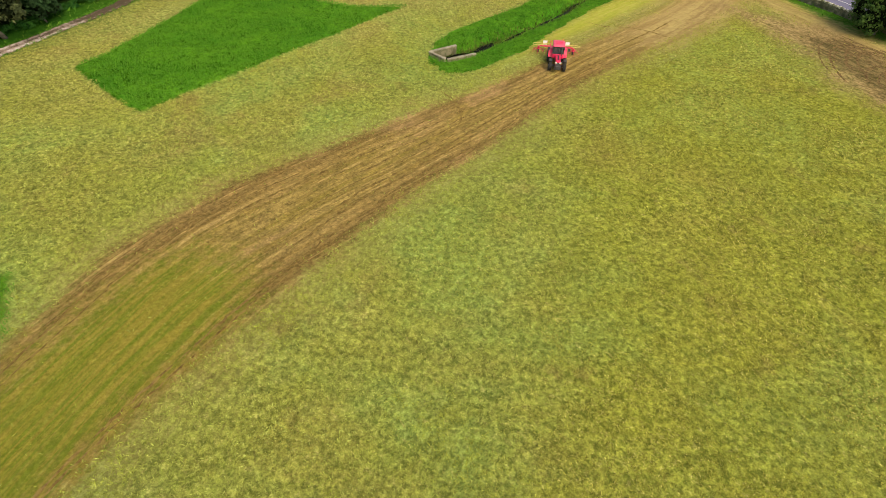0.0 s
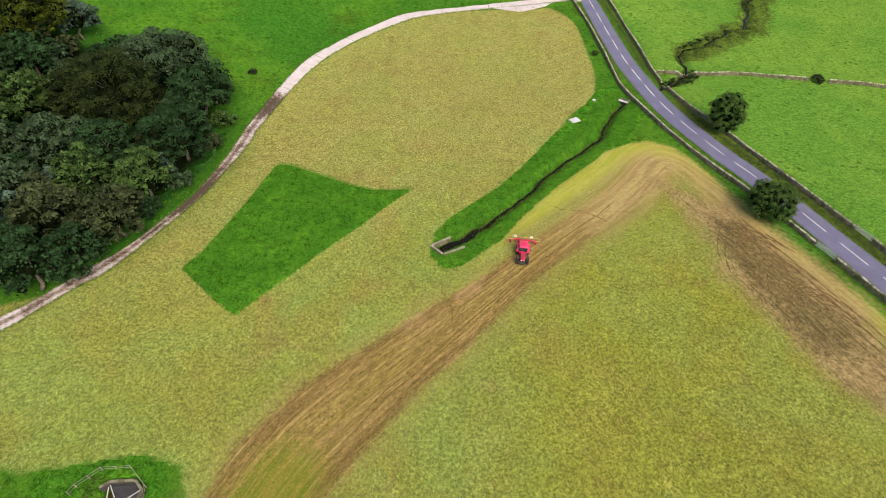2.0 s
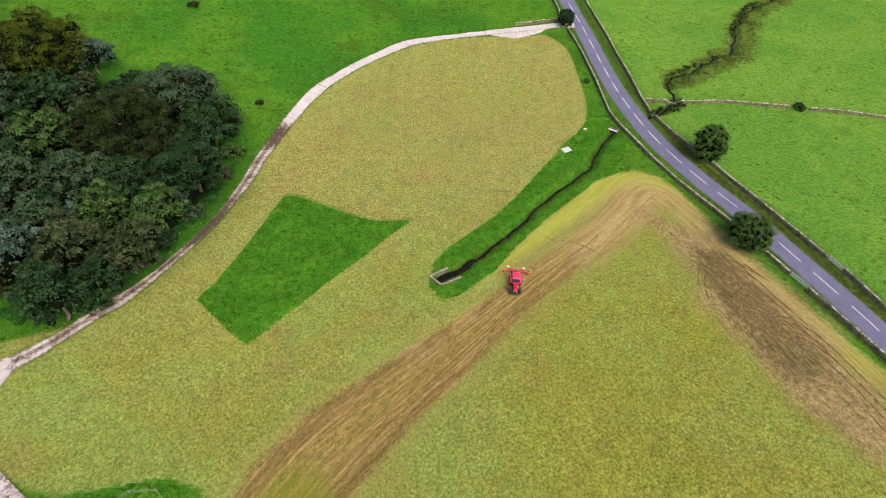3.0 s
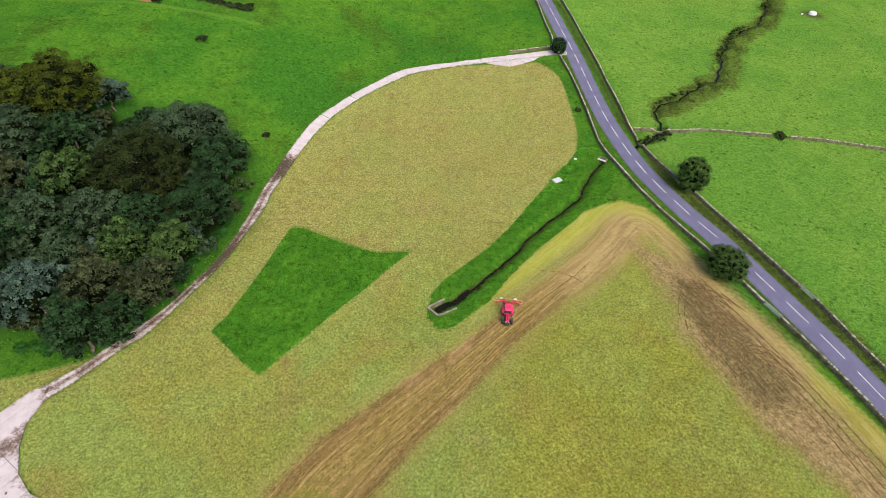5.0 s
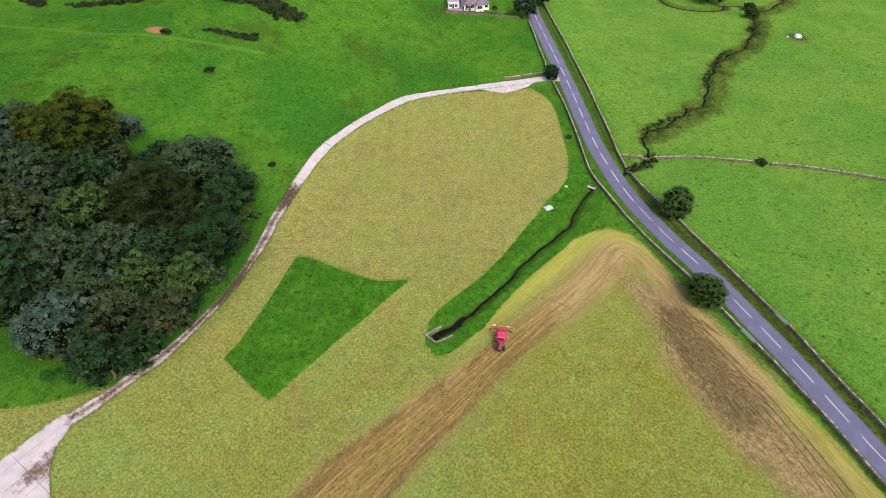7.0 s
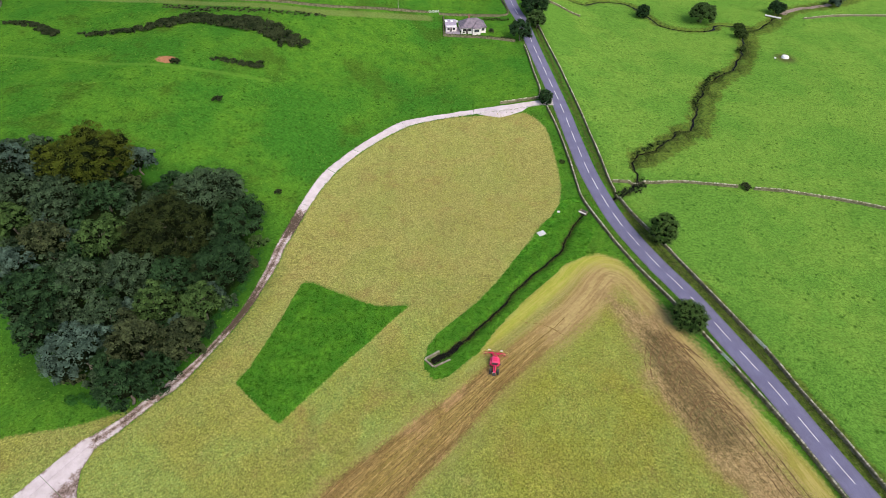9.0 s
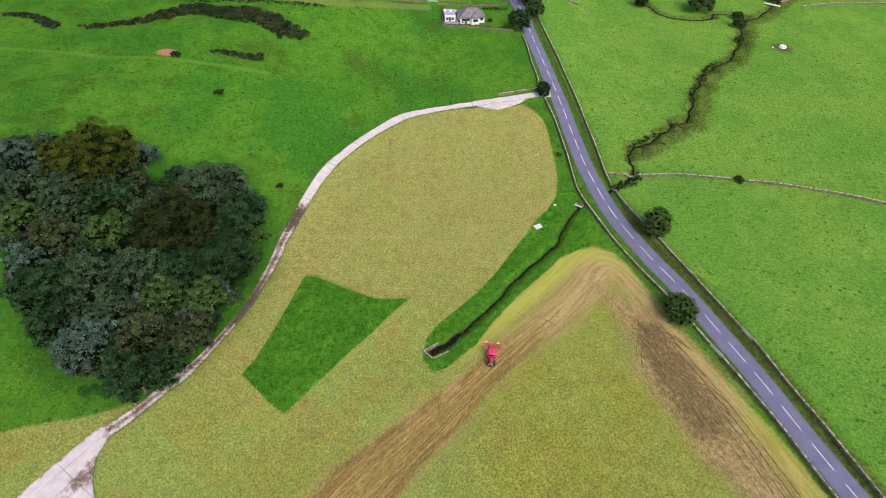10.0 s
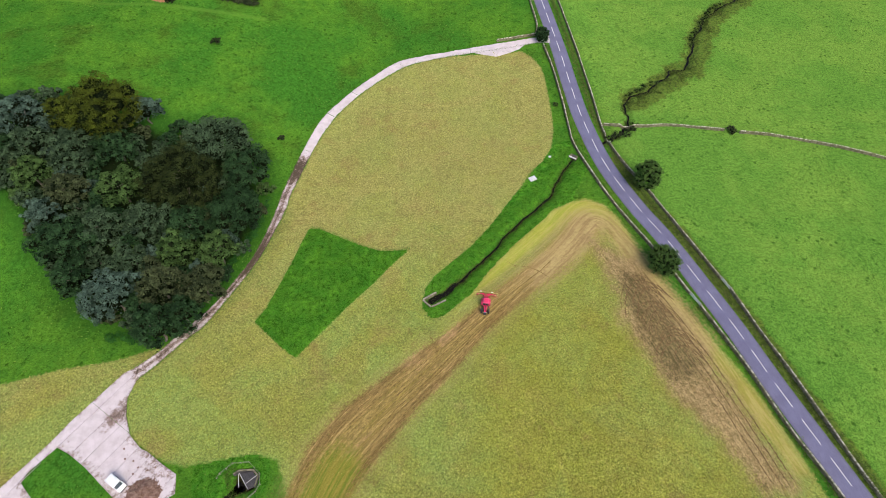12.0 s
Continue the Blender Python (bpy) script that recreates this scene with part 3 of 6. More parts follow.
    # woodland floor: litter, ivy and nettles, darkened for the shade under the trees
    litter_shade = k.ramp(k.math("ADD", k.attr("woodfloor"), k.math("MULTIPLY", ragged, 5.0)), -3.5, 1.5)
    col = k.mix(litter_shade, col, k.mix(k.ramp(fine, 0.40, 0.62), (0.012, 0.016, 0.007), (0.007, 0.018, 0.005)))
    # rushes and rough grass by the water
    rough_band = k.ramp(k.math("ADD", k.attr("rush"), k.math("MULTIPLY", k.math("SUBTRACT", k.noise(0.3, 5, 0.65), 0.5), 11.0)), -1.2, 1.2)
    col = k.mix(k.math("MULTIPLY", rough_band, 0.78), col, k.mix(k.ramp(mott, 0.42, 0.6), (0.118, 0.160, 0.026), (0.042, 0.056, 0.014)))
    # cut banks: dark earth and weeds, the shade of the bank included in the colour
    bank = k.ramp(k.math("ADD", k.attr("bank"), k.math("MULTIPLY", k.math("ADD", ragged, k.math("SUBTRACT", mid, 0.5)), 1.7)), -0.15, 0.5)
    col = k.mix(bank, col, k.mix(k.ramp(fine, 0.42, 0.6), (0.022, 0.017, 0.010), (0.070, 0.066, 0.022)))
    red = k.ramp(k.math("ADD", k.attr("scar"), k.math("MULTIPLY", ragged, 2.4)), -0.5, 0.5)
    col = k.mix(red, col, k.mix(k.ramp(fine, 0.4, 0.65), (0.430, 0.200, 0.110), (0.260, 0.120, 0.060)))
    dung = k.ramp(k.math("ADD", k.attr("trodden"), k.math("MULTIPLY", ragged, 3.0)), -2.5, 2.5)
    col = k.mix(k.math("MULTIPLY", dung, 0.8), col, (0.070, 0.055, 0.030))
    lane_far = k.ramp(k.math("ADD", k.attr("lane"), k.math("MULTIPLY", ragged, 2.0)), -0.8, 0.8)
    col = k.mix(k.math("MULTIPLY", lane_far, 0.6), col, k.mix(k.ramp(fine, 0.4, 0.6), (0.200, 0.230, 0.080), (0.130, 0.160, 0.040)))
    trail = k.ramp(k.math("ADD", k.attr("trail"), k.math("MULTIPLY", ragged, 1.5)), -0.6, 0.6)
    col = k.mix(k.math("MULTIPLY", trail, 0.45), col, (0.120, 0.250, 0.030))
    high = k.math("ADD", k.math("MULTIPLY", fine, 0.8), k.math("MULTIPLY", k.math("ADD", wisp_a, tiny), 0.4))
    return k.done(col, 0.95, high, 0.22, spec=0.0)


GROUND = ground_material()
STONE = simple("drystone", (0.230, 0.212, 0.140), (0.085, 0.088, 0.048), 1.2, 0.95, grain=9.0, spec=0.1)


def coping_material():
    """Upright cap stones, some bleached, some dark with moss."""
    k = Nodes("coping_stone")
    col = k.mix(k.ramp(k.island(), 0.25, 0.75), (0.190, 0.185, 0.105), (0.640, 0.610, 0.500))
    col = k.mix(k.ramp(k.noise(0.35, 4), 0.45, 0.62, 0, 0.4), col, (0.120, 0.135, 0.055))
    return k.done(k.mix(k.ramp(k.noise(9.0, 3), 0.4, 0.7, 0, 0.3), col, (0.110, 0.100, 0.070)), 0.95, k.noise(9.0, 3), 0.01, spec=0.1)


COPING = coping_material()


def asphalt_material():
    k = Nodes("asphalt")
    col = k.mix(k.ramp(k.noise(0.25, 5), 0.35, 0.65), (0.128, 0.124, 0.200), (0.152, 0.148, 0.235))
    col = k.mix(k.ramp(k.noise(9.0, 3), 0.4, 0.7, 0, 0.35), col, (0.070, 0.068, 0.112))
    edge = k.ramp(k.math("ADD", k.attr("edge"), k.math("MULTIPLY", k.noise(1.2, 4), 0.5)), 1.02, 1.32)
    col = k.mix(k.math("MULTIPLY", edge, 0.6), col, (0.075, 0.080, 0.060))
    wheel = k.ramp(k.noise(1.0, 3, 0.6, k.warp(0, (1, 8, 1))), 0.45, 0.62, 0, 0.3)
    col = k.mix(wheel, col, (0.108, 0.103, 0.172))
    return k.done(col, 0.82, k.noise(25.0, 2), 0.008, spec=0.3)


def concrete_material(name, dirt):
    """Pale poured concrete; the stain attribute brings slurry and soil."""
    k = Nodes(name)
    col = k.mix(k.ramp(k.noise(0.5, 6), 0.3, 0.7), (0.600, 0.530, 0.545), (0.480, 0.415, 0.420))
    col = k.mix(k.ramp(k.noise(7.0, 5, 0.7), 0.5, 0.72, 0, 0.4), col, (0.300, 0.270, 0.250))
    col = k.mix(k.math("MULTIPLY", k.object_random(), 0.18), col, (0.400, 0.370, 0.350))
    fleck = k.math("MULTIPLY", k.math("SUBTRACT", k.noise(3.4, 5, 0.75), 0.5), k.math("MULTIPLY", k.attr("stain"), 3.2))
    s = k.math("ADD", k.math("ADD", k.attr("stain"), fleck), k.math("MULTIPLY", k.math("SUBTRACT", k.noise(0.9, 6, 0.7), 0.5), dirt))
    col = k.mix(k.ramp(s, 0.22, 0.6, 0, 0.92), col, k.mix(k.ramp(k.noise(2.5, 4), 0.4, 0.6), (0.150, 0.100, 0.075), (0.250, 0.180, 0.150)))
    col = k.mix(k.ramp(s, 0.62, 0.95, 0, 0.92), col, (0.055, 0.038, 0.022))
    return k.done(col, 0.85, k.noise(12.0, 4), 0.01, spec=0.25)


ASPHALT, CONCRETE = asphalt_material(), concrete_material("concrete", 1.5)
PAINT_WHITE = simple("road_paint", (0.80, 0.80, 0.78), (0.62, 0.62, 0.60), 2.0, 0.6)


def water_material():
    k = Nodes("dark_water")
    return k.done(k.mix(k.noise(0.8, 3), (0.006, 0.006, 0.006), (0.014, 0.013, 0.010)), 0.25, k.noise(5.0, 3), 0.02, spec=0.03)


WATER = water_material()
BARK = simple("bark", (0.110, 0.090, 0.070), (0.200, 0.180, 0.150), 2.5, 0.95)
# near-black: shade inside the crowns, put into the colour of the twigs
TWIG_SHADE = simple("twig_shade", (0.004, 0.007, 0.003), (0.010, 0.014, 0.006), 2.0, 0.95, spec=0.0)
LEAF = {
    "olive": leaf_material("leaves_olive", (0.007, 0.013, 0.002), (0.09, 0.118, 0.012)),
    "silver": leaf_material("leaves_silver", (0.012, 0.028, 0.019), (0.1, 0.162, 0.12)),
    "bronze": leaf_material("leaves_bronze", (0.003, 0.007, 0.002), (0.044, 0.062, 0.016)),
    "grey": leaf_material("leaves_grey", (0.007, 0.018, 0.008), (0.078, 0.13, 0.064)),
    "green": leaf_material("leaves_green", (0.004, 0.014, 0.005), (0.04, 0.092, 0.033)),
    "light": leaf_material("leaves_light", (0.01, 0.028, 0.006), (0.09, 0.162, 0.044)),
    "brown": leaf_material("leaves_brown", (0.008, 0.015, 0.006), (0.082, 0.104, 0.043)),
    "gorse": leaf_material("leaves_gorse", (0.0098, 0.0197, 0.0066), (0.0459, 0.0623, 0.0246)),
    "hedge": leaf_material("leaves_hedge", (0.0148, 0.0344, 0.0074), (0.0697, 0.1107, 0.0271)),
    "verge": leaf_material("leaves_verge", (0.030, 0.050, 0.010), (0.120, 0.150, 0.040)),
    "bramble": leaf_material("leaves_bramble", (0.008, 0.046, 0.008), (0.036, 0.130, 0.020)),
    "thorn": leaf_material("leaves_thorn", (0.020, 0.056, 0.012), (0.095, 0.165, 0.038)),
}


# ---- ground: one sheet to the horizon ----
def axis(parts, far):
    """Steps between the stops given, then ever wider ones out to the horizon."""
    a = []
    for lo, hi, step in parts:
        a.extend(np.arange(lo, hi, step))
    out, step = [parts[-1][1]], parts[-1][2]
    while out[-1] < far:
        step *= 1.13
        out.append(out[-1] + step)
    low, step = [parts[0][0]], parts[0][2]
    while low[-1] > -far:
        step *= 1.13
        low.append(low[-1] - step)
    return np.array(low[:0:-1] + a + out)


gx = axis([(-125, -95, 1.2), (-95, 100, 0.65), (100, 170, 0.9)], 2600)
gy = axis([(8, 130, 0.65), (130, 300, 0.9)], 2600)
GX, GY = np.meshgrid(gx, gy)
flatP = np.stack([GX.ravel(), GY.ravel()], 1)
gz = land(GX, GY).ravel()
nx, ny = len(gx), len(gy)
ids = np.arange(nx * ny).reshape(ny, nx)
quads = np.stack([ids[:-1, :-1], ids[:-1, 1:], ids[1:, 1:], ids[1:, :-1]], -1).reshape(-1, 4)
verge = np.minimum(6.0 - line_distance(flatP, ROAD), 4)
lush_zone = np.maximum(area_distance(flatP, PATCH), -12)
gz = gz + 0.26 * smoothstep(lush_zone, -0.3, 0.4)
ground_mesh = quickmesh("ground", np.column_stack([flatP, gz]), quads, GROUND, True)


def keep(name, values):
    ground_mesh.attributes.new(name, "FLOAT", "POINT").data.foreach_set("value", np.asarray(values, np.float32))


WOOD_EDGE = np.array([(-53, 110), (-49.5, 93), (-54, 78), (-60, 67), (-68, 61), (-82, 64), (-93, 74), (-106, 88), (-117, 100), (-117, 118), (-94, 121), (-80, 116), (-62, 117)])
mown_d = np.maximum(area_distance(flatP, MOWN), area_distance(flatP, MOWN_WEST))
ditch_d = line_distance(flatP, DITCH)
water_d = np.minimum(line_distance(flatP, STREAM), line_distance(flatP, BRANCH))
rush_d = np.minimum(line_distance(flatP, STREAM[20:] + (1.8, -1.2)), line_distance(flatP, BRANCH) + 2.0)
road_line = ROAD[ROAD[:, 1] > -230]
east_of = np.interp(flatP[:, 1], ROAD[::-1, 1], ROAD[::-1, 0])
keep("mown", mown_d)
keep("east", np.clip(flatP[:, 0] - east_of - 5, -12, 12))
keep("fresh", area_distance(flatP, FRESH))
keep("margin", area_distance(flatP, MARGIN + STRIP_L[::-1][:7]))
keep("strip", area_distance(flatP, STRIP_L + STRIP_R))
keep("stripgreen", 4.6 - line_distance(flatP, np.array([(-29, 0), (-25, 10), (-22, 18), (-18, 25)])))
keep("dry", smoothstep(flatP[:, 1] - 0.4 * flatP[:, 0], 62, 100))
keep("pale", smoothstep(flatP[:, 1] + flatP[:, 0] * 0.5, 66, 105))
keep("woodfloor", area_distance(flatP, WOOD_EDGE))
to_l, to_r = line_distance(flatP, np.array(STRIP_L, float)), line_distance(flatP, np.array(STRIP_R[1:], float))
keep("across", to_l / (to_l + to_r + 0.01))
keep("mud", area_distance(flatP, MUD) + 0.8)
far_bank = flatP[:, 0] > np.interp(flatP[:, 1], DITCH[:, 1], DITCH[:, 0])
green_edge = np.maximum(np.minimum(np.where(far_bank, 6.5, 8.0) - ditch_d, 12), np.minimum(5.0 - np.hypot(flatP[:, 0] + 40, flatP[:, 1] - 24) + 3, 12))
keep("lush", np.where(mown_d > 0.2, lush_zone, np.maximum(lush_zone, np.maximum(green_edge, np.where(verge > 0, verge - 2.5, -12)))))
keep("patch", np.where(lush_zone > -0.35, -12, lush_zone))
keep("arch", 2.9 - line_distance(flatP, spline([(31, 75), (38.5, 83), (44, 90), (47.6, 94.6), (51, 94), (54.2, 89), (57.5, 82), (61, 74), (65, 65), (69, 56)], 4)))
flow_along, flow_across = flow_lines(flatP, HEADLAND)
keep("flow_along", flow_along)
keep("flow_across", np.clip(flow_across, -40, 40))
keep("mudcore", 4.6 - line_distance(flatP, np.array([(55.5, 72), (57.5, 65), (58.5, 59), (61.5, 50)])))
keep("lane", 2.2 - line_distance(flatP, WALL_FAR + (0.0, -4.5)))
keep("trail", 0.9 - line_distance(flatP, np.array([(-170, 178), (-140, 176), (-110, 172), (-85, 174), (-60, 178)])))
east_verge_d = np.where((flatP[:, 0] > east_of) & (flatP[:, 1] > -60) & (flatP[:, 1] < 122), np.minimum(9.2 - line_distance(flatP, ROAD), 12) * 2 - 4, -12)
keep("rush", np.maximum(np.clip(4.8 - rush_d, -12, 12), np.clip(east_verge_d, -12, 6)))
keep("bank", np.maximum(np.maximum(0.55 + 0.8 * np.exp(-np.hypot(flatP[:, 0] - 4, flatP[:, 1] - 69.5) / 7) - ditch_d, 0.5 - water_d), np.maximum(0.6 - line_distance(flatP, OUTFALL), area_distance(flatP, PIT))))
keep("scar", 2.6 - np.hypot((flatP[:, 0] + 94) * 0.75, (flatP[:, 1] - 177.5)))
keep("trodden", 4.5 - np.hypot((flatP[:, 0] - 163), (flatP[:, 1] - 236)) * 1.0)
ground = tagged(new("ground", ground_mesh), "mown hay meadow and green pasture on gently rising land", "ground", kind="structure")


def ribbon(name, line, half, lift, material, base=hill, across=2, attr_edge=False, crown=0.6):
    """A strip that lies on the land along a line."""
    s = side(line)
    u = np.linspace(-1, 1, across + 1)
    rows = [line + s * (half * k) for k in u]
    V = np.concatenate([np.column_stack([r, base(r[:, 0], r[:, 1]) + lift * (1 - crown * k * k)]) for r, k in zip(rows, u)])
    n = len(line)
    F = np.concatenate([np.stack([np.arange(n - 1) + i * n, np.arange(1, n) + i * n, np.arange(1, n) + (i + 1) * n, np.arange(n - 1) + (i + 1) * n], 1)[:, ::-1] for i in range(across)])
    me = quickmesh(name, V, F, material, True)
    if attr_edge:
        me.attributes.new("edge", "FLOAT", "POINT").data.foreach_set("value", np.repeat(np.abs(u), n).astype(np.float32))
    return me


ROAD_FINE = resample(ROAD, 2.0)
road = tagged(new("road", ribbon("road", ROAD_FINE + side(ROAD_FINE) * -0.25, 3.0, 0.07, ASPHALT, across=8, attr_edge=True)), "grey two-lane country road with white dashed centre line", "road", kind="structure")
dash_line = resample(ROAD, 0.25)
dash_s = np.concatenate([[0], np.cumsum(np.hypot(*np.diff(dash_line, axis=0).T))])
anchor = dash_s[np.argmin(np.hypot(dash_line[:, 0] - 71.55, dash_line[:, 1] - 79.25))]
for i in range(-42, 10):
    a = anchor + 9.03 * i
    pts = np.array([[np.interp(a + q, dash_s, dash_line[:, 0]), np.interp(a + q, dash_s, dash_line[:, 1])] for q in np.linspace(0, 6.0, 5)])
    part("marking", ribbon("marking", pts, 0.075 if pts[0, 1] < 120 else 0.10, 0.095, PAINT_WHITE, across=1, crown=0.0), None, road)

# the track from the road along the field: long concrete bays with open joints
def track_bays():
    L, R = spline(TRACK_L, 12), spline(TRACK_R, 12)
    n = len(L)
    holder = tagged(new("farm_track"), "worn pale concrete farm track with mud between wheel lines", "track", kind="structure")
    mid = (L + R) / 2
    s = np.concatenate([[0], np.cumsum(np.hypot(*np.diff(mid, axis=0).T))])
    wide = {34: 0.25, 60: 0.2, 83: 0.45, 101: 0.55, 119: 0.3}
    cuts = np.arange(0, s[-1], 4.6)
    for a, b in zip(cuts, np.append(cuts[1:], s[-1])):
        gap = 0.02
        for w, g in wide.items():
            if a <= w < b:
                gap = g / 2
        at = np.linspace(a + gap, b - 0.012, 6)
        across = np.linspace(0, 1, 7)
        V, stain = [], []
        for q in at:
            l = np.array([np.interp(q, s, L[:, 0]), np.interp(q, s, L[:, 1])])
            r = np.array([np.interp(q, s, R[:, 0]), np.interp(q, s, R[:, 1])])
            jag = rng.normal(0, 0.05, 2)
            for k in across:
                p = l + (r - l) * (k + (jag[0] if k == 0 else jag[1] if k == 1 else 0) * 0.5)
                V.append((*p, 0))
                worn = smoothstep(q, 112, 128) * (0.20 + 0.50 * math.exp(-((k - 0.45) / 0.17) ** 2) + 0.12 * math.sin(q * 0.9))
                worn = worn + 0.16 * smoothstep(q, 120, 135) + 0.30 * smoothstep(abs(k - 0.5), 0.36, 0.5)
                worn *= 1 - 0.45 * smoothstep(q, 185, 215)
                worn += 0.9 * math.exp(-((q - 123) / 5.0) ** 2) + 0.75 * math.exp(-((q - 157) / 7.0) ** 2)
                stain.append(worn)
        V = np.array(V)
        V[:, 2] = hill(V[:, 0], V[:, 1]) + rolls(V[:, 0], V[:, 1]) + 0.07
        low = V.copy()
        low[:, 2] -= 0.2
        m, c = len(at), len(across)
        g = np.arange(m * c).reshape(m, c)
        F = [np.stack([g[:-1, :-1], g[:-1, 1:], g[1:, 1:], g[1:, :-1]], -1).reshape(-1, 4)]
        rim = np.concatenate([g[0, :], g[1:, -1], g[-1, -2::-1], g[-2:0:-1, 0]])
        nxt = np.roll(rim, -1)
        F.append(np.stack([rim, rim + m * c, nxt + m * c, nxt], 1))
        me = quickmesh("slab", np.vstack([V, low]), np.vstack(F), CONCRETE)
        me.attributes.new("stain", "FLOAT", "POINT").data.foreach_set("value", np.array(stain * 2, np.float32))
        part("slab", me, None, holder)


def widening():
    """The pale apron where the track bells out before the road."""
    out = [(37.5, 182.6), (30, 180.6), (24, 178.9), (17.5, 177.2), (16.5, 176.0), (20, 174.9), (25, 173.9), (29.4, 175.9), (34, 178.6)]
    bm = prism(out, -0.3, 0.0)
    bmesh.ops.triangulate(bm, faces=bm.faces[:])
    bmesh.ops.subdivide_edges(bm, edges=bm.edges[:], cuts=3, use_grid_fill=True)
    for v in bm.verts:
        v.co.z += land1(v.co.x, v.co.y) + 0.10
    me_ob = part("apron", bm, CONCRETE, None)
    tagged(me_ob, "pale broken concrete apron beside the track", "concrete", kind="structure")


def clip(poly, n, at, sign):
    """The side of an outline beyond a line."""
    out = []
    d = [sign * (p[0] * n[0] + p[1] * n[1] - at) for p in poly]
    for p, q, a, b in zip(poly, poly[1:] + poly[:1], d, d[1:] + d[:1]):
        if a >= 0:
            out.append(p)
        if (a > 0 > b) or (a < 0 < b):
            k = a / (a - b)
            out.append((p[0] + (q[0] - p[0]) * k, p[1] + (q[1] - p[1]) * k))
    return out


def yard():
    """The concrete yard, cut into bays."""
    holder = tagged(new("concrete_yard"), "pale concrete farmyard apron with brown slurry stains", "yard", kind="structure")
    n1, n2 = (math.cos(radians(-33)), math.sin(radians(-33))), (-math.sin(radians(-33)), math.cos(radians(-33)))
    o1, o2 = -72.4 * n1[0] + 38.3 * n1[1], -72.4 * n2[0] + 38.3 * n2[1]
    lane_part = YARD[4:14]
    main_part = YARD[:5] + YARD[13:]
    for i, j, piece in [(i, j, piece) for i in range(-12, 6) for j in range(-8, 10) for piece in (main_part, lane_part)]:
        poly = piece
        for n, at, sign in ((n1, o1 + 3.6 * j, 1), (n1, o1 + 3.6 * j + 3.52, -1), (n2, o2 + 14.0 * i, 1), (n2, o2 + 14.0 * i + 13.94, -1)):
            poly = clip(poly, n, at, sign) if poly else poly
        poly = [p for k, p in enumerate(poly) if math.dist(p, poly[k - 1]) > 0.02]
        area = abs(sum(a[0] * b[1] - a[1] * b[0] for a, b in zip(poly, poly[1:] + poly[:1]))) / 2 if len(poly) > 2 else 0
        if area < 0.3:
            continue
        lift = rng.uniform(-0.008, 0.008)
        bm = prism(poly, -0.25, 0.16 + lift)
        bmesh.ops.triangulate(bm, faces=[f for f in bm.faces if len(f.verts) > 4])
        top = [f for f in bm.faces if all(v.co.z > 0 for v in f.verts)]
        bmesh.ops.subdivide_edges(bm, edges=list({e for f in top for e in f.edges}), cuts=2, use_grid_fill=True)
        ob = part("slab", bm, CONCRETE, holder)
        P = np.array([v.co[:2] for v in ob.data.vertices])
        st = 0.72 * np.exp(-(((P[:, 0] + 68.3) * 0.84 - (P[:, 1] - 36.2) * 0.54) ** 2 / 5 + ((P[:, 0] + 68.3) * 0.54 + (P[:, 1] - 36.2) * 0.84) ** 2 / 12)) + 0.35 * np.exp(-((P[:, 0] + 58) ** 2 + (P[:, 1] - 23) ** 2) / 14)
        st = st + 0.42 * np.exp(-np.abs(area_distance(P, YARD)) / 0.5)
        ob.data.attributes.new("stain", "FLOAT", "POINT").data.foreach_set("value", st.astype(np.float32))


track_bays()
widening()
yard()


# ---- drystone walls ----
CUBE_V = np.array([(x, y, z) for x in (-0.5, 0.5) for y in (-0.5, 0.5) for z in (-0.5, 0.5)])
CUBE_F = np.array([(0, 1, 3, 2), (4, 6, 7, 5), (0, 4, 5, 1), (2, 3, 7, 6), (0, 2, 6, 4), (1, 5, 7, 3)])


def blocks(at, size, turn, lean=0.12, jitter=0.12):
    """Rough blocks: centres, sizes and headings as arrays."""
    n = len(at)
    V = np.broadcast_to(CUBE_V, (n, 8, 3)) + rng.normal(0, jitter, (n, 8, 3)) * 0.5
    V = V * size[:, None, :]
    tilt = rng.normal(0, lean, n)
    cx, sx = np.cos(tilt)[:, None], np.sin(tilt)[:, None]
    x, z = V[..., 0] * cx - V[..., 2] * sx, V[..., 0] * sx + V[..., 2] * cx
    c, s = np.cos(turn)[:, None], np.sin(turn)[:, None]
    W = np.stack([x * c - V[..., 1] * s, x * s + V[..., 1] * c, z], -1) + at[:, None, :]
    return W.reshape(-1, 3), (CUBE_F[None] + 8 * np.arange(n)[:, None, None]).reshape(-1, 4)


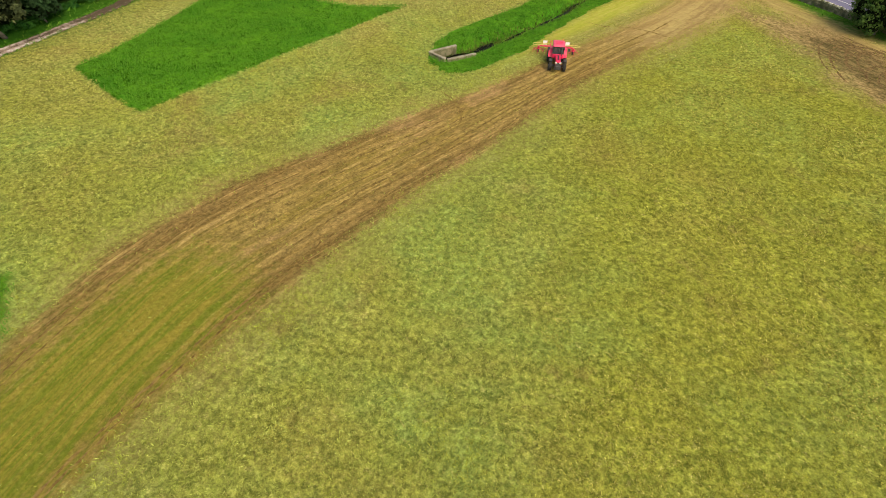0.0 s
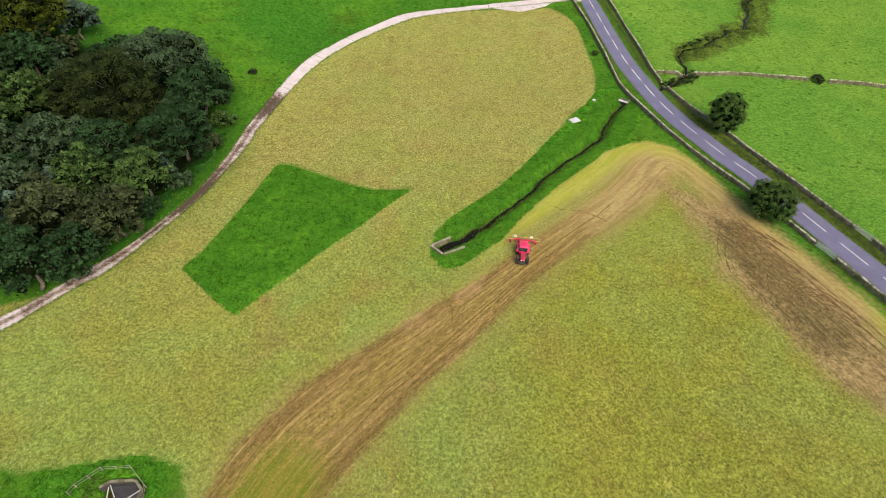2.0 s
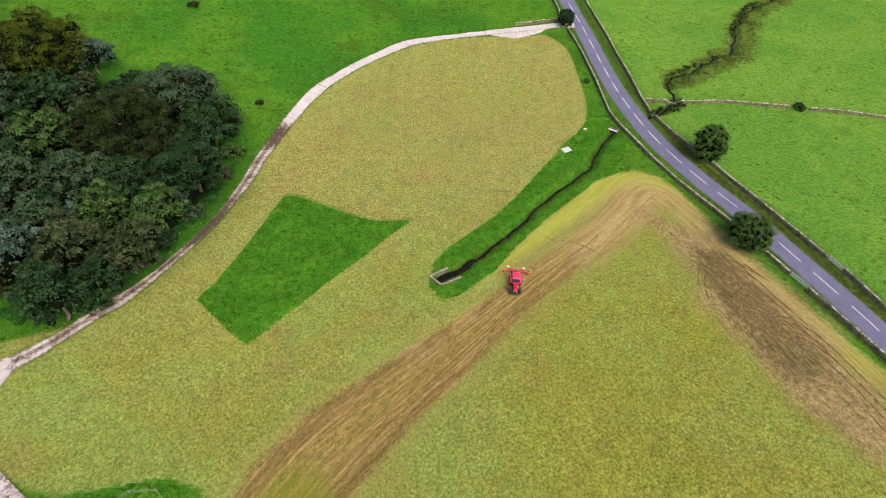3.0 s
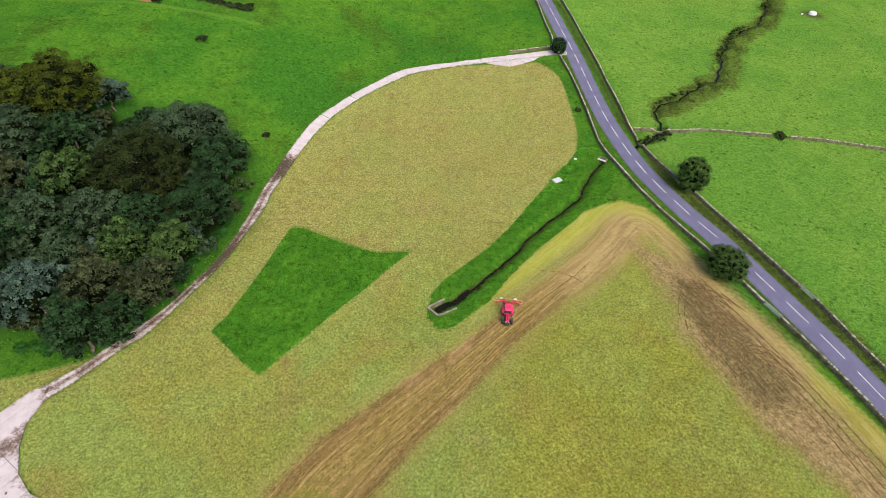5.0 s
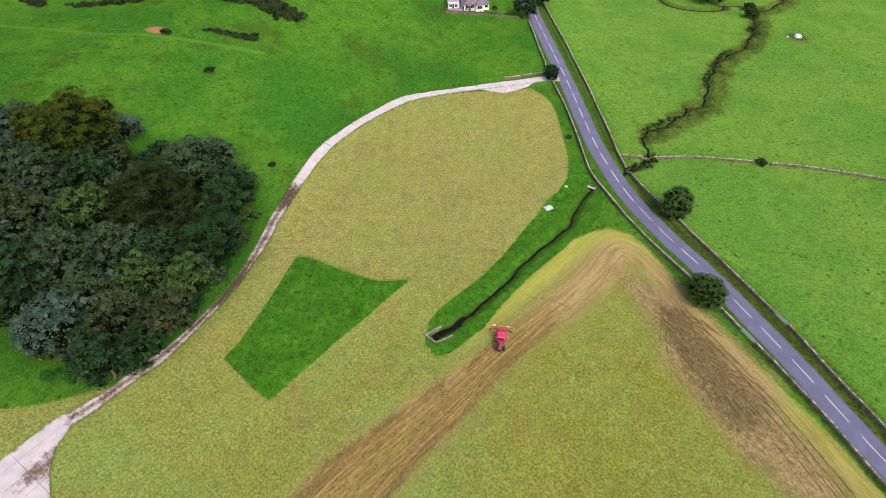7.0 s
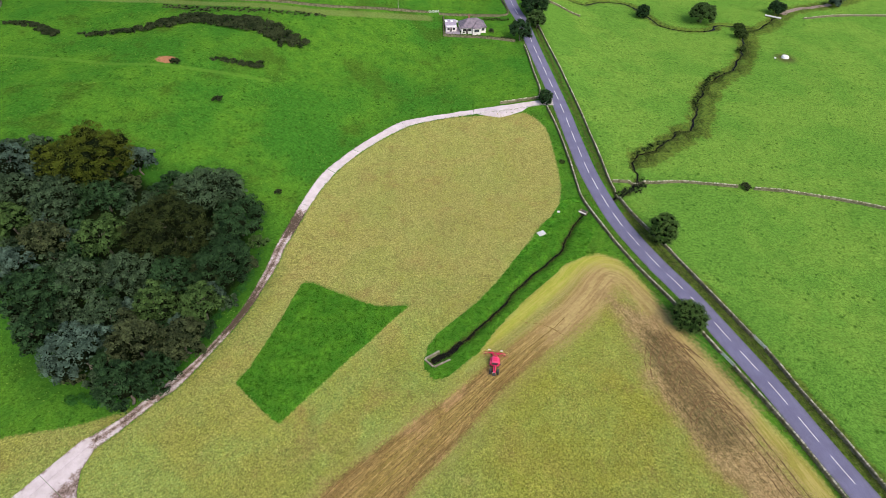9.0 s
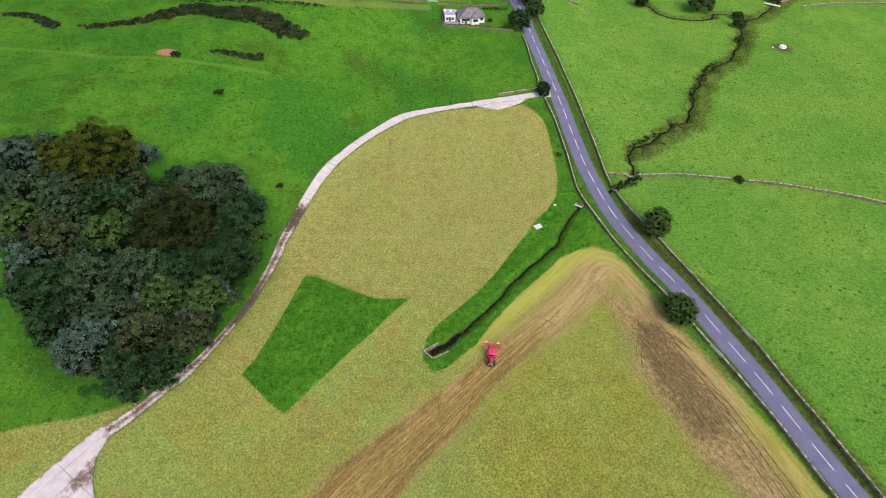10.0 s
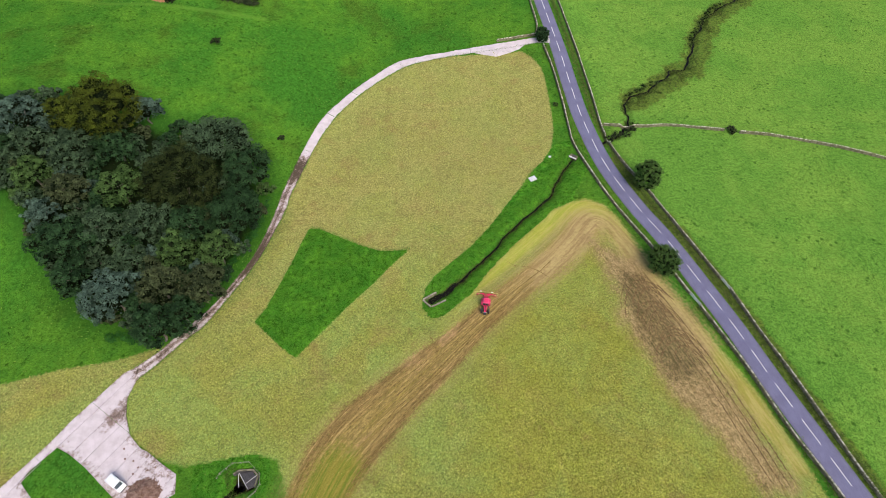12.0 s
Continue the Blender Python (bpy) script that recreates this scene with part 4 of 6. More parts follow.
def drystone_wall(line, height=1.1, name="drystone_wall", label="grey drystone field wall with pale upright coping stones", cap=None):
    """Courses of field stones on both faces of a rubble core, and a row of upright coping."""
    holder = tagged(new(name), label, "stone wall", "field walls", "structure")
    fine = resample(line, 0.38)
    s = side(fine)
    head = np.arctan2(-s[:, 0], s[:, 1])
    n = len(fine)
    base = land(fine[:, 0], fine[:, 1])
    drop = 1 - 0.22 * np.clip(np.sin(np.arange(n) * 0.07 + line[0, 0]) + rng.normal(0, 0.25, n), 0, 1)
    A, S, T = [], [], []
    courses = 3
    for c in range(courses):
        z = (c + 0.5) * (height - 0.2) / courses
        half = 0.15 - 0.05 * c / courses
        for sgn in (-1, 1):
            p = fine + s * (sgn * half + rng.normal(0, 0.03, (n, 1)))
            p = p + np.stack([s[:, 1], -s[:, 0]], 1) * (0.19 * (c % 2) + rng.normal(0, 0.04, (n, 1)))
            A.append(np.column_stack([p, base + z * drop]))
            S.append(np.column_stack([rng.uniform(0.30, 0.46, n), rng.uniform(0.20, 0.28, n), rng.uniform(0.28, 0.36, n)]))
            T.append(head + rng.normal(0, 0.1, n))
    V, F = blocks(np.concatenate(A), np.concatenate(S), np.concatenate(T))
    part("courses", quickmesh("courses", V, F, STONE), None, holder)
    top = resample(line, 0.24)
    s2 = side(top)
    keep_it = rng.random(len(top)) > 0.06
    z = land(top[:, 0], top[:, 1]) + (height - 0.10) * np.interp(np.linspace(0, 1, len(top)), np.linspace(0, 1, n), drop)
    V, F = blocks(np.column_stack([top, z])[keep_it], np.column_stack([rng.uniform(0.13, 0.30, len(top)), rng.uniform(0.16, 0.36, len(top)), rng.uniform(0.18, 0.36, len(top))])[keep_it],
                  (np.arctan2(-s2[:, 0], s2[:, 1]) + rng.normal(0, 0.15, len(top)))[keep_it], 0.25)
    part("coping", quickmesh("coping", V, F, cap or COPING), None, holder, "mossy coping stones" if cap else "pale lichened coping stones")
    return holder


WALL_TRACK = spline([(41.0, 187.2), (33, 185.0), (26, 183.0)], 6)
for wall_line in (WALL_TRACK, WALL_W, WALL_W_SOUTH, WALL_NW, WALL_E, WALL_E_SOUTH, WALL_F, WALL_F_EAST, ):
    drystone_wall(wall_line)
MOSSY = simple("mossy_stone", (0.130, 0.125, 0.075), (0.060, 0.066, 0.032), 1.2, 0.95, grain=9.0, spec=0.1)
for wall_line in (WALL_FAR, WALL_FAR_EAST):
    drystone_wall(wall_line, label="dark mossy drystone wall beside the far lane", cap=MOSSY)


# ---- water ----
def water(line, half, down, name, label):
    fine = resample(line, 1.0)
    s = side(fine)
    w = half * (1 + 0.35 * np.sin(np.arange(len(fine)) * 0.9) * np.sin(np.arange(len(fine)) * 0.37 + 1))[:, None]
    z = hill(fine[:, 0], fine[:, 1]) - down
    V = np.vstack([np.column_stack([fine + s * w, z]), np.column_stack([fine - s * w, z])])
    n = len(fine)
    F = np.stack([np.arange(n - 1), np.arange(n - 1) + n, np.arange(1, n) + n, np.arange(1, n)], 1)
    tagged(new(name, quickmesh(name, V, F, WATER)), label, "water", kind="structure")


water(DITCH, 0.22, 0.95, "ditch_water", "dark still water in a grassy field ditch")
water(DITCH[:14], 0.75, 0.80, "ditch_pool", "dark pool in the ditch below the headwall")
water(STREAM, 0.34, 0.72, "stream_water", "dark narrow stream winding through pasture")
water(BRANCH, 0.6, 0.55, "beck_water", "narrow beck joining the stream")
water(OUTFALL, 0.8, 0.85, "outfall_water", "dark water running out of the intake pit")


# ---- trees ----
def leaves(blobs, count, size, shell=0.35):
    """Leaf clumps over a set of ellipsoids: kites facing mostly outwards."""
    blobs = np.asarray(blobs, float)
    w = (blobs[:, 3] * blobs[:, 4]) ** 1.0
    pick = rng.choice(len(blobs), count, p=w / w.sum())
    b = blobs[pick]
    d = rng.normal(size=(count, 3))
    d /= np.linalg.norm(d, axis=1)[:, None]
    d[:, 2] = np.where(d[:, 2] < -0.35, -d[:, 2], d[:, 2])
    rad = 1.08 - shell * rng.random(count) ** 1.3 + 0.22 * (rng.random(count) < 0.12)
    c = b[:, :3] + d * b[:, 3:6] * rad[:, None]
    n = d + rng.normal(0, 0.36, (count, 3))
    n /= np.linalg.norm(n, axis=1)[:, None]
    t = np.cross(n, rng.normal(size=(count, 3)))
    t /= np.linalg.norm(t, axis=1)[:, None]
    u = np.cross(n, t)
    k = size * rng.uniform(0.55, 1.35, count)[:, None]
    V = np.stack([c - t * k * 0.55, c - u * k * 0.36 + n * k * 0.12, c + t * k * 0.65, c + u * k * 0.36 + n * k * 0.12], 1)
    tone = np.clip(rng.random(len(blobs))[pick] + rng.normal(0, 0.06, count), 0, 1)
    return V.reshape(-1, 3), np.arange(count * 4).reshape(-1, 4), tone


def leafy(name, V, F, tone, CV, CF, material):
    """One mesh of leaves over inner twigs coloured as deep shade, with the tone of each leaf."""
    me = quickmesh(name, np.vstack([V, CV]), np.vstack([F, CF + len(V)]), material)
    me.materials.append(TWIG_SHADE)
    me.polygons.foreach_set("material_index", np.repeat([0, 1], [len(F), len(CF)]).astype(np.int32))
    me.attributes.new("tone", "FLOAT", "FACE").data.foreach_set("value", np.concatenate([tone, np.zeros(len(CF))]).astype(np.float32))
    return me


def ball():
    """A quad ball to fill the inside of leafy lobes."""
    bm = bmesh.new()
    bmesh.ops.create_cube(bm, size=2.0)
    bmesh.ops.subdivide_edges(bm, edges=bm.edges[:], cuts=1, use_grid_fill=True)
    V = np.array([v.co.normalized()[:] for v in bm.verts])
    bm.verts.index_update()
    F = np.array([[v.index for v in f.verts] for f in bm.faces])
    bm.free()
    return V, F


BALL_V, BALL_F = ball()


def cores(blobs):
    """Uneven inner masses of twig, one in each lobe, with the crown's shade in their colour."""
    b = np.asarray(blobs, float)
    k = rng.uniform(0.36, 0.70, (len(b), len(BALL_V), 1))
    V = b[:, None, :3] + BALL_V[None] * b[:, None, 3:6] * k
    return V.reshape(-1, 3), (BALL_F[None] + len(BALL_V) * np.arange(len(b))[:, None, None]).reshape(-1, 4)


def trunk_mesh(h, r, tips):
    """A tapered, slightly bent trunk with limbs out to the crown's lobes."""
    bm = bmesh.new()
    bend = [Vector((0, 0, -0.3))]
    for i in range(1, 5):
        bend.append(Vector((rng.normal(0, 0.04 * h), rng.normal(0, 0.04 * h), h * 0.17 * i)))
    for i, (a, b) in enumerate(zip(bend, bend[1:])):
        rod(a, b, r * (1 - 0.2 * i), bm, 8, r * (1 - 0.2 * (i + 1)))
    for k, tip in enumerate(tips):
        a = bend[2 + k % 3]
        b = Vector(tip)
        m = (a + b) / 2 + Vector((0, 0, -0.04 * h))
        rod(a, m, r * 0.42, bm, 6, r * 0.28)
        rod(m, b, r * 0.28, bm, 6, r * 0.08)
    return bm


def tree(x, y, radius, kind, height, name="tree", label="", lobes=30, count=None, leaf=0.42, group="woodland trees", dense=False):
    """A broadleaf: trunk, limbs and a domed crown of leafy puffs with dark gaps between them."""
    ob = thing(name, label, "bush" if name in ("bush", "shrub") else "tree", group, "", (x, y, land1(x, y)), 0.0 if kind == "silver" else rng.uniform(0, 360))
    rz = height * 0.52
    cz = height - rz
    squash = rng.uniform(0.88, 1.12)
    blobs = []
    for i in range(lobes):
        zz = 1 - (1.9 if dense else 1.55) * (i + 0.5) / lobes
        a = i * 2.39996 + rng.normal(0, 0.3)
        flat = max(0.0, 1 - abs(zz) ** 2.1) ** 0.5
        if kind == "silver" and zz < 0.62 and -1.5 < (a + math.pi) % (2 * math.pi) - math.pi < -0.1:
            continue
        q = rng.uniform(0.60, 0.86) * (1.12 if i % 6 == 4 else 1.0)
        r = radius * rng.choice((0.17, 0.21, 0.25, 0.30)) * rng.uniform(0.9, 1.12)
        if zz > 0.6:
            q *= 0.88
        if dense:
            q, r = rng.uniform(0.74, 0.84), radius * rng.uniform(0.20, 0.28)
        blobs.append((flat * math.cos(a) * radius * q * squash, flat * math.sin(a) * radius * q / squash, cz + zz * rz * q, r, r, r * rng.uniform(0.75, 1.0)))
    blobs.append((rng.normal(0, 0.06) * radius, rng.normal(0, 0.06) * radius, cz + 0.60 * rz, radius * 0.30, radius * 0.30, rz * 0.24))
    count = count or int(400 * radius ** 1.6)
    part("trunk", trunk_mesh(height, 0.03 * height, [b[:3] for b in blobs[:7]]), BARK, ob, smooth=True)
    fine = kind in ("bronze", "olive")
    sprays = []
    for x0, y0, z0, a, b, c in blobs:
        for _ in range(14 if fine else 8):
            d = rng.normal(size=3) + (0, 0, 0.55)
            d /= np.linalg.norm(d)
            q = rng.uniform(0.22, 0.34) if fine else rng.uniform(0.32, 0.50)
            sprays.append((x0 + d[0] * a * 0.86, y0 + d[1] * b * 0.86, z0 + d[2] * c * 0.88, a * q, b * q, c * q * 0.8))
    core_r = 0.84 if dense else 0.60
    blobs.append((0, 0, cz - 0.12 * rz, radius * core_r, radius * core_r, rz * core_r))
    if dense:
        leaf, count = leaf * 0.72, int(count * 1.7)
    elif fine:
        leaf, count = leaf * 0.78, int(count * 1.35)
    V, F, tone = leaves(sprays, int(count * 0.85), leaf, 0.30)
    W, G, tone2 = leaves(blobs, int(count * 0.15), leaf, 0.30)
    # leaves behind the sprays keep 0.4 of their tone: gap shade put into colour
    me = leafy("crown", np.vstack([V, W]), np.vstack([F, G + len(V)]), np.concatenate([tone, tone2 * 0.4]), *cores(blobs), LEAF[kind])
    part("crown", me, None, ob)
    return ob


WOOD_WORDS = {
    "olive": "large yellowing olive-green broadleaf tree at the wood's edge",
    "silver": "silvery grey-green willow tree with bare limbs showing",
    "bronze": "broad dark bronze-green sycamore in the wood",
    "grey": "grey-green alder tree in dense woodland",
    "green": "dark green broadleaf tree in dense woodland",
    "light": "light green young ash tree in the wood",
    "brown": "brownish-green tree in dense woodland",
}
WOOD = [
    (-91.6, 116.5, 11.4, "olive"),
    (-81.7, 119.8, 4.8, "silver"),
    (-67.7, 99.2, 11.6, "bronze"),
    (-62.4, 113.9, 9.6, "grey"),
    (-52.6, 106.3, 7.3, "green"),
    (-51.6, 90.7, 7.6, "green"),
    (-54.1, 78.0, 5.5, "light"),
    (-64.9, 78.0, 5.4, "light"),
    (-82.5, 94.9, 6.0, "light"),
    (-95.5, 93.1, 5.9, "brown"),
    (-104.2, 96.2, 5.1, "light"),
    (-96.1, 103.4, 7.1, "grey"),
    (-91.8, 77.5, 7.7, "green"),
    (-75.5, 63.4, 7.4, "silver"),
    (-65.6, 67.3, 6.2, "brown"),
    (-63.0, 55.2, 5.3, "green"),
    (-55.1, 68.3, 5.5, "brown"),
    (-84.2, 82.4, 5.6, "grey"),
    (-73.7, 85.7, 6.6, "grey"),
    (-109.2, 109.7, 6.5, "silver"),
    (-74.8, 73.1, 5.2, "grey"),
    (-99.1, 84.8, 4.7, "silver"),
    (-63.5, 85.0, 5.9, "green"),
    (-58.5, 60.1, 5.0, "green"),
    (-105.8, 103.3, 5.5, "grey"),
    (-99.0, 112.6, 6.1, "olive"),
    (-85.9, 106.5, 5.6, "green"),
    (-87.6, 68.3, 4.9, "green"),
]
for x, y, r, kind in WOOD:
    tree(x, y, r * 0.99, kind, 8.6 + 0.38 * r + rng.uniform(-1.8, 1.8), label=WOOD_WORDS[kind], lobes=22 + int(2.2 * r))
# trees that stand between the great ones
stand = [(x, y) for x, y, r, kind in WOOD]
for _ in range(900):
    x, y = rng.uniform(-118, -48), rng.uniform(58, 122)
    if inside(np.array([[x, y]]), WOOD_EDGE)[0] and min(math.dist((x, y), q) for q in stand) > 4.3:
        stand.append((x, y))
        kind = ("grey", "green", "grey", "brown", "green", "silver")[len(stand) % 6]
        tree(x, y, rng.uniform(2.6, 3.6), kind, rng.uniform(4.6, 7.6), label=WOOD_WORDS[kind], lobes=20)

# understory and edge shrubs that close the wood towards track and meadow
SHRUBS = [(-57, 66, 2.6), (-60.5, 62, 2.4), (-65, 58.5, 2.6), (-69, 57, 2.4), (-52.5, 73.5, 2.6), (-49.8, 82, 2.4), (-47.5, 95, 2.6), (-47.5, 103, 2.8), (-50, 113, 3.0), (-72, 60, 2.8), (-78, 60.5, 2.6),
          (-84, 63, 2.5), (-90, 70, 2.8), (-97, 76, 3.0), (-103, 84, 3.2), (-108, 92, 3.2), (-73, 119, 3.0), (-76, 110, 3.4), (-71, 75, 3.6), (-79, 79, 3.6), (-89, 88, 3.6), (-77, 100, 3.8), (-60, 92, 3.2), (-70, 91, 3.4), (-90, 98, 3.4), (-112, 101, 3.6)]
for i, (x, y, r) in enumerate(SHRUBS):
    tree(x, y, r, ("green", "grey", "brown", "light")[i % 4], r * 1.5, "shrub", "leafy shrub filling the edge of the wood", 14, None, 0.40, "woodland shrubs")

# ---- lone trees and thickets ----
LONE = [(66.6, 109.4, 4.4, "thorn", 9.0, "round dark green hawthorn tree by the roadside wall"), (63.8, 78.2, 4.4, "thorn", 6.7, "dense round hawthorn bush overhanging the road wall"),
        (42.9, 183.6, 2.9, "green", 6.0, "small dark tree beside the track entrance"), (108.2, 282, 3.8, "green", 6.5, "dark rounded tree beside the beck"),
        (137.5, 277, 7.0, "light", 9.5, "open-crowned pale green tree by the beck"), (183.5, 292, 4.6, "green", 6.5, "dark bushy tree beside the footbridge"),
        (224, 305, 5.2, "silver", 7.5, "grey-green tree beside the stream"), (150.5, 258.5, 3.4, "hedge", 4.4, "low dark bush over the stream"), (143.9, 241, 2.2, "hedge", 3.4, "low dark bush over the stream"),
        (154, 268, 3.0, "hedge", 3.6, "low dark bush over the stream"), (38.2, 233, 5.2, "green", 9.5, "tall dark roadside tree near the house"), (47.0, 246, 4.6, "light", 8.5, "mid-green roadside tree by the wall"),
        (46.8, 258, 6.5, "green", 11.5, "tall dark roadside tree by the wall"), (49.5, 273, 6.0, "green", 11.0, "tall dark roadside tree by the wall"), (25, 275, 4.5, "green", 7.0, "dark tree behind the lane"), (14, 279, 4.0, "hedge", 6.0, "dark tree behind the lane"),
        (44.2, 147.2, 1.0, "hedge", 1.5, "small dark bush in long grass"), (102.6, 135.2, 1.9, "brown", 1.7, "scrubby brown bush in a wall gap"), (-72.5, 160, 1.8, "gorse", 1.5, "small dark gorse bush on the hillside"),
        (-46.6, 124.6, 1.2, "gorse", 1.2, "small dark gorse bush beside the track"), (-90.4, 175.6, 2.0, "gorse", 1.5, "dark gorse bush beside bare red earth"), (12.6, 238.2, 1.2, "green", 1.8, "dark garden shrub beside the house"),
        (25.6, 239.5, 1.4, "brown", 2.0, "reddish garden shrub beside the house")]
for x, y, r, kind, h, label in LONE:
    small = r < 2.5
    tree(x, y, r, kind, h, "bush" if small else "tree", label, 14 if small else 52 if r in (4.4, 2.9, 3.8) else 34, int(640 * r ** 1.55) if not small else int(500 * r), 0.28 if small else 0.38, "lone trees and bushes", r in (4.4, 2.9, 3.8))


def thicket(name, label, spine, kind, leaf=0.55, density=26):
    """A low mass of scrub along a line of (x, y, half width, height)."""
    spine = np.array(spine, float)
    s = np.concatenate([[0], np.cumsum(np.hypot(*np.diff(spine[:, :2], axis=0).T))])
    blobs, total = [], 0
    for q in np.arange(0, s[-1] + 0.1, 1.1):
        x, y, w, h = (np.interp(q, s, spine[:, i]) for i in range(4))
        for _ in range(max(2, int(w * 1.1))):
            a, d = rng.uniform(0, 6.28), w * math.sqrt(rng.random())
            px, py = x + d * math.cos(a), y + d * math.sin(a)
            r = rng.uniform(0.6, 1.3) * min(1.4, 0.35 + w * 0.3)
            edge = 1 - 0.5 * (d / max(w, 0.1)) ** 2
            blobs.append((px, py, float(hill(px, py)) + h * edge * rng.uniform(0.35, 0.75), r, r, h * edge * 0.5))
        total += w * 2 * 1.1 * density
    V, F, tone = leaves(blobs, int(total), leaf, 0.3)
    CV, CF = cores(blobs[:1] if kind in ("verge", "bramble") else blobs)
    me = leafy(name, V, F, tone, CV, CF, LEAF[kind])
    return tagged(new(name, me), label, "scrub", kind="stuff")


thicket("gorse_thicket", "long dark gorse thicket along a hillside bank", [(-53, 205.5, 4.0, 1.8), (-57, 204.5, 5.4, 2.2), (-64.5, 210.5, 6.4, 2.4), (-74, 211.5, 5.6, 2.2), (-86, 210.5, 4.4, 2.0), (-97, 213, 4.0, 2.0), (-105, 206.5, 3.4, 1.8), (-114, 199.5, 2.5, 1.6), (-123, 196, 1.9, 1.4), (-132, 194.8, 1.4, 1.2)], "gorse")
thicket("gorse_patch", "patch of low dark gorse on the pasture slope", [(-80, 182.5, 0.8, 0.7), (-75, 183.8, 1.3, 0.9), (-68, 184.5, 2.0, 1.2), (-63.2, 185.6, 2.4, 1.4)], "gorse")
thicket("gorse_patch", "scattered dark gorse clumps on the hilltop", [(-165, 204, 1.2, 1.0), (-156, 204, 2.0, 1.2), (-148, 199.5, 2.2, 1.3), (-140, 194.5, 2.0, 1.2)], "gorse")
thicket("lane_scrub", "brown rough scrub along the far lane", [(-112, 226, 1.6, 0.5), (-98, 223, 2.6, 0.6), (-80, 224, 2.0, 0.5), (-62, 227, 1.8, 0.5), (-48, 231, 1.4, 0.4)], "brown", 0.4, 7)
thicket("stream_scrub", "dark scrub and weeds where the stream meets the wall", [(59.5, 130, 1.3, 0.9), (63.5, 132.5, 1.8, 1.0), (68, 134.5, 1.6, 0.9), (71, 139, 1.0, 0.8)], "gorse", 0.34, 16)
thicket("stream_scrub", "dark scrub along the stream bank", [(71, 153.5, 0.8, 0.6), (75, 156.5, 1.4, 0.8), (80, 160, 1.6, 0.9), (84, 162.5, 0.9, 0.6)], "hedge", 0.34, 12)
thicket("stream_scrub", "dark scrub along the stream bank", [(103, 186, 0.7, 0.6), (106.5, 194, 1.2, 0.7), (112, 203, 0.9, 0.6), (119, 213, 1.2, 0.7), (127, 221, 1.0, 0.6)], "hedge", 0.34, 12)
east_verge = resample(ROAD[(ROAD[:, 1] > 8) & (ROAD[:, 1] < 250)], 5.0)
ev = east_verge + side(east_verge) * 4.6
thicket("verge_scrub", "rough dark green growth along the roadside verge", [(x + rng.normal(0, 0.25), y, 0.8 if 15 < y < 106 else 0.35, 0.22 + 0.14 * rng.random()) for x, y in ev], "verge", 0.22, 46)
west_verge = WALL_W[::6]
thicket("verge_scrub", "rough growth at the foot of the wall", [(x + 0.9, y, 0.35, 0.45) for x, y in west_verge], "verge", 0.28, 20)
thicket("verge_scrub", "rough growth at the foot of the wall", [(x - 0.8, y + 0.2, 0.35, 0.45) for x, y in WALL_W_SOUTH[:44:6]], "verge", 0.28, 20)
thicket("wood_margin", "nettles and brambles at the edge of the wood", [(-46.5, 100, 1.0, 0.8), (-49, 86, 1.2, 0.9), (-54.5, 71, 1.3, 1.0), (-61, 59.5, 1.4, 0.9), (-68, 55.5, 1.6, 0.9), (-78, 55.5, 1.6, 0.7)], "bramble", 0.34, 40)


# ---- grass, hay and rushes as loose geometry ----
def ground_at(P):
    """Height of the built ground sheet under points."""
    i = np.clip(np.searchsorted(gx, P[:, 0]) - 1, 0, nx - 2)
    j = np.clip(np.searchsorted(gy, P[:, 1]) - 1, 0, ny - 2)
    u = (P[:, 0] - gx[i]) / (gx[i + 1] - gx[i])
    v = (P[:, 1] - gy[j]) / (gy[j + 1] - gy[j])
    z = gz.reshape(ny, nx)
    return (z[j, i] * (1 - u) + z[j, i + 1] * u) * (1 - v) + (z[j + 1, i] * (1 - u) + z[j + 1, i + 1] * u) * v


def field(values, P):
    i = np.clip(np.searchsorted(gx, P[:, 0]) - 1, 0, nx - 2)
    j = np.clip(np.searchsorted(gy, P[:, 1]) - 1, 0, ny - 2)
    return values.reshape(ny, nx)[j, i]


def blades(P, length, width, pitch, lift, name, material, label, category, spread=0.25):
    """Kites standing or lying on the ground: pitch 0 lies flat, 90 stands."""
    n = len(P)
    a = rng.uniform(0, 2 * np.pi, n)
    p = np.radians(np.clip(rng.normal(pitch, 60 * spread, n), -8, 88))
    k = length * rng.uniform(0.55, 1.4, n)
    w = width * rng.uniform(0.6, 1.4, n)
    t = np.stack([np.cos(a) * np.cos(p), np.sin(a) * np.cos(p), np.sin(p)], 1)
    u = np.stack([-np.sin(a), np.cos(a), rng.normal(0, 0.35, n)], 1)
    c = np.column_stack([P, ground_at(P) + lift * rng.random(n)])
    V = np.stack([c, c + t * (k * 0.45)[:, None] - u * (w / 2)[:, None] + (0, 0, 0.02), c + t * k[:, None], c + t * (k * 0.5)[:, None] + u * (w / 2)[:, None]], 1)
    me = quickmesh(name, V.reshape(-1, 3), np.arange(4 * n).reshape(-1, 4), material)
    return tagged(new(name, me), label, category, kind="stuff")


def blade_material(name, colours, patch=None):
    k = Nodes(name)
    r = k.island()
    col = k.mix(k.ramp(r, 0.1, 0.6), colours[0], colours[1])
    col = k.mix(k.ramp(r, 0.72, 0.98), col, colours[2])
    if patch:
        col = k.mix(k.ramp(k.noise(0.10, 4), 0.4, 0.62, 0, 0.7), col, patch)
    return k.done(col, 0.85, spec=0.1)


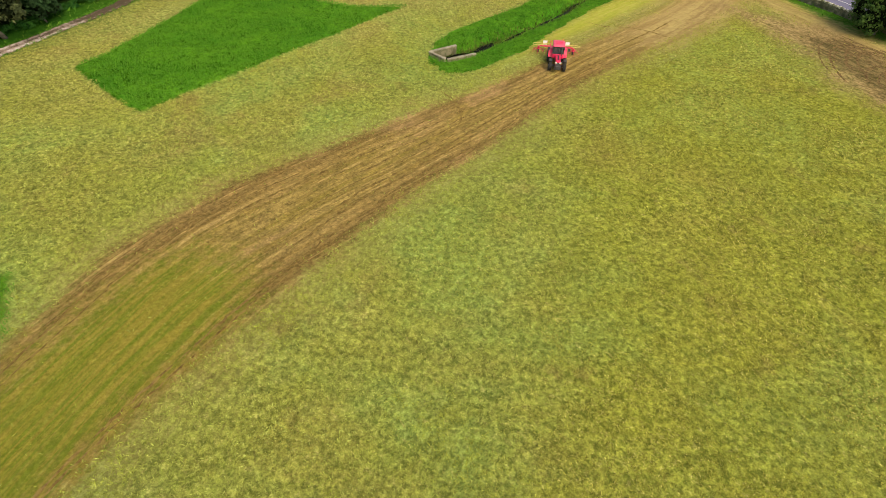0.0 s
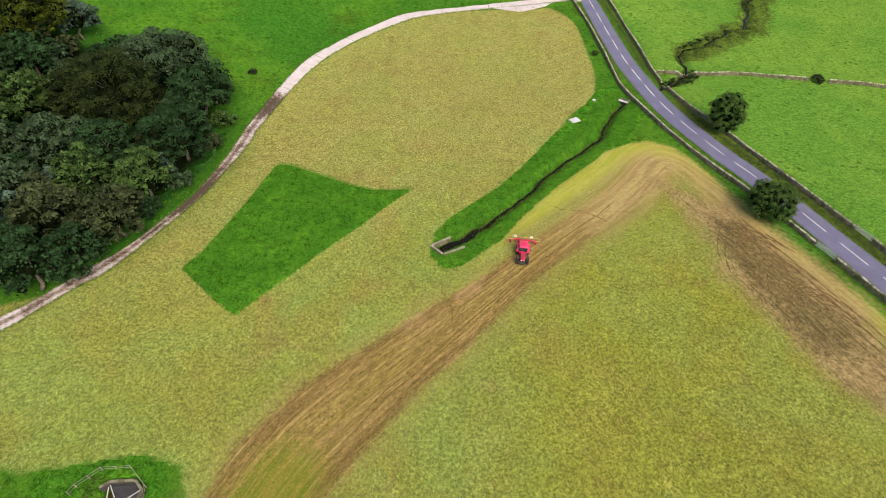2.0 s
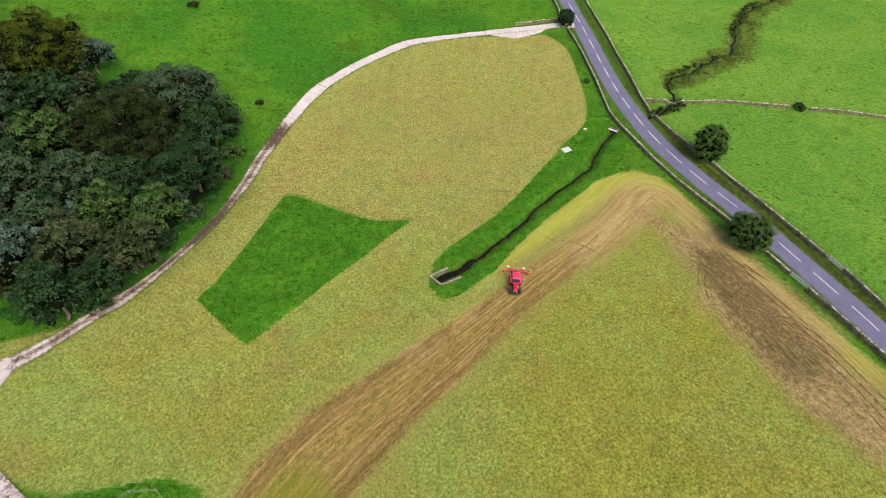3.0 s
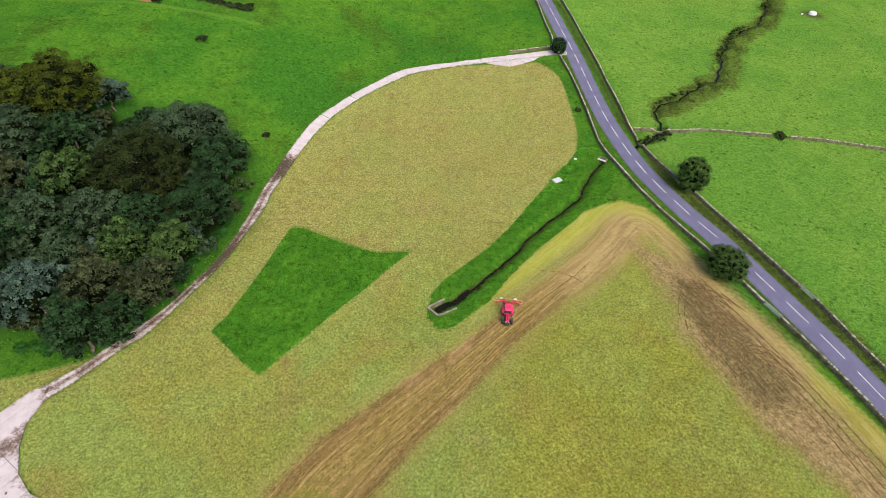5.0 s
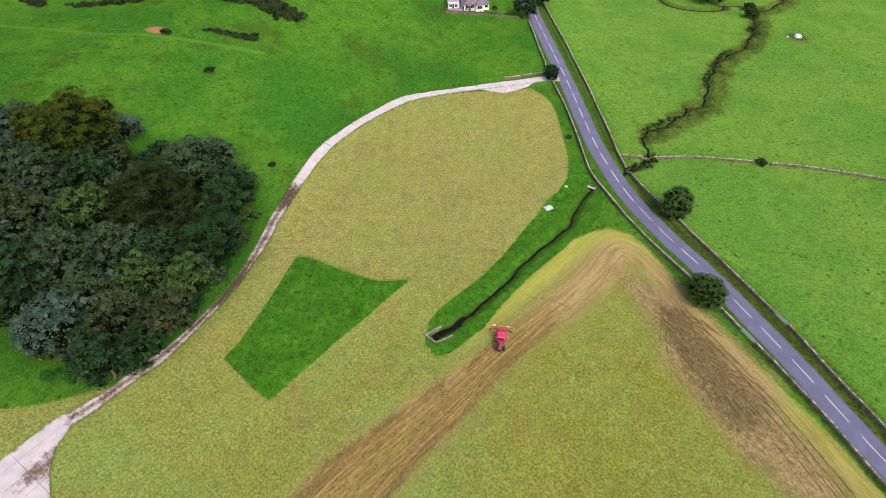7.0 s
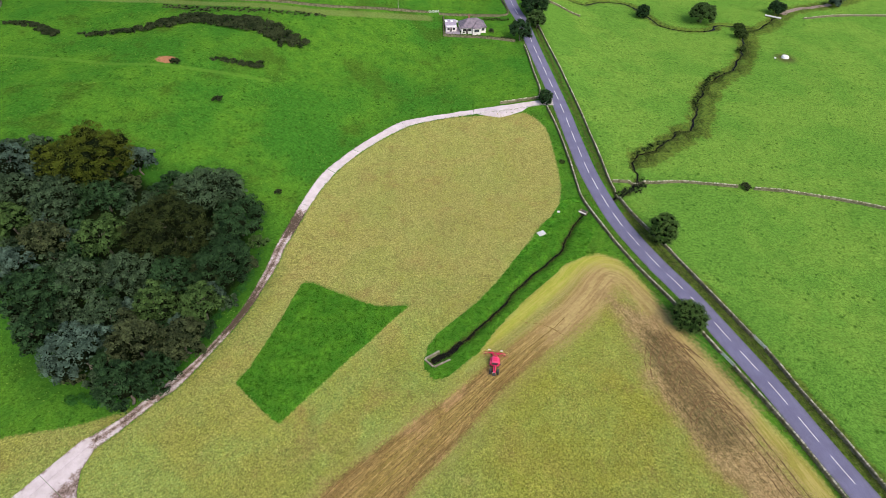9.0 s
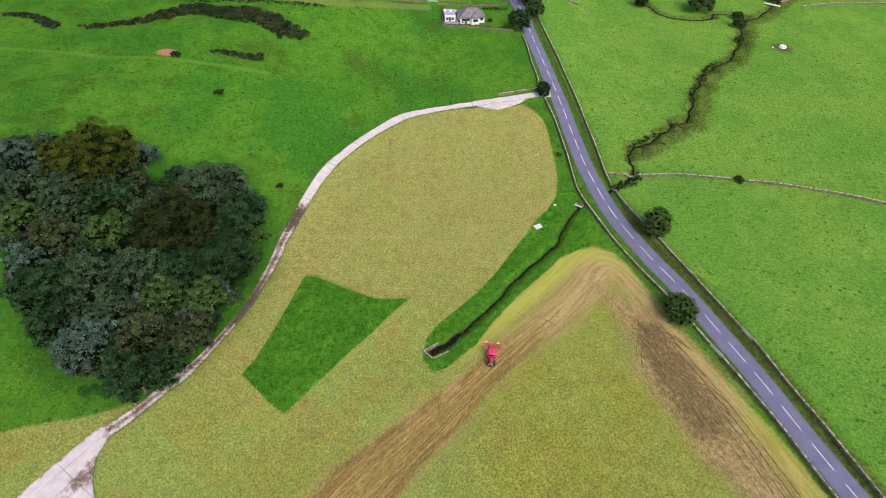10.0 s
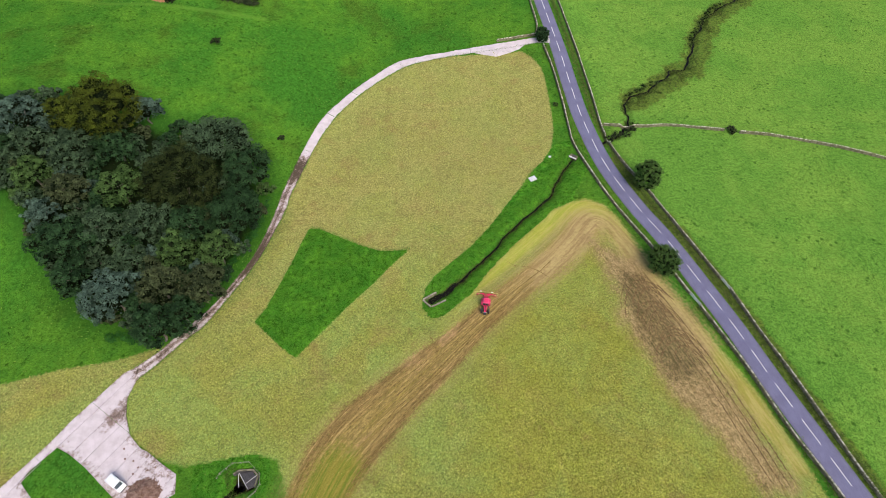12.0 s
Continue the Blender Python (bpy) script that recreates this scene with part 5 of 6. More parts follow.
def hay_material():
    """Cut hay: green-gold in the lower field, paler and drier higher up."""
    k = Nodes("cut_hay")
    r = k.island()
    col = k.mix(k.ramp(r, 0.1, 0.6), (0.130, 0.132, 0.020), (0.300, 0.290, 0.050))
    col = k.mix(k.ramp(r, 0.74, 0.96), col, (0.450, 0.410, 0.130))
    pale = k.mix(k.ramp(r, 0.1, 0.7), (0.190, 0.225, 0.042), (0.290, 0.350, 0.085))
    dry = k.mix(k.ramp(r, 0.1, 0.8), (0.270, 0.240, 0.074), (0.420, 0.365, 0.134))
    s = k.tree.nodes.new("ShaderNodeSeparateXYZ")
    k.link(k.coord, s.inputs[0])
    west = k.math("SUBTRACT", s.outputs[0], k.math("MULTIPLY", s.outputs[1], 0.29))
    col = k.mix(k.ramp(west, -3, 4, 0.75, 0), col, pale)
    up = k.math("SUBTRACT", s.outputs[1], k.math("MULTIPLY", s.outputs[0], 0.4))
    col = k.mix(k.ramp(up, 50, 95, 0.1, 0.8), col, dry)
    col = k.mix(k.ramp(k.noise(0.10, 4), 0.42, 0.60, 0, 0.65), col, (0.245, 0.275, 0.036))
    col = k.mix(k.ramp(k.noise(0.16, 5, 0.7), 0.57, 0.70, 0, 0.5), col, (0.225, 0.160, 0.055))
    col = k.mix(1.0, col, k.ramp(k.noise(2.1, 3, 0.6, None, 0.6), 0.34, 0.66, 0.74, 1.28), "MULTIPLY")
    col = k.mix(1.0, col, k.ramp(k.noise(5.5, 3, 0.6, None, 0.8), 0.36, 0.64, 0.70, 1.30), "MULTIPLY")
    return k.done(col, 0.9, spec=0.05)


HAY = hay_material()
LONG = blade_material("long_grass", [(0.042, 0.155, 0.013), (0.070, 0.220, 0.017), (0.112, 0.265, 0.026)], (0.098, 0.258, 0.023))
TUFT = blade_material("pasture_tuft", [(0.030, 0.105, 0.010), (0.070, 0.190, 0.016), (0.150, 0.260, 0.036)])
RUSH = blade_material("rushes", [(0.026, 0.040, 0.009), (0.074, 0.112, 0.020), (0.165, 0.180, 0.048)])

margin_d = area_distance(flatP, MARGIN + STRIP_L[::-1][:7])
strip_d, mud_d = area_distance(flatP, STRIP_L + STRIP_R), area_distance(flatP, MUD)
yard_d = np.maximum(area_distance(flatP, YARD), area_distance(flatP, TRACK_L + TRACK_R[::-1]))


def hay_points(n):
    """Points over the mown land, thinning out away from the middle of the field."""
    P = np.column_stack([rng.uniform(-130, 92, n), rng.uniform(2, 180, n)])
    far = np.hypot(P[:, 0] - 12, P[:, 1] - 28)
    bare = np.maximum(smoothstep(field(strip_d, P), -0.8, 1.0) * 0.97, smoothstep(field(mud_d, P), -2, 2) * 0.985)
    bare = np.maximum(bare, smoothstep(field(margin_d, P), -1, 1.5) * 0.96)
    ok = (field(mown_d, P) > 0.25) & (field(lush_zone, P) < -0.25) & (field(yard_d, P) < -0.2) & (rng.random(n) > bare) & (rng.random(n) < 0.1 + 0.9 * np.exp(-np.maximum(far - 28, 0) / 32))
    return P[ok], far[ok]


cell = rng.random((420, 500))


def clumps(P, step):
    """Smooth random lumps over the plan, 0 to 1."""
    u, v = (P[:, 0] + 140) / step, (P[:, 1] + 20) / step
    i, j = np.floor(u).astype(int), np.floor(v).astype(int)
    u, v = u - i, v - j
    u, v = u * u * (3 - 2 * u), v * v * (3 - 2 * v)
    c = lambda a, b: cell[a % 420, b % 500]
    return (c(i, j) * (1 - u) + c(i + 1, j) * u) * (1 - v) + (c(i, j + 1) * (1 - u) + c(i + 1, j + 1) * u) * v


P, far = hay_points(2700000)
lump = clumps(P, 0.32) * 0.42 + clumps(P + 3.1, 0.62) * 0.33 + clumps(P + 7.3, 1.7) * 0.25
pick = rng.random(len(P)) < smoothstep(lump, 0.32, 0.58)
P, far, lump = P[pick], far[pick], lump[pick]
blades(P, 0.22 + 0.0018 * far, 0.030 + 0.0006 * far, 26, 0.03 + 0.22 * smoothstep(lump, 0.4, 0.8), "cut_hay", HAY, "loose cut hay lying over pale stubble", "hay")

P = np.column_stack([rng.uniform(-44, -4, 90000), rng.uniform(49, 92, 90000)])
blades(P[field(lush_zone, P) > -0.1], 0.34, 0.055, 58, 0.04, "long_grass", LONG, "lush uncut grass left standing in the mown field", "grass")
P = np.column_stack([rng.uniform(-2, 50, 160000), rng.uniform(60, 126, 160000)])
dd = field(ditch_d, P)
P = P[(dd > 0.75) & (dd < 5.5) & (field(mown_d, P) < 0.1)]
blades(P, 0.38, 0.048, 52, 0.05, "bank_grass", LONG, "long green grass on the ditch banks", "grass")
P = np.column_stack([rng.uniform(-60, -26, 26000), rng.uniform(8, 30, 26000)])
P = P[(field(mown_d, P) < 0) & (field(yard_d, P) < -0.2) & (field(area_distance(flatP, PIT), P) < -0.3)]
blades(P, 0.38, 0.048, 52, 0.05, "bank_grass", LONG, "long green grass round the intake pit", "grass")
P = np.column_stack([rng.uniform(-150, 190, 150000), rng.uniform(20, 300, 150000)])
P = P[(field(mown_d, P) < -0.3) & (field(yard_d, P) < -0.4) & (np.abs(P[:, 0] - np.interp(P[:, 1], ROAD[::-1, 1], ROAD[::-1, 0])) > 4.6) & (field(water_d, P) > 1.0)]
clump = np.sin(P[:, 0] * 0.31 + 2 * np.sin(P[:, 1] * 0.13)) * np.sin(P[:, 1] * 0.27 + np.sin(P[:, 0] * 0.17))
P = P[clump + rng.normal(0, 0.5, len(P)) > 0.15]
blades(P, 0.46, 0.20, 34, 0.05, "pasture_tuft", TUFT, "darker grass tufts over grazed pasture", "grass")
P = np.repeat(STREAM[20:], 170, 0) + rng.normal(0, 2.3, (len(STREAM[20:]) * 170, 2)) + (1.8, -1.2)
S2 = np.repeat(STREAM[4:], 120, 0)
S2 = S2 + rng.normal(0, 0.9, S2.shape)
Q = np.repeat(BRANCH, 50, 0) + rng.normal(0, 2.0, (len(BRANCH) * 50, 2))
P = np.vstack([P, Q, S2])
P = P[(field(water_d, P) > 0.35) & (P[:, 0] > 61)]
P = P[clumps(P, 3.0) + rng.normal(0, 0.10, len(P)) > 0.46]
blades(P, 0.62, 0.13, 55, 0.05, "rushes", RUSH, "brown-green rushes beside the stream", "rushes")
P = np.repeat(np.vstack([DITCH, OUTFALL[:12]]), 34, 0)
P = P + rng.normal(0, 0.75, P.shape)
blades(P, 0.5, 0.11, 60, 0.05, "ditch_rushes", RUSH, "brown rushes and weeds in the ditch", "rushes")

VERGE = blade_material("verge_grass", [(0.050, 0.085, 0.014), (0.110, 0.155, 0.030), (0.220, 0.220, 0.075)])
road_in = resample(ROAD[(ROAD[:, 1] > 0) & (ROAD[:, 1] < 270)], 0.5)
P = np.repeat(road_in, 60, 0)
off = rng.uniform(3.1, 6.2, len(P)) * np.where(rng.random(len(P)) < 0.62, 1, -1)
P = P + np.repeat(side(road_in), 60, 0) * off[:, None] + rng.normal(0, 0.25, P.shape)
blades(P[np.abs(off) < np.where(off > 0, 5.9, 4.6)], 0.34, 0.10, 42, 0.04, "verge_grass", VERGE, "rough grass verge between road and walls", "grass")
for edge in (TRACK_L, TRACK_R):
    P = np.repeat(resample(spline(edge, 6), 0.3), 8, 0)
    P = P + rng.normal(0, 0.22, P.shape)
    blades(P[field(yard_d, P) < 0.15], 0.34, 0.09, 40, 0.04, "track_edge_grass", TUFT, "rough grass growing over the track edges", "grass")
# ---- stonework at the ditch and culvert ----
METAL = simple("galvanised_steel", (0.66, 0.67, 0.68), (0.52, 0.53, 0.54), 4.0, 0.5, 0.25, 0.002)
BEAM = simple("pale_painted_steel", (0.62, 0.61, 0.58), (0.46, 0.45, 0.42), 2.0, 0.6)
WOODPOST = simple("weathered_timber", (0.330, 0.300, 0.240), (0.220, 0.195, 0.150), 3.0, 0.9)
PIT_DARK = simple("wet_concrete", (0.060, 0.055, 0.055), (0.095, 0.085, 0.080), 1.5, 0.7)
SCREEN = simple("dark_steel", (0.075, 0.075, 0.085), (0.110, 0.105, 0.110), 3.0, 0.6, 0.3)
SLABWHITE = simple("pale_cast_concrete", (0.66, 0.65, 0.62), (0.52, 0.51, 0.48), 1.5, 0.85)


HEADCAP = simple("weathered_cap_stone", (0.330, 0.300, 0.240), (0.170, 0.155, 0.110), 1.2, 0.95, grain=9.0, spec=0.1)


def stone_run(holder, a, b, z0, z1, thick=0.32):
    """A straight mortared wall of squared stones under a pale coping, as parts."""
    a, b = np.array(a, float), np.array(b, float)
    d = b - a
    L = float(np.hypot(*d))
    d /= L
    head = math.atan2(d[1], d[0])
    nc = max(2, int((z1 - z0 - 0.12) / 0.24))
    h = (z1 - z0 - 0.12) / nc
    for c in range(nc):
        m = max(2, int(L / 0.5))
        for i in range(m):
            w = L / m
            at = a + d * (w * (i + 0.5))
            bm = box((w - 0.02, thick + rng.uniform(-0.03, 0.03), h - 0.02), (*at, z0 + h * (c + 0.5)), 0.0, (0, 0, math.degrees(head)))
            part("stone", bm, STONE, holder)
    m = max(1, int(L / 0.9))
    for i in range(m):
        w = L / m
        at = a + d * (w * (i + 0.5))
        part("coping_stone", box((w - 0.012, thick + 0.06, 0.12), (*at, z1 - 0.06), 0.02, (0, 0, math.degrees(head))), HEADCAP, holder)


headwall = thing("ditch_headwall", "pale-coped stone headwall boxing in the ditch end", "stone wall", at=(0, 0, 0))
stone_run(headwall, (-0.85, 67.1), (1.15, 65.1), -0.9, 0.48)
stone_run(headwall, (1.45, 65.1), (5.1, 67.1), -0.9, 0.38)
stone_run(headwall, (-0.7, 67.35), (2.6, 69.5), -0.9, 0.38)

culvert = thing("road_culvert", "stone culvert mouth under the road with pale concrete lintel", "culvert", at=(0, 0, 0))
part("lintel", box((2.4, 0.42, 0.28), (46.3, 121.3, 0.10), 0.03, (0, 0, -34)), SLABWHITE, culvert, "pale concrete lintel")
# no opening is cut: a solid dark block stands for the shade inside
part("mouth", box((1.5, 1.4, 0.9), (47.0, 122.1, -0.5), 0.0, (0, 0, -34)), PIT_DARK, culvert, "dark block standing for the shade in the culvert mouth")
for sx, sy in ((-1, 0), (1, 0)):
    q = pose(46.7, 121.8, 0, 0, 0, -34) @ Vector((sx * 1.0, 0.2, -0.35))
    part("abutment", box((0.5, 1.6, 0.95), q, 0.03, (0, 0, -34)), STONE, culvert)

cover = thing("chamber_cover", "square pale concrete chamber with steel lids in grass", "manhole", at=(32.4, 111.6, land1(32.4, 111.6)), turn=28)
part("plinth", box((2.3, 1.7, 0.36), (0, 0, 0.10), 0.04), SLABWHITE, cover)
for dx in (-0.52, 0.52):
    part("lid", box((0.86, 1.1, 0.05), (dx, 0, 0.30), 0.01), METAL, cover, "grey steel lid")
peg = thing("marker_stone", "small pale marker stone in long grass", "stone", at=(39.0, 121.5, land1(39, 121.5)))
part("stone", box((0.8, 0.55, 0.4), (0, 0, 0.15), 0.08), SLABWHITE, peg)


def field_gate(a, b, label):
    """A five-bar tubular steel gate between two posts."""
    a, b = Vector((*a, land1(*a))), Vector((*b, land1(*b)))
    d = b - a
    ob = thing("field_gate", label, "gate", "field gates", at=a, turn=math.degrees(math.atan2(d.y, d.x)))
    L = math.hypot(d.x, d.y)
    for x in (0, L):
        part("gatepost", box((0.2, 0.2, 1.5), (x, 0, 0.65), 0.02), WOODPOST, ob)
    for i in range(6):
        part("bar", rod((0.14, 0, 0.25 + 0.19 * i), (L - 0.14, 0, 0.25 + 0.19 * i), 0.035), METAL, ob)
    for x in (0.15, L / 2, L - 0.15):
        part("stile", rod((x, 0.0, 0.2), (x, 0.0, 1.23), 0.03), METAL, ob)
    part("brace", rod((0.15, 0.03, 0.25), (L / 2, 0.03, 1.2), 0.022), METAL, ob)


field_gate((69.5, 69.7), (71.2, 66.0), "closed galvanised field gate in the roadside wall")
field_gate((79.4, 74.6), (80.8, 71.0), "closed galvanised field gate in the far roadside wall")
field_gate((-3.0, 252.9), (1.7, 253.5), "closed steel gate into the far lane")


# ---- screened intake pit with rail fence ----
def intake():
    ob = thing("intake_pit", "sunken stone intake pit with steel bar screen and pale beams", "pit", at=(0, 0, 0))
    ring = np.array(PIT)
    for a, b in zip(ring[:4], ring[1:5]):
        d = (b - a) / np.hypot(*(b - a))
        L = float(np.hypot(*(b - a)))
        part("wall", box((L + 0.2, 0.35, 1.7), (*((a + b) / 2), -0.72), 0.03, (0, 0, math.degrees(math.atan2(d[1], d[0])))), PIT_DARK, ob, "wet dark concrete wall")
        m = max(2, int(L / 0.55))
        for i in range(m):
            at = a + d * (L * (i + 0.5) / m)
            part("rim_stone", box((L / m - 0.04, 0.32, 0.20), (*at, 0.17), 0.04, (0, 0, math.degrees(math.atan2(d[1], d[0])) + rng.uniform(-3, 3))), STONE, ob)
    # bar screen sloping down to the water
    grid = np.array([(-38.6, 24.7), (-35.8, 24.9), (-34.7, 23.8), (-34.9, 22.1), (-36.2, 21.4)])
    for x in np.arange(-38.4, -34.7, 0.13):
        ys = []
        for a, b in zip(grid, np.roll(grid, -1, 0)):
            if (a[0] - x) * (b[0] - x) < 0:
                ys.append(a[1] + (b[1] - a[1]) * (x - a[0]) / (b[0] - a[0]))
        if len(ys) >= 2 and max(ys) - min(ys) > 0.15:
            lo, hi = min(ys), max(ys)
            part("screen_bar", box((0.05, hi - lo, 0.04), (x, (lo + hi) / 2, -0.16), 0.0), SCREEN, ob)
    part("screen_bed", prism(grid, -0.75, -0.55), PIT_DARK, ob)
    for a, b in (((-38.5, 24.6), (-36.1, 21.5)), ((-38.6, 24.4), (-37.9, 21.7)), ((-36.6, 22.5), (-34.7, 24.1))):
        a, b = Vector((*a, 0.02)), Vector((*b, 0.02))
        d = b - a
        part("beam", box((d.length, 0.09, 0.12), (a + b) / 2, 0.015, (0, 0, math.degrees(math.atan2(d.y, d.x)))), BEAM, ob, "pale painted steel beam")
    part("water", prism([(-38.3, 22.4), (-36.6, 21.8), (-37.4, 20.8), (-39.4, 20.2), (-40.0, 21.2)], -1.0, -0.85), WATER, ob)
    fence = thing("rail_fence", "weathered post and rail fence round the pit", "fence", at=(0, 0, 0))
    line = [(-42.6, 23.3), (-42.2, 24.2), (-40.1, 26.3), (-36.7, 26.6), (-34.1, 24.4), (-33.6, 22.3), (-34.2, 20.8), (-35.4, 19.6), (-37.0, 18.2)]
    for a, b in zip(line, line[1:]):
        a, b = np.array(a), np.array(b)
        m = max(1, int(round(np.hypot(*(b - a)) / 1.5)))
        for i in range(m):
            p, q = a + (b - a) * i / m, a + (b - a) * (i + 1) / m
            zp, zq = land1(*p), land1(*q)
            part("post", box((0.08, 0.08, 1.15), (*p, zp + 0.48), 0.010), WOODPOST, fence)
            for h in (0.5, 0.98):
                part("rail", rod((*p, zp + h), (*q, zq + h), 0.024, None, 6), WOODPOST, fence)


intake()
P = np.column_stack([rng.uniform(-42, -36, 2600), rng.uniform(18.5, 25.5, 2600)])
near_pit = area_distance(P, np.array(PIT))
P = P[(near_pit < -0.2) & (near_pit > -1.9) & (rng.random(len(P)) < 0.8)]
blades(P, 0.40, 0.07, 55, 0.05, "pit_weeds", RUSH, "brown-green weeds crowding the pit edge", "weeds")


# ---- wheel marks: curved ruts where the tractor turns on the headland ----
def rut_material(dark, light):
    k = Nodes("wheel_rut")
    col = k.mix(k.ramp(k.noise(1.6, 5, 0.7), 0.38, 0.62), dark, light)
    return k.done(k.mix(k.ramp(k.noise(6.0, 4, 0.7), 0.45, 0.65, 0, 0.6), col, (0.210, 0.150, 0.062)), 0.95, k.noise(7.0, 4), 0.05, spec=0.0)


def wheel_marks(name, lines, label, dark, light):
    """Broken ragged tread lines pressed into the soil, paired like the wheels."""
    V, F = [], []
    for line, half in lines:
        fine = resample(line, 0.45)
        s = side(fine)
        m = len(fine)
        w = half * rng.uniform(0.45, 1.25, m) * np.clip(np.minimum(np.arange(m), np.arange(m)[::-1]) / 5.0, 0.15, 1)
        w[rng.random(m) < 0.12] *= 0.1
        off = rng.normal(0, 0.05, m)
        base = sum(len(v) for v in V)
        for u in (-1, 1):
            q = fine + s * (off + u * w)[:, None]
            V.append(np.column_stack([q, ground_at(q) + 0.022]))
        k = np.arange(m - 1)
        F.append(np.stack([base + k, base + k + 1, base + m + k + 1, base + m + k], 1)[:, ::-1])
    return tagged(new(name, quickmesh(name, np.vstack(V), np.vstack(F), rut_material(dark, light))), label, "wheel marks", kind="stuff")


marks = []
for i in range(10):
    # each turn leaves the field and bends round into the headland
    u = (i + rng.uniform(-0.8, 0.8)) / 18
    a = np.array((58.5 + 14.5 * u, 76.0 - 44.0 * u)) + rng.normal(0, 0.9, 2)
    reach = rng.uniform(4.0, 8.0)
    bend = rng.uniform(0.7, 1.5)
    pts = [a + (3.4, -4.6), a + (0.6, -0.9), a + (-reach * 0.4, 0.1), a + (-reach * 0.75, -0.22 * reach * bend), a + (-reach, -0.62 * reach * bend), a + (-reach * rng.uniform(0.95, 1.1), -1.0 * reach * bend)]
    for gap in (0.0, 1.7):
        marks.append((spline([tuple(p + np.array((gap * 0.45, -gap * 0.9))) for p in pts], 6), rng.uniform(0.10, 0.22)))
for off in (-4.2, -2.4, -0.8, 0.8):
    marks.append((spline([(58 + off * 0.6, 77), (60.5 + off * 0.9, 71), (63.5 + off, 64), (68 + off, 53), (73 + off, 38), (78 + off, 22)], 8), rng.uniform(0.10, 0.20)))
wheel_marks("wheel_marks", marks, "dark curved tractor wheel marks churned into headland mud", (0.082, 0.052, 0.026), (0.190, 0.125, 0.056))
marks = []
lane_l = resample(spline(STRIP_L, 4), 1.0)
lane_r = resample(spline(STRIP_R[:0:-1], 4), 1.0)


def along(line, u):
    """Points at shares u of a line's length."""
    return np.stack([np.interp(u * (len(line) - 1), np.arange(len(line)), line[:, c]) for c in (0, 1)], 1)


for f, lo, hi, drift in ((0.10, 0.0, 0.42, 0.05), (0.17, 0.02, 0.50, 0.06), (0.30, 0.30, 0.72, 0.10), (0.42, 0.34, 0.80, 0.06), (0.52, 0.36, 0.86, -0.04), (0.60, 0.30, 0.78, 0.05), (0.72, 0.32, 0.74, -0.06), (0.79, 0.28, 0.70, -0.05), (0.90, 0.0, 0.66, -0.03), (0.94, 0.04, 0.58, -0.02)):
    u = np.linspace(lo, hi, 12)
    share = (f + drift * np.linspace(0, 1, 12))[:, None]
    line = along(lane_l, u) * (1 - share) + along(lane_r, u) * share
    marks.append((spline(line + rng.normal(0, 0.06, line.shape), 4), rng.uniform(0.07, 0.15)))
marks.append((spline([(0.5, 57.5), (2.2, 54.8), (2.8, 51.5), (2.0, 48.5)], 8), 0.16))
marks.append((spline([(21.5, 80.5), (24.0, 78.5), (27.5, 78.0), (30.5, 76.5), (33.5, 74.0)], 8), 0.12))
wheel_marks("wheel_marks", marks, "thin dark wheel lines along the raked strip", (0.120, 0.076, 0.024), (0.240, 0.168, 0.052))


# ---- tractor ----
RED = simple("red_paint", (0.72, 0.026, 0.105), (0.62, 0.020, 0.085), 2.0, 0.32, 0.0, 0.001, 0.5)
PINKRED = simple("sun_faded_red_roof", (0.72, 0.070, 0.170), (0.64, 0.060, 0.145), 2.0, 0.4, 0.0, 0.001, 0.5)
RUBBER = simple("black_rubber", (0.018, 0.018, 0.019), (0.035, 0.033, 0.030), 5.0, 0.85)
DARKIRON = simple("dark_cast_iron", (0.045, 0.045, 0.048), (0.075, 0.072, 0.070), 4.0, 0.6, 0.2)
RIM = simple("grey_wheel_rim", (0.52, 0.52, 0.53), (0.42, 0.42, 0.43), 4.0, 0.4, 0.3)
YELLOW = simple("pale_yellow_guard_paint", (0.62, 0.52, 0.16), (0.52, 0.43, 0.13), 4.0, 0.5)
WHITE = simple("white_paint", (0.78, 0.79, 0.80), (0.68, 0.69, 0.70), 2.0, 0.4, 0.0, 0.001, 0.5)
ORANGE = simple("orange_lamp_plastic", (0.80, 0.25, 0.02), (0.70, 0.20, 0.02), 4.0, 0.3)
LAMP_RED = simple("red_lamp_plastic", (0.55, 0.02, 0.02), (0.45, 0.02, 0.02), 4.0, 0.3)


def glass_material():
    k = Nodes("dark_cab_glass")
    k.bsdf.inputs["Transmission Weight"].default_value = 0.6
    return k.done((0.10, 0.13, 0.14), 0.05, spec=0.5)


GLASS = glass_material()


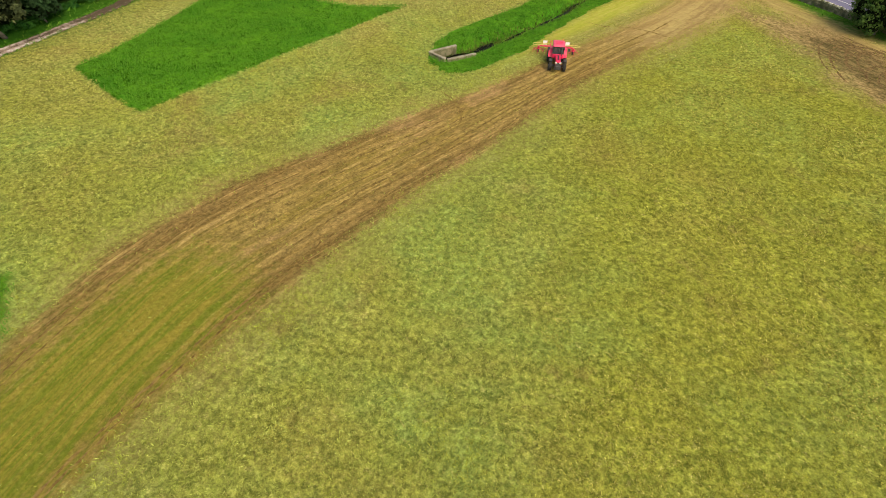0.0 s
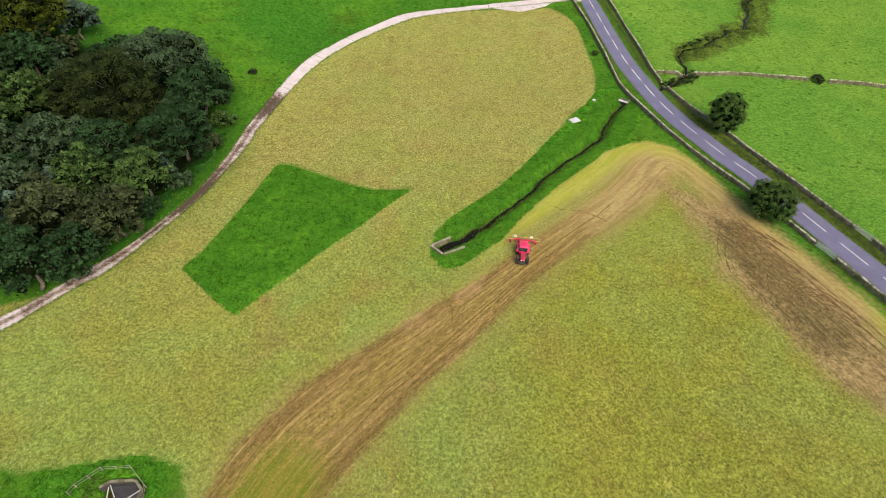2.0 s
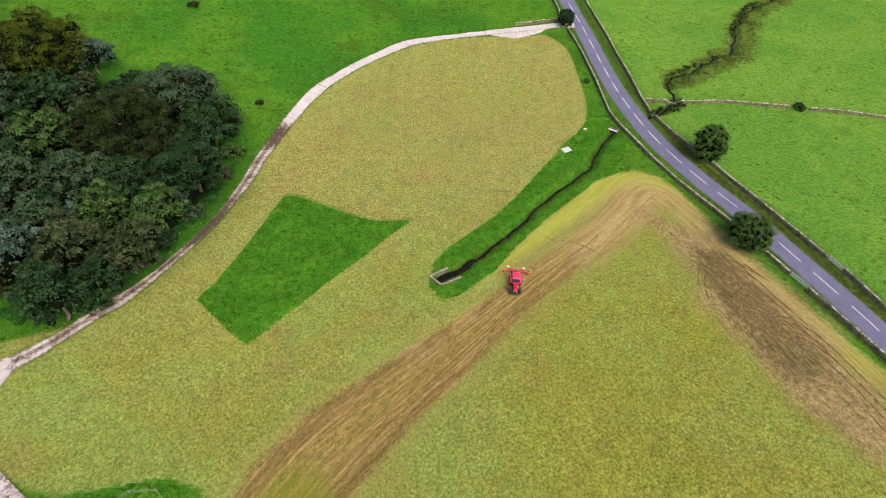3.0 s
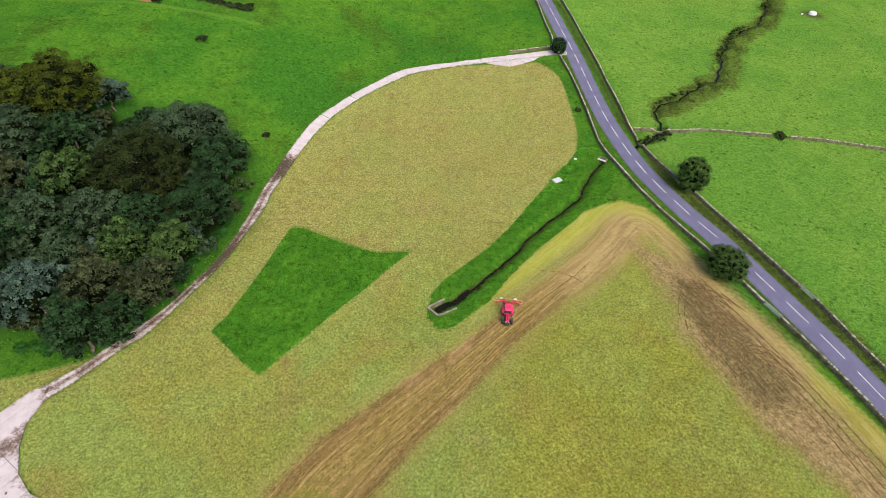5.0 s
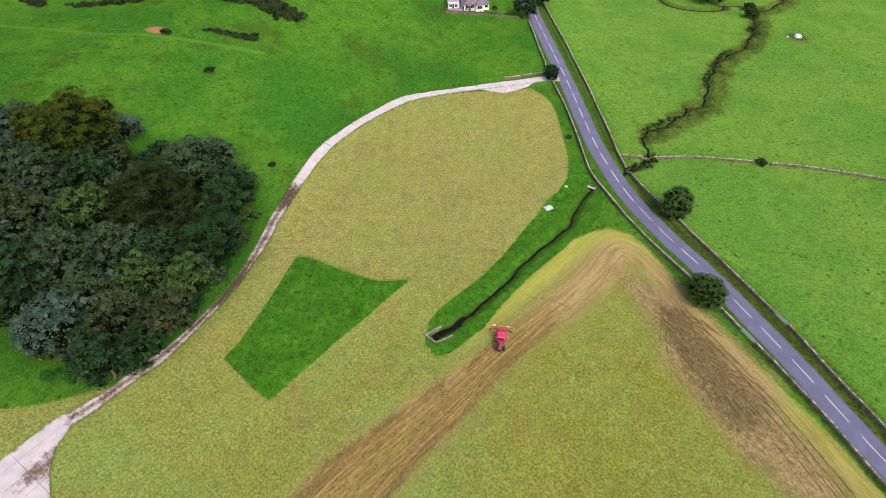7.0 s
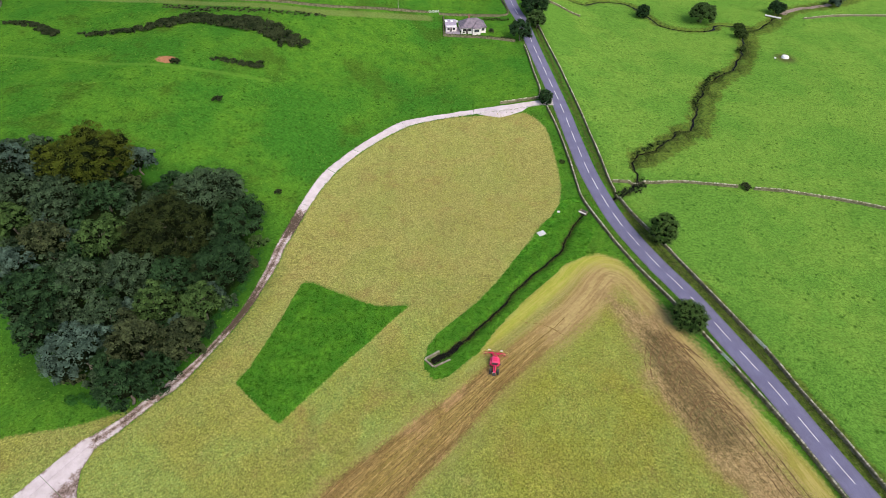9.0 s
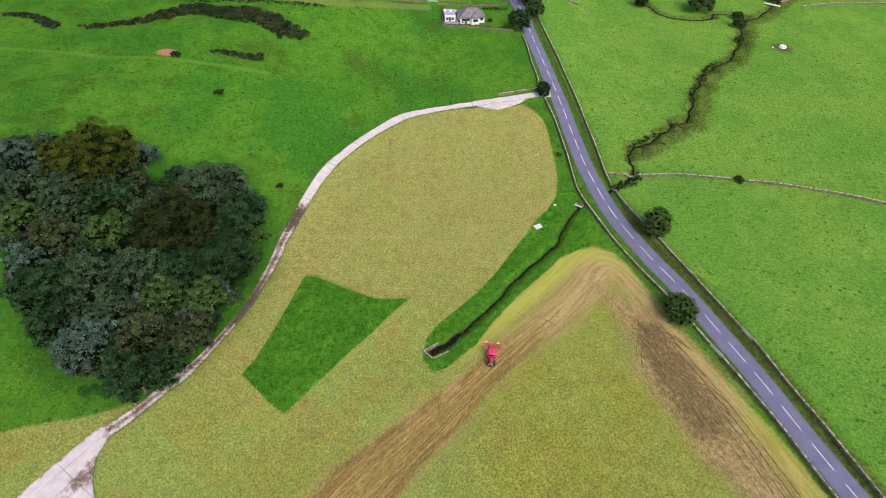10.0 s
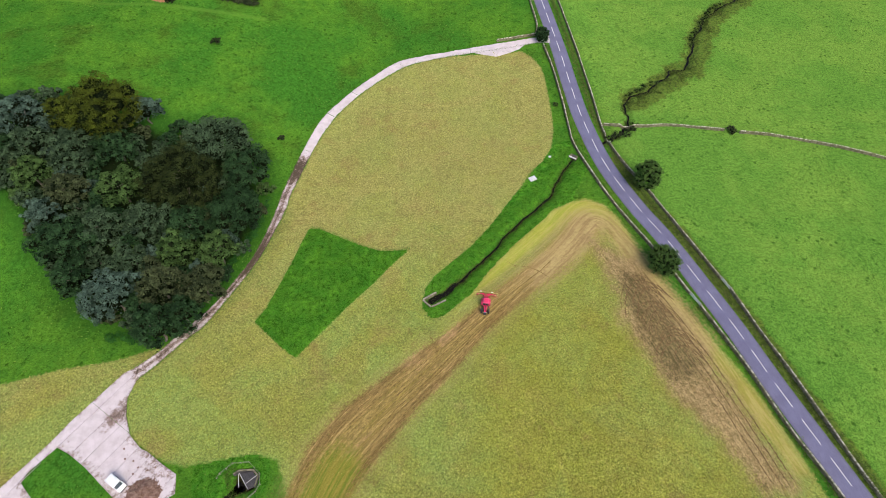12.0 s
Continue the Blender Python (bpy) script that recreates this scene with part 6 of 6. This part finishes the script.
def wheel(parent, x, y, r, w):
    """A lugged tractor wheel: tyre with chevron lugs, rim under it."""
    bm = bmesh.new()
    prof = [(0.58, -0.5), (0.86, -0.5), (0.97, -0.34), (1.0, 0.0), (0.97, 0.34), (0.86, 0.5), (0.58, 0.5)]
    n = 28
    rings = []
    for i in range(n):
        a = 2 * math.pi * i / n
        rings.append([bm.verts.new((x + r * k * math.cos(a), y + w * q, r + r * k * math.sin(a))) for k, q in prof])
    for i in range(n):
        for j in range(len(prof) - 1):
            bm.faces.new((rings[i][j], rings[(i + 1) % n][j], rings[(i + 1) % n][j + 1], rings[i][j + 1]))
    for i in range(20):
        a = 2 * math.pi * i / 20
        s = 1 if i % 2 else -1
        m = Matrix.Translation((x, y, r)) @ Matrix.Rotation(-a, 4, "Y") @ Matrix.Translation((r * 0.99, s * w * 0.22, 0)) @ Matrix.Rotation(s * 0.6, 4, "X")
        g = bmesh.ops.create_cube(bm, size=1.0)
        bmesh.ops.transform(bm, matrix=m @ Matrix.Diagonal((0.06, w * 0.52, 0.07, 1)), verts=g["verts"])
    holder = part("wheel", bm, RUBBER, parent, smooth=False)
    rim = bmesh.new()
    for q, rr in ((-0.30, 0.60), (0.30, 0.60)):
        rod((x, y + w * q - 0.03, r), (x, y + w * q + 0.03, r), r * rr, rim, 24)
    rod((x, y - w * 0.42, r), (x, y + w * 0.42, r), r * 0.16, rim, 12)
    part("rim", rim, RIM, holder, "grey steel rim")
    return holder


def tractor(x, y, turn):
    ob = thing("tractor", "red farm tractor with pink-red cab roof on the raked strip", "tractor", at=(x, y, land1(x, y)), turn=turn)
    for s in (-1, 1):
        wheel(ob, -1.05, s * 0.92, 0.86, 0.50)
        wheel(ob, 1.45, s * 0.88, 0.62, 0.40)
        fb = bmesh.new()
        for i in range(7):
            a = radians(20 + 23 * i)
            box((0.40, 0.50, 0.04), (-1.05 + 0.96 * math.cos(a), s * 0.90, 0.86 + 0.96 * math.sin(a)), 0.0, (0, -math.degrees(a) + 90, 0), fb)
        part("rear_fender", fb, RED, ob)
        part("front_fender", box((0.75, 0.40, 0.05), (1.45, s * 0.88, 1.32), 0.02), DARKIRON, ob)
        part("headlight", box((0.06, 0.24, 0.16), (2.25, s * 0.25, 1.32), 0.02), WHITE, ob, "clear headlight")
        part("tail_light", box((0.05, 0.14, 0.20), (-1.72, s * 0.92, 1.52), 0.01), ORANGE if s > 0 else LAMP_RED, ob, "coloured tail lamp")
        part("mirror_arm", rod((0.35, s * 0.72, 2.2), (0.45, s * 1.18, 2.25), 0.02), DARKIRON, ob)
        part("mirror", box((0.06, 0.24, 0.36), (0.45, s * 1.24, 2.25), 0.02), DARKIRON, ob, "black wing mirror")
        part("cab_step", box((0.35, 0.24, 0.06), (0.15, s * 0.80, 0.62), 0.01), DARKIRON, ob)
        part("side_glass", box((1.25, 0.03, 0.95), (-0.45, s * 0.70, 1.98), 0.0), GLASS, ob, "tinted side glass")
    bm = box((1.75, 0.66, 0.62), (1.38, 0, 1.28), 0.10)
    for v in bm.verts:
        if v.co.x > 1.9:
            v.co.z -= 0.10 * (v.co.z - 0.9)
            v.co.y *= 0.86
    part("bonnet", bm, RED, ob, "glossy red bonnet")
    part("bonnet_stripe", box((1.4, 0.16, 0.02), (1.25, 0, 1.60), 0.0), DARKIRON, ob, "dark bonnet vent")
    part("grille", box((0.05, 0.50, 0.42), (2.24, 0, 1.12), 0.01), DARKIRON, ob)
    part("chassis", box((3.5, 0.42, 0.45), (0.35, 0, 0.82), 0.05), DARKIRON, ob)
    part("front_axle", box((0.24, 1.55, 0.20), (1.45, 0, 0.62), 0.03), DARKIRON, ob)
    part("rear_axle", box((0.34, 1.6, 0.30), (-1.05, 0, 0.86), 0.04), DARKIRON, ob)
    part("front_weight", box((0.35, 0.75, 0.40), (2.45, 0, 0.80), 0.05), DARKIRON, ob)
    part("cab_base", box((1.50, 1.40, 0.55), (-0.45, 0, 1.30), 0.06), RED, ob)
    for px, py in ((0.22, 0.66), (0.22, -0.66), (-1.14, 0.66), (-1.14, -0.66)):
        part("cab_pillar", box((0.07, 0.07, 1.05), (px, py, 2.0), 0.01), DARKIRON, ob)
    part("windscreen", box((0.03, 1.28, 0.98), (0.25, 0, 2.0), 0.0), GLASS, ob, "tinted windscreen")
    part("rear_window", box((0.03, 1.28, 0.98), (-1.18, 0, 2.0), 0.0), GLASS, ob, "tinted rear window")
    bm = box((1.72, 1.52, 0.22), (-0.45, 0, 2.62), 0.08, taper=0.9)
    part("cab_roof", bm, PINKRED, ob, "faded pink-red cab roof")
    for dx in (-0.25, 0.25):
        part("roof_panel", box((0.42, 0.9, 0.03), (-0.45 + dx, 0, 2.745), 0.01), RED, ob)
    part("seat", box((0.5, 0.5, 0.6), (-0.65, 0, 1.75), 0.08), DARKIRON, ob)
    part("steering_wheel", rod((-0.05, 0, 1.9), (-0.02, 0, 1.94), 0.2, None, 14), DARKIRON, ob)
    part("exhaust", rod((0.55, 0.42, 1.5), (0.55, 0.42, 2.65), 0.055), DARKIRON, ob)
    part("beacon", rod((-1.1, 0.5, 2.74), (-1.1, 0.5, 2.90), 0.07), ORANGE, ob, "amber roof beacon")
    for s in (-1, 1):
        part("lift_arm", rod((-1.3, s * 0.35, 0.75), (-2.25, s * 0.42, 0.65), 0.05), DARKIRON, ob)
    part("top_link", rod((-1.3, 0, 1.25), (-2.3, 0, 1.15), 0.04), METAL, ob)
    return ob


def tedder(x, y, turn):
    ob = thing("hay_tedder", "red four-rotor hay tedder with yellow guard hoops and striped boards", "tedder", at=(x, y, land1(x, y)), turn=turn)
    part("main_beam", box((0.16, 4.3, 0.16), (-3.45, 0, 0.95), 0.02), RED, ob)
    part("headstock", box((0.14, 1.0, 0.9), (-2.40, 0, 0.95), 0.03), RED, ob)
    for s in (-1, 1):
        part("drawbar", rod((-2.35, s * 0.30, 1.25), (-3.45, s * 0.75, 0.98), 0.06), RED, ob)
        part("strut", rod((-2.35, s * 0.12, 0.6), (-3.45, s * 0.45, 0.95), 0.05), RED, ob)
        part("rear_frame", box((0.09, 0.09, 0.95), (-3.55, s * 0.75, 1.2), 0.01), RED, ob)
        hoop = bmesh.new()
        pts = [(-3.3, s * 1.7, 1.15), (-3.05, s * 2.4, 1.2), (-3.2, s * 3.0, 1.15), (-3.7, s * 3.05, 1.1), (-4.0, s * 2.5, 1.1), (-3.75, s * 1.7, 1.12)]
        for a, b in zip(pts, pts[1:]):
            rod(a, b, 0.04, hoop, 6)
        part("guard_hoop", hoop, YELLOW, ob, "pale yellow guard hoop")
        part("rear_guard", rod((-4.05, s * 0.1, 1.0), (-4.0, s * 1.9, 1.05), 0.04), YELLOW, ob)
        board = part("warning_board", box((0.03, 0.55, 0.50), (-4.05, s * 1.45, 1.15), 0.0), WHITE, ob, "white warning board with red stripes")
        for i in range(3):
            part("stripe", box((0.01, 0.09, 0.60), (-4.072, s * 1.45 + (i - 1) * 0.18, 1.15), 0.0, (42 * s, 0, 0)), LAMP_RED, board, "red diagonal stripe")
    for yy in (-2.25, -0.75, 0.75, 2.25):
        bm = rod((-3.5, yy, 0.5), (-3.5, yy, 0.85), 0.16, None, 12)
        for i in range(6):
            a = 2 * math.pi * i / 6 + yy
            e = (-3.5 + 0.72 * math.cos(a), yy + 0.72 * math.sin(a), 0.42)
            rod((-3.5, yy, 0.6), e, 0.028, bm, 6)
            rod(e, (e[0] + 0.1 * math.cos(a), e[1] + 0.1 * math.sin(a), 0.08), 0.015, bm, 5)
        rotor = part("rotor", bm, RED, ob)
        part("gauge_wheel", rod((-3.5, yy - 0.09, 0.22), (-3.5, yy + 0.09, 0.22), 0.22, None, 14), RUBBER, rotor, "black gauge wheel")
    return ob


tractor(15.2, 65.2, -97)
tedder(15.2, 65.2, -97)


# ---- parked van and muck heap in the yard ----
def van(x, y, turn):
    ob = thing("van", "small white van parked on the concrete yard", "van", at=(x, y, land1(x, y) + 0.16), turn=turn)
    bm = bmesh.new()
    prof = [(-2.0, 0.35), (-2.0, 1.65), (-1.85, 1.82), (0.55, 1.82), (0.80, 1.72), (1.30, 1.12), (1.95, 0.98), (2.05, 0.80), (2.05, 0.35)]
    L = [bm.verts.new((px, -0.86, pz)) for px, pz in prof]
    R = [bm.verts.new((px, 0.86, pz)) for px, pz in prof]
    n = len(prof)
    bm.faces.new(L)
    bm.faces.new(R[::-1])
    for i in range(n):
        bm.faces.new((L[i], R[i], R[(i + 1) % n], L[(i + 1) % n]))
    bmesh.ops.bevel(bm, geom=bm.edges[:], offset=0.05, segments=2, affect="EDGES")
    part("body", bm, WHITE, ob, "white painted body")
    part("windscreen", box((0.80, 1.46, 0.03), (1.065, 0, 1.44), 0.0, (0, 50, 0)), GLASS, ob, "dark windscreen")
    for s in (-1, 1):
        part("side_window", box((0.75, 0.03, 0.42), (0.45, s * 0.875, 1.38), 0.0), GLASS, ob, "dark side window")
        part("headlight", box((0.10, 0.28, 0.14), (2.03, s * 0.62, 0.82), 0.02), METAL, ob, "clear headlight")
        part("mirror", box((0.12, 0.20, 0.16), (0.85, s * 1.0, 1.20), 0.03), RUBBER, ob)
        for px in (-1.25, 1.3):
            w = part("wheel", rod((px, s * 0.72, 0.30), (px, s * 0.90, 0.30), 0.31, None, 18), RUBBER, ob)
            part("rim", rod((px, s * 0.88, 0.30), (px, s * 0.915, 0.30), 0.19, None, 14), RIM, w, "grey wheel rim")
    part("bumper", box((0.10, 1.70, 0.22), (2.06, 0, 0.45), 0.03), RUBBER, ob)
    for s in (-1, 1):
        part("roof_rail", rod((-1.7, s * 0.7, 1.86), (0.4, s * 0.7, 1.86), 0.02), METAL, ob)
    return ob


van(-62.6, 22.3, -31)


def heap(x, y, rx, ry, h, material, name, label):
    """A slumped pile with lumps."""
    n = 34
    u = np.linspace(-1, 1, n)
    U, W = np.meshgrid(u, u)
    r = np.hypot(U, W)
    z = h * np.clip(1 - r ** 1.6, -0.2, 1) * (0.75 + 0.35 * np.sin(U * 5 + 1) * np.sin(W * 4)) + rng.normal(0, 0.05, U.shape)
    V = np.column_stack([(U * rx).ravel(), (W * ry).ravel(), z.ravel()])
    g = np.arange(n * n).reshape(n, n)
    F = np.stack([g[:-1, :-1], g[:-1, 1:], g[1:, 1:], g[1:, :-1]], -1).reshape(-1, 4)
    F = F[(r.ravel()[F] < 1.12).all(1)]
    V[:, 2] += land1(x, y) + 0.16
    V[:, 0] += x
    V[:, 1] += y
    holder = tagged(new(name, quickmesh(name, V, F, material)), label, "heap")
    m = 160
    a, q = rng.uniform(0, 6.28, m), np.sqrt(rng.random(m)) * 1.05
    at = np.column_stack([x + rx * q * np.cos(a), y + ry * q * np.sin(a), land1(x, y) + 0.20 + h * np.clip(1 - q ** 1.6, 0, 1) * 0.85])
    sz = rng.uniform(0.10, 0.34, (m, 3))
    turns = rng.uniform(0, 3, m)
    for i in range(m):
        part("clod", quickmesh("clod", *blocks(at[i:i + 1], sz[i:i + 1], turns[i:i + 1], 0.4, 0.3), material), None, holder)


MUCK = simple("muck_and_soil", (0.150, 0.085, 0.060), (0.270, 0.180, 0.140), 1.2, 0.95, grain=6.0)
heap(-56.9, 20.6, 3.6, 3.0, 1.1, MUCK, "muck_heap", "brown heap of soil and muck on concrete")
CLOD_AT = [(-59.6, 25.6), (-61.0, 26.9), (-57.5, 25.0), (-60.2, 24.3), (-62.9, 27.3), (-56.0, 25.6), (-63.8, 29.4)]
for x, y in CLOD_AT:
    c = thing("soil_clod", "small dark clod of soil dropped on concrete", "clod", "clods on the yard", at=(x, y, 0.16), turn=rng.uniform(0, 360))
    part("lump", box((0.42, 0.3, 0.18), (0, 0, 0.06), 0.08), MUCK, c)

# ---- bungalow with garden by the road ----
PAVING = simple("mauve_paving", (0.330, 0.290, 0.330), (0.240, 0.210, 0.240), 1.2, 0.9)
MAUVE = simple("mauve_sheet_roof", (0.400, 0.340, 0.430), (0.300, 0.255, 0.330), 0.8, 0.6)
SLATE = simple("grey_slate", (0.120, 0.102, 0.130), (0.215, 0.182, 0.222), 0.9, 0.75, grain=6.0)
RENDER = simple("white_render", (0.80, 0.78, 0.76), (0.68, 0.66, 0.65), 0.9, 0.85)
FRAME = simple("dark_window_frame", (0.060, 0.050, 0.050), (0.085, 0.075, 0.075), 3.0, 0.5)
BRICK = simple("red_brick_stack", (0.240, 0.110, 0.075), (0.180, 0.090, 0.065), 4.0, 0.9)


def hip_roof(bm, x0, y0, x1, y1, z, rise, over=0.45):
    """A hipped roof with eaves over a rectangle."""
    x0, y0, x1, y1 = x0 - over, y0 - over, x1 + over, y1 + over
    h = min(x1 - x0, y1 - y0) / 2
    lo = [bm.verts.new(v) for v in ((x0, y0, z), (x1, y0, z), (x1, y1, z), (x0, y1, z))]
    if x1 - x0 >= y1 - y0:
        a, b = bm.verts.new((x0 + h, (y0 + y1) / 2, z + rise)), bm.verts.new((x1 - h, (y0 + y1) / 2, z + rise))
        for f in ((lo[0], lo[1], b, a), (lo[1], lo[2], b), (lo[2], lo[3], a, b), (lo[3], lo[0], a)):
            bm.faces.new(f)
    else:
        a, b = bm.verts.new(((x0 + x1) / 2, y0 + h, z + rise)), bm.verts.new(((x0 + x1) / 2, y1 - h, z + rise))
        for f in ((lo[0], lo[1], a), (lo[1], lo[2], b, a), (lo[2], lo[3], b), (lo[3], lo[0], a, b)):
            bm.faces.new(f)
    bm.faces.new(lo[::-1])
    return bm


def house_window(parent, x, y, z, w, h):
    win = part("window", box((w, 0.10, h), (x, y, z), 0.01), FRAME, parent, "dark framed window")
    for i in range(2):
        part("pane", box((w / 2 - 0.10, 0.03, h - 0.16), (x - w / 4 + i * w / 2, y - 0.06, z), 0.0), GLASS, win)
    part("sill", box((w + 0.2, 0.18, 0.07), (x, y - 0.08, z - h / 2 - 0.05), 0.01), SLABWHITE, win)


def bungalow():
    bx, by = 17.4, 239.0
    ob = thing("bungalow", "white-walled bungalow with hipped grey slate roof", "house", at=(bx, by, float(hill(bx, by)) + 0.0), turn=9)
    part("wall", box((11.2, 7.4, 3.4), (0, 3.0, 1.0), 0.02), RENDER, ob, "white rendered walls")
    part("roof", hip_roof(bmesh.new(), -5.6, -0.7, 5.6, 6.7, 2.7, 3.0), SLATE, ob, "grey hipped slate roof")
    part("bay_wall", box((3.6, 1.6, 3.2), (1.2, -1.2, 1.1), 0.02), RENDER, ob, "white rendered bay")
    part("bay_roof", hip_roof(bmesh.new(), -0.6, -2.0, 3.0, 2.6, 2.7, 1.9, 0.3), SLATE, ob)
    part("chimney", box((0.8, 0.6, 1.7), (-1.6, 3.2, 6.0), 0.03), BRICK, ob, "brick chimney stack")
    part("chimney_pot", rod((-1.6, 3.2, 6.8), (-1.6, 3.2, 7.3), 0.14), BRICK, ob)
    for x in (-4.2, -1.9, 4.3):
        house_window(ob, x, -0.76, 1.75, 1.3, 1.1)
    house_window(ob, 1.2, -2.06, 1.75, 2.2, 1.1)
    door = part("door", box((0.95, 0.08, 2.05), (-3.05, -0.75, 1.05), 0.01), FRAME, ob, "dark front door")
    part("handle", rod((-2.7, -0.86, 1.05), (-2.7, -0.80, 1.05), 0.03), METAL, door)
    part("gutter", box((12.2, 0.12, 0.12), (0, -1.2, 2.72), 0.02), FRAME, ob)
    shed = thing("outbuilding", "white shed with mauve-grey sheet roof beside the bungalow", "outbuilding", at=(7.9, 240.6, float(hill(7.9, 240.6))), turn=5)
    part("paving", box((6.6, 10.5, 0.3), (0, 0.5, 0.02), 0.02), PAVING, shed, "mauve-grey paved yard")
    part("wall", box((4.7, 7.2, 2.3), (-0.6, 1.9, 1.15), 0.02), RENDER, shed, "white shed wall")
    part("roof", box((5.1, 7.6, 0.12), (-0.6, 1.9, 2.42), 0.02, (5, 0, 0)), MAUVE, shed, "mauve-grey sheet roof")
    for dx, dy in ((-1.9, 3.9), (0.7, 3.7)):
        part("rooflight", box((1.2, 1.9, 0.06), (-0.6 + dx, 0.2 + dy, 2.72), 0.01, (5, 0, 0)), WHITE, shed, "white translucent rooflight")
    for i in range(5):
        part("roof_seam", box((0.06, 7.5, 0.04), (-2.6 + 1.0 * i, 1.9, 2.50), 0.0, (5, 0, 0)), RIM, shed)
    for dx in (-1.9, 0.5):
        house_window(shed, dx, -1.72, 1.3, 1.1, 0.9)
    part("shed_door", box((0.9, 0.08, 1.9), (-0.75, -1.74, 0.97), 0.01), FRAME, shed, "dark shed door")
    tank = thing("oil_tank", "white oil tank beside the sheds", "tank", at=(9.6, 247.0, float(hill(9.6, 247.0)) + 0.1))
    part("drum", rod((-0.8, 0, 0.9), (0.8, 0, 0.9), 0.6, None, 16), WHITE, tank)
    for px in (-0.55, 0.55):
        part("cradle", box((0.2, 0.9, 0.5), (px, 0, 0.2), 0.02), STONE, tank)


bungalow()
HOUSE_BOUND = [(3.9, 251), (4.1, 234.8), (14, 234.6), (24, 234.0), (35.5, 231.5)]
drystone_wall(spline(HOUSE_BOUND[1:], 6), 1.2, "garden_wall", "dark garden wall along the bungalow plot", MOSSY)
drystone_wall(spline(HOUSE_BOUND[:2], 6), 1.2, "garden_wall", "dark garden wall beside the sheds", MOSSY)
thicket("garden_hedge", "clipped dark hedge behind the bungalow garden", [(23, 251.6, 0.7, 1.3), (28, 251.8, 0.7, 1.3), (34, 251.6, 0.7, 1.3)], "hedge", 0.3, 40)
thicket("garden_hedge", "dark hedge along the bungalow garden wall", [(4.6, 235.3, 0.35, 1.2), (14, 235.1, 0.4, 1.2), (24, 234.9, 0.5, 1.1), (30, 233.9, 0.6, 1.2), (35.5, 232.9, 0.8, 1.4)], "hedge", 0.3, 40)

# ---- far odds and ends ----
feeder = thing("water_trough", "white round-edged cattle feeder on trodden ground", "feeder", at=(163.2, 236.6, land1(163.2, 236.6)), turn=20)
bm = bmesh.new()
bmesh.ops.create_cone(bm, cap_ends=True, segments=8, radius1=1.75, radius2=1.45, depth=0.9, matrix=Matrix.Translation((0, 0, 0.45)))
part("body", bm, WHITE, feeder)
part("lid", rod((0, 0, 0.88), (0, 0, 1.15), 1.3, None, 8, 0.5), WHITE, feeder, "white sloping lid")
lick = thing("salt_lick", "small white tub beside the cattle feeder", "tub", at=(158.2, 235.8, land1(158.2, 235.8)))
part("tub", rod((0, 0, -0.05), (0, 0, 0.5), 0.45, None, 12, 0.38), WHITE, lick)
bridge = thing("footbridge", "pale concrete slab footbridge over the stream", "bridge", at=(180.2, 286.8, 0.0), turn=-32)
part("deck", box((8.0, 1.7, 0.3), (0, 0, 0.45), 0.04), SLABWHITE, bridge)
for px in (-3.3, 3.3):
    part("abutment", box((1.0, 1.9, 1.3), (px, 0, -0.30), 0.03), STONE, bridge)
pole = thing("telegraph_pole", "thin wooden telegraph pole by the far lane", "pole", at=(-17.0, 249.6, land1(-17.0, 249.6)))
part("shaft", rod((0, 0, -0.3), (0, 0, 7.5), 0.13, None, 10, 0.09), WOODPOST, pole)
part("crossarm", box((1.2, 0.1, 0.1), (0, 0, 7.1), 0.01), WOODPOST, pole)
GRAVEL = simple("stream_gravel", (0.340, 0.240, 0.200), (0.220, 0.180, 0.150), 0.8, 0.95, grain=5.0)
gravel_line = resample(STREAM[(STREAM[:, 0] > 184) & (STREAM[:, 0] < 222)], 1.5) + (1.2, -1.6)
gravel = ribbon("gravel_bank", gravel_line, 1.5, 0.16, GRAVEL, base=hill, across=3)
tagged(new("gravel_bank", gravel), "reddish gravel bank beside the stream", "gravel", kind="stuff")
drystone_wall(spline([(196, 285), (215, 290), (240, 292), (290, 292)], 6))
drystone_wall(spline([(55.5, 279), (64, 279), (74, 276)], 6))
barn = thing("field_barn", "old stone field barn with slate roof by the lane", "barn", at=(-181.5, 221, land1(-181.5, 221)), turn=25)
part("wall", box((9, 6, 4.2), (0, 0, 1.7), 0.02), STONE, barn)
bm = bmesh.new()
vs = [bm.verts.new(v) for v in ((-4.9, -3.5, 3.6), (4.9, -3.5, 3.6), (4.9, 3.5, 3.6), (-4.9, 3.5, 3.6), (-4.9, 0, 5.9), (4.9, 0, 5.9))]
for f in ((0, 1, 5, 4), (2, 3, 4, 5), (1, 2, 5), (3, 0, 4), (3, 2, 1, 0)):
    bm.faces.new([vs[i] for i in f])
part("roof", bm, SLATE, barn)
part("doorway", box((2.0, 0.1, 2.6), (0, -3.02, 1.3), 0.01), FRAME, barn, "dark barn door")
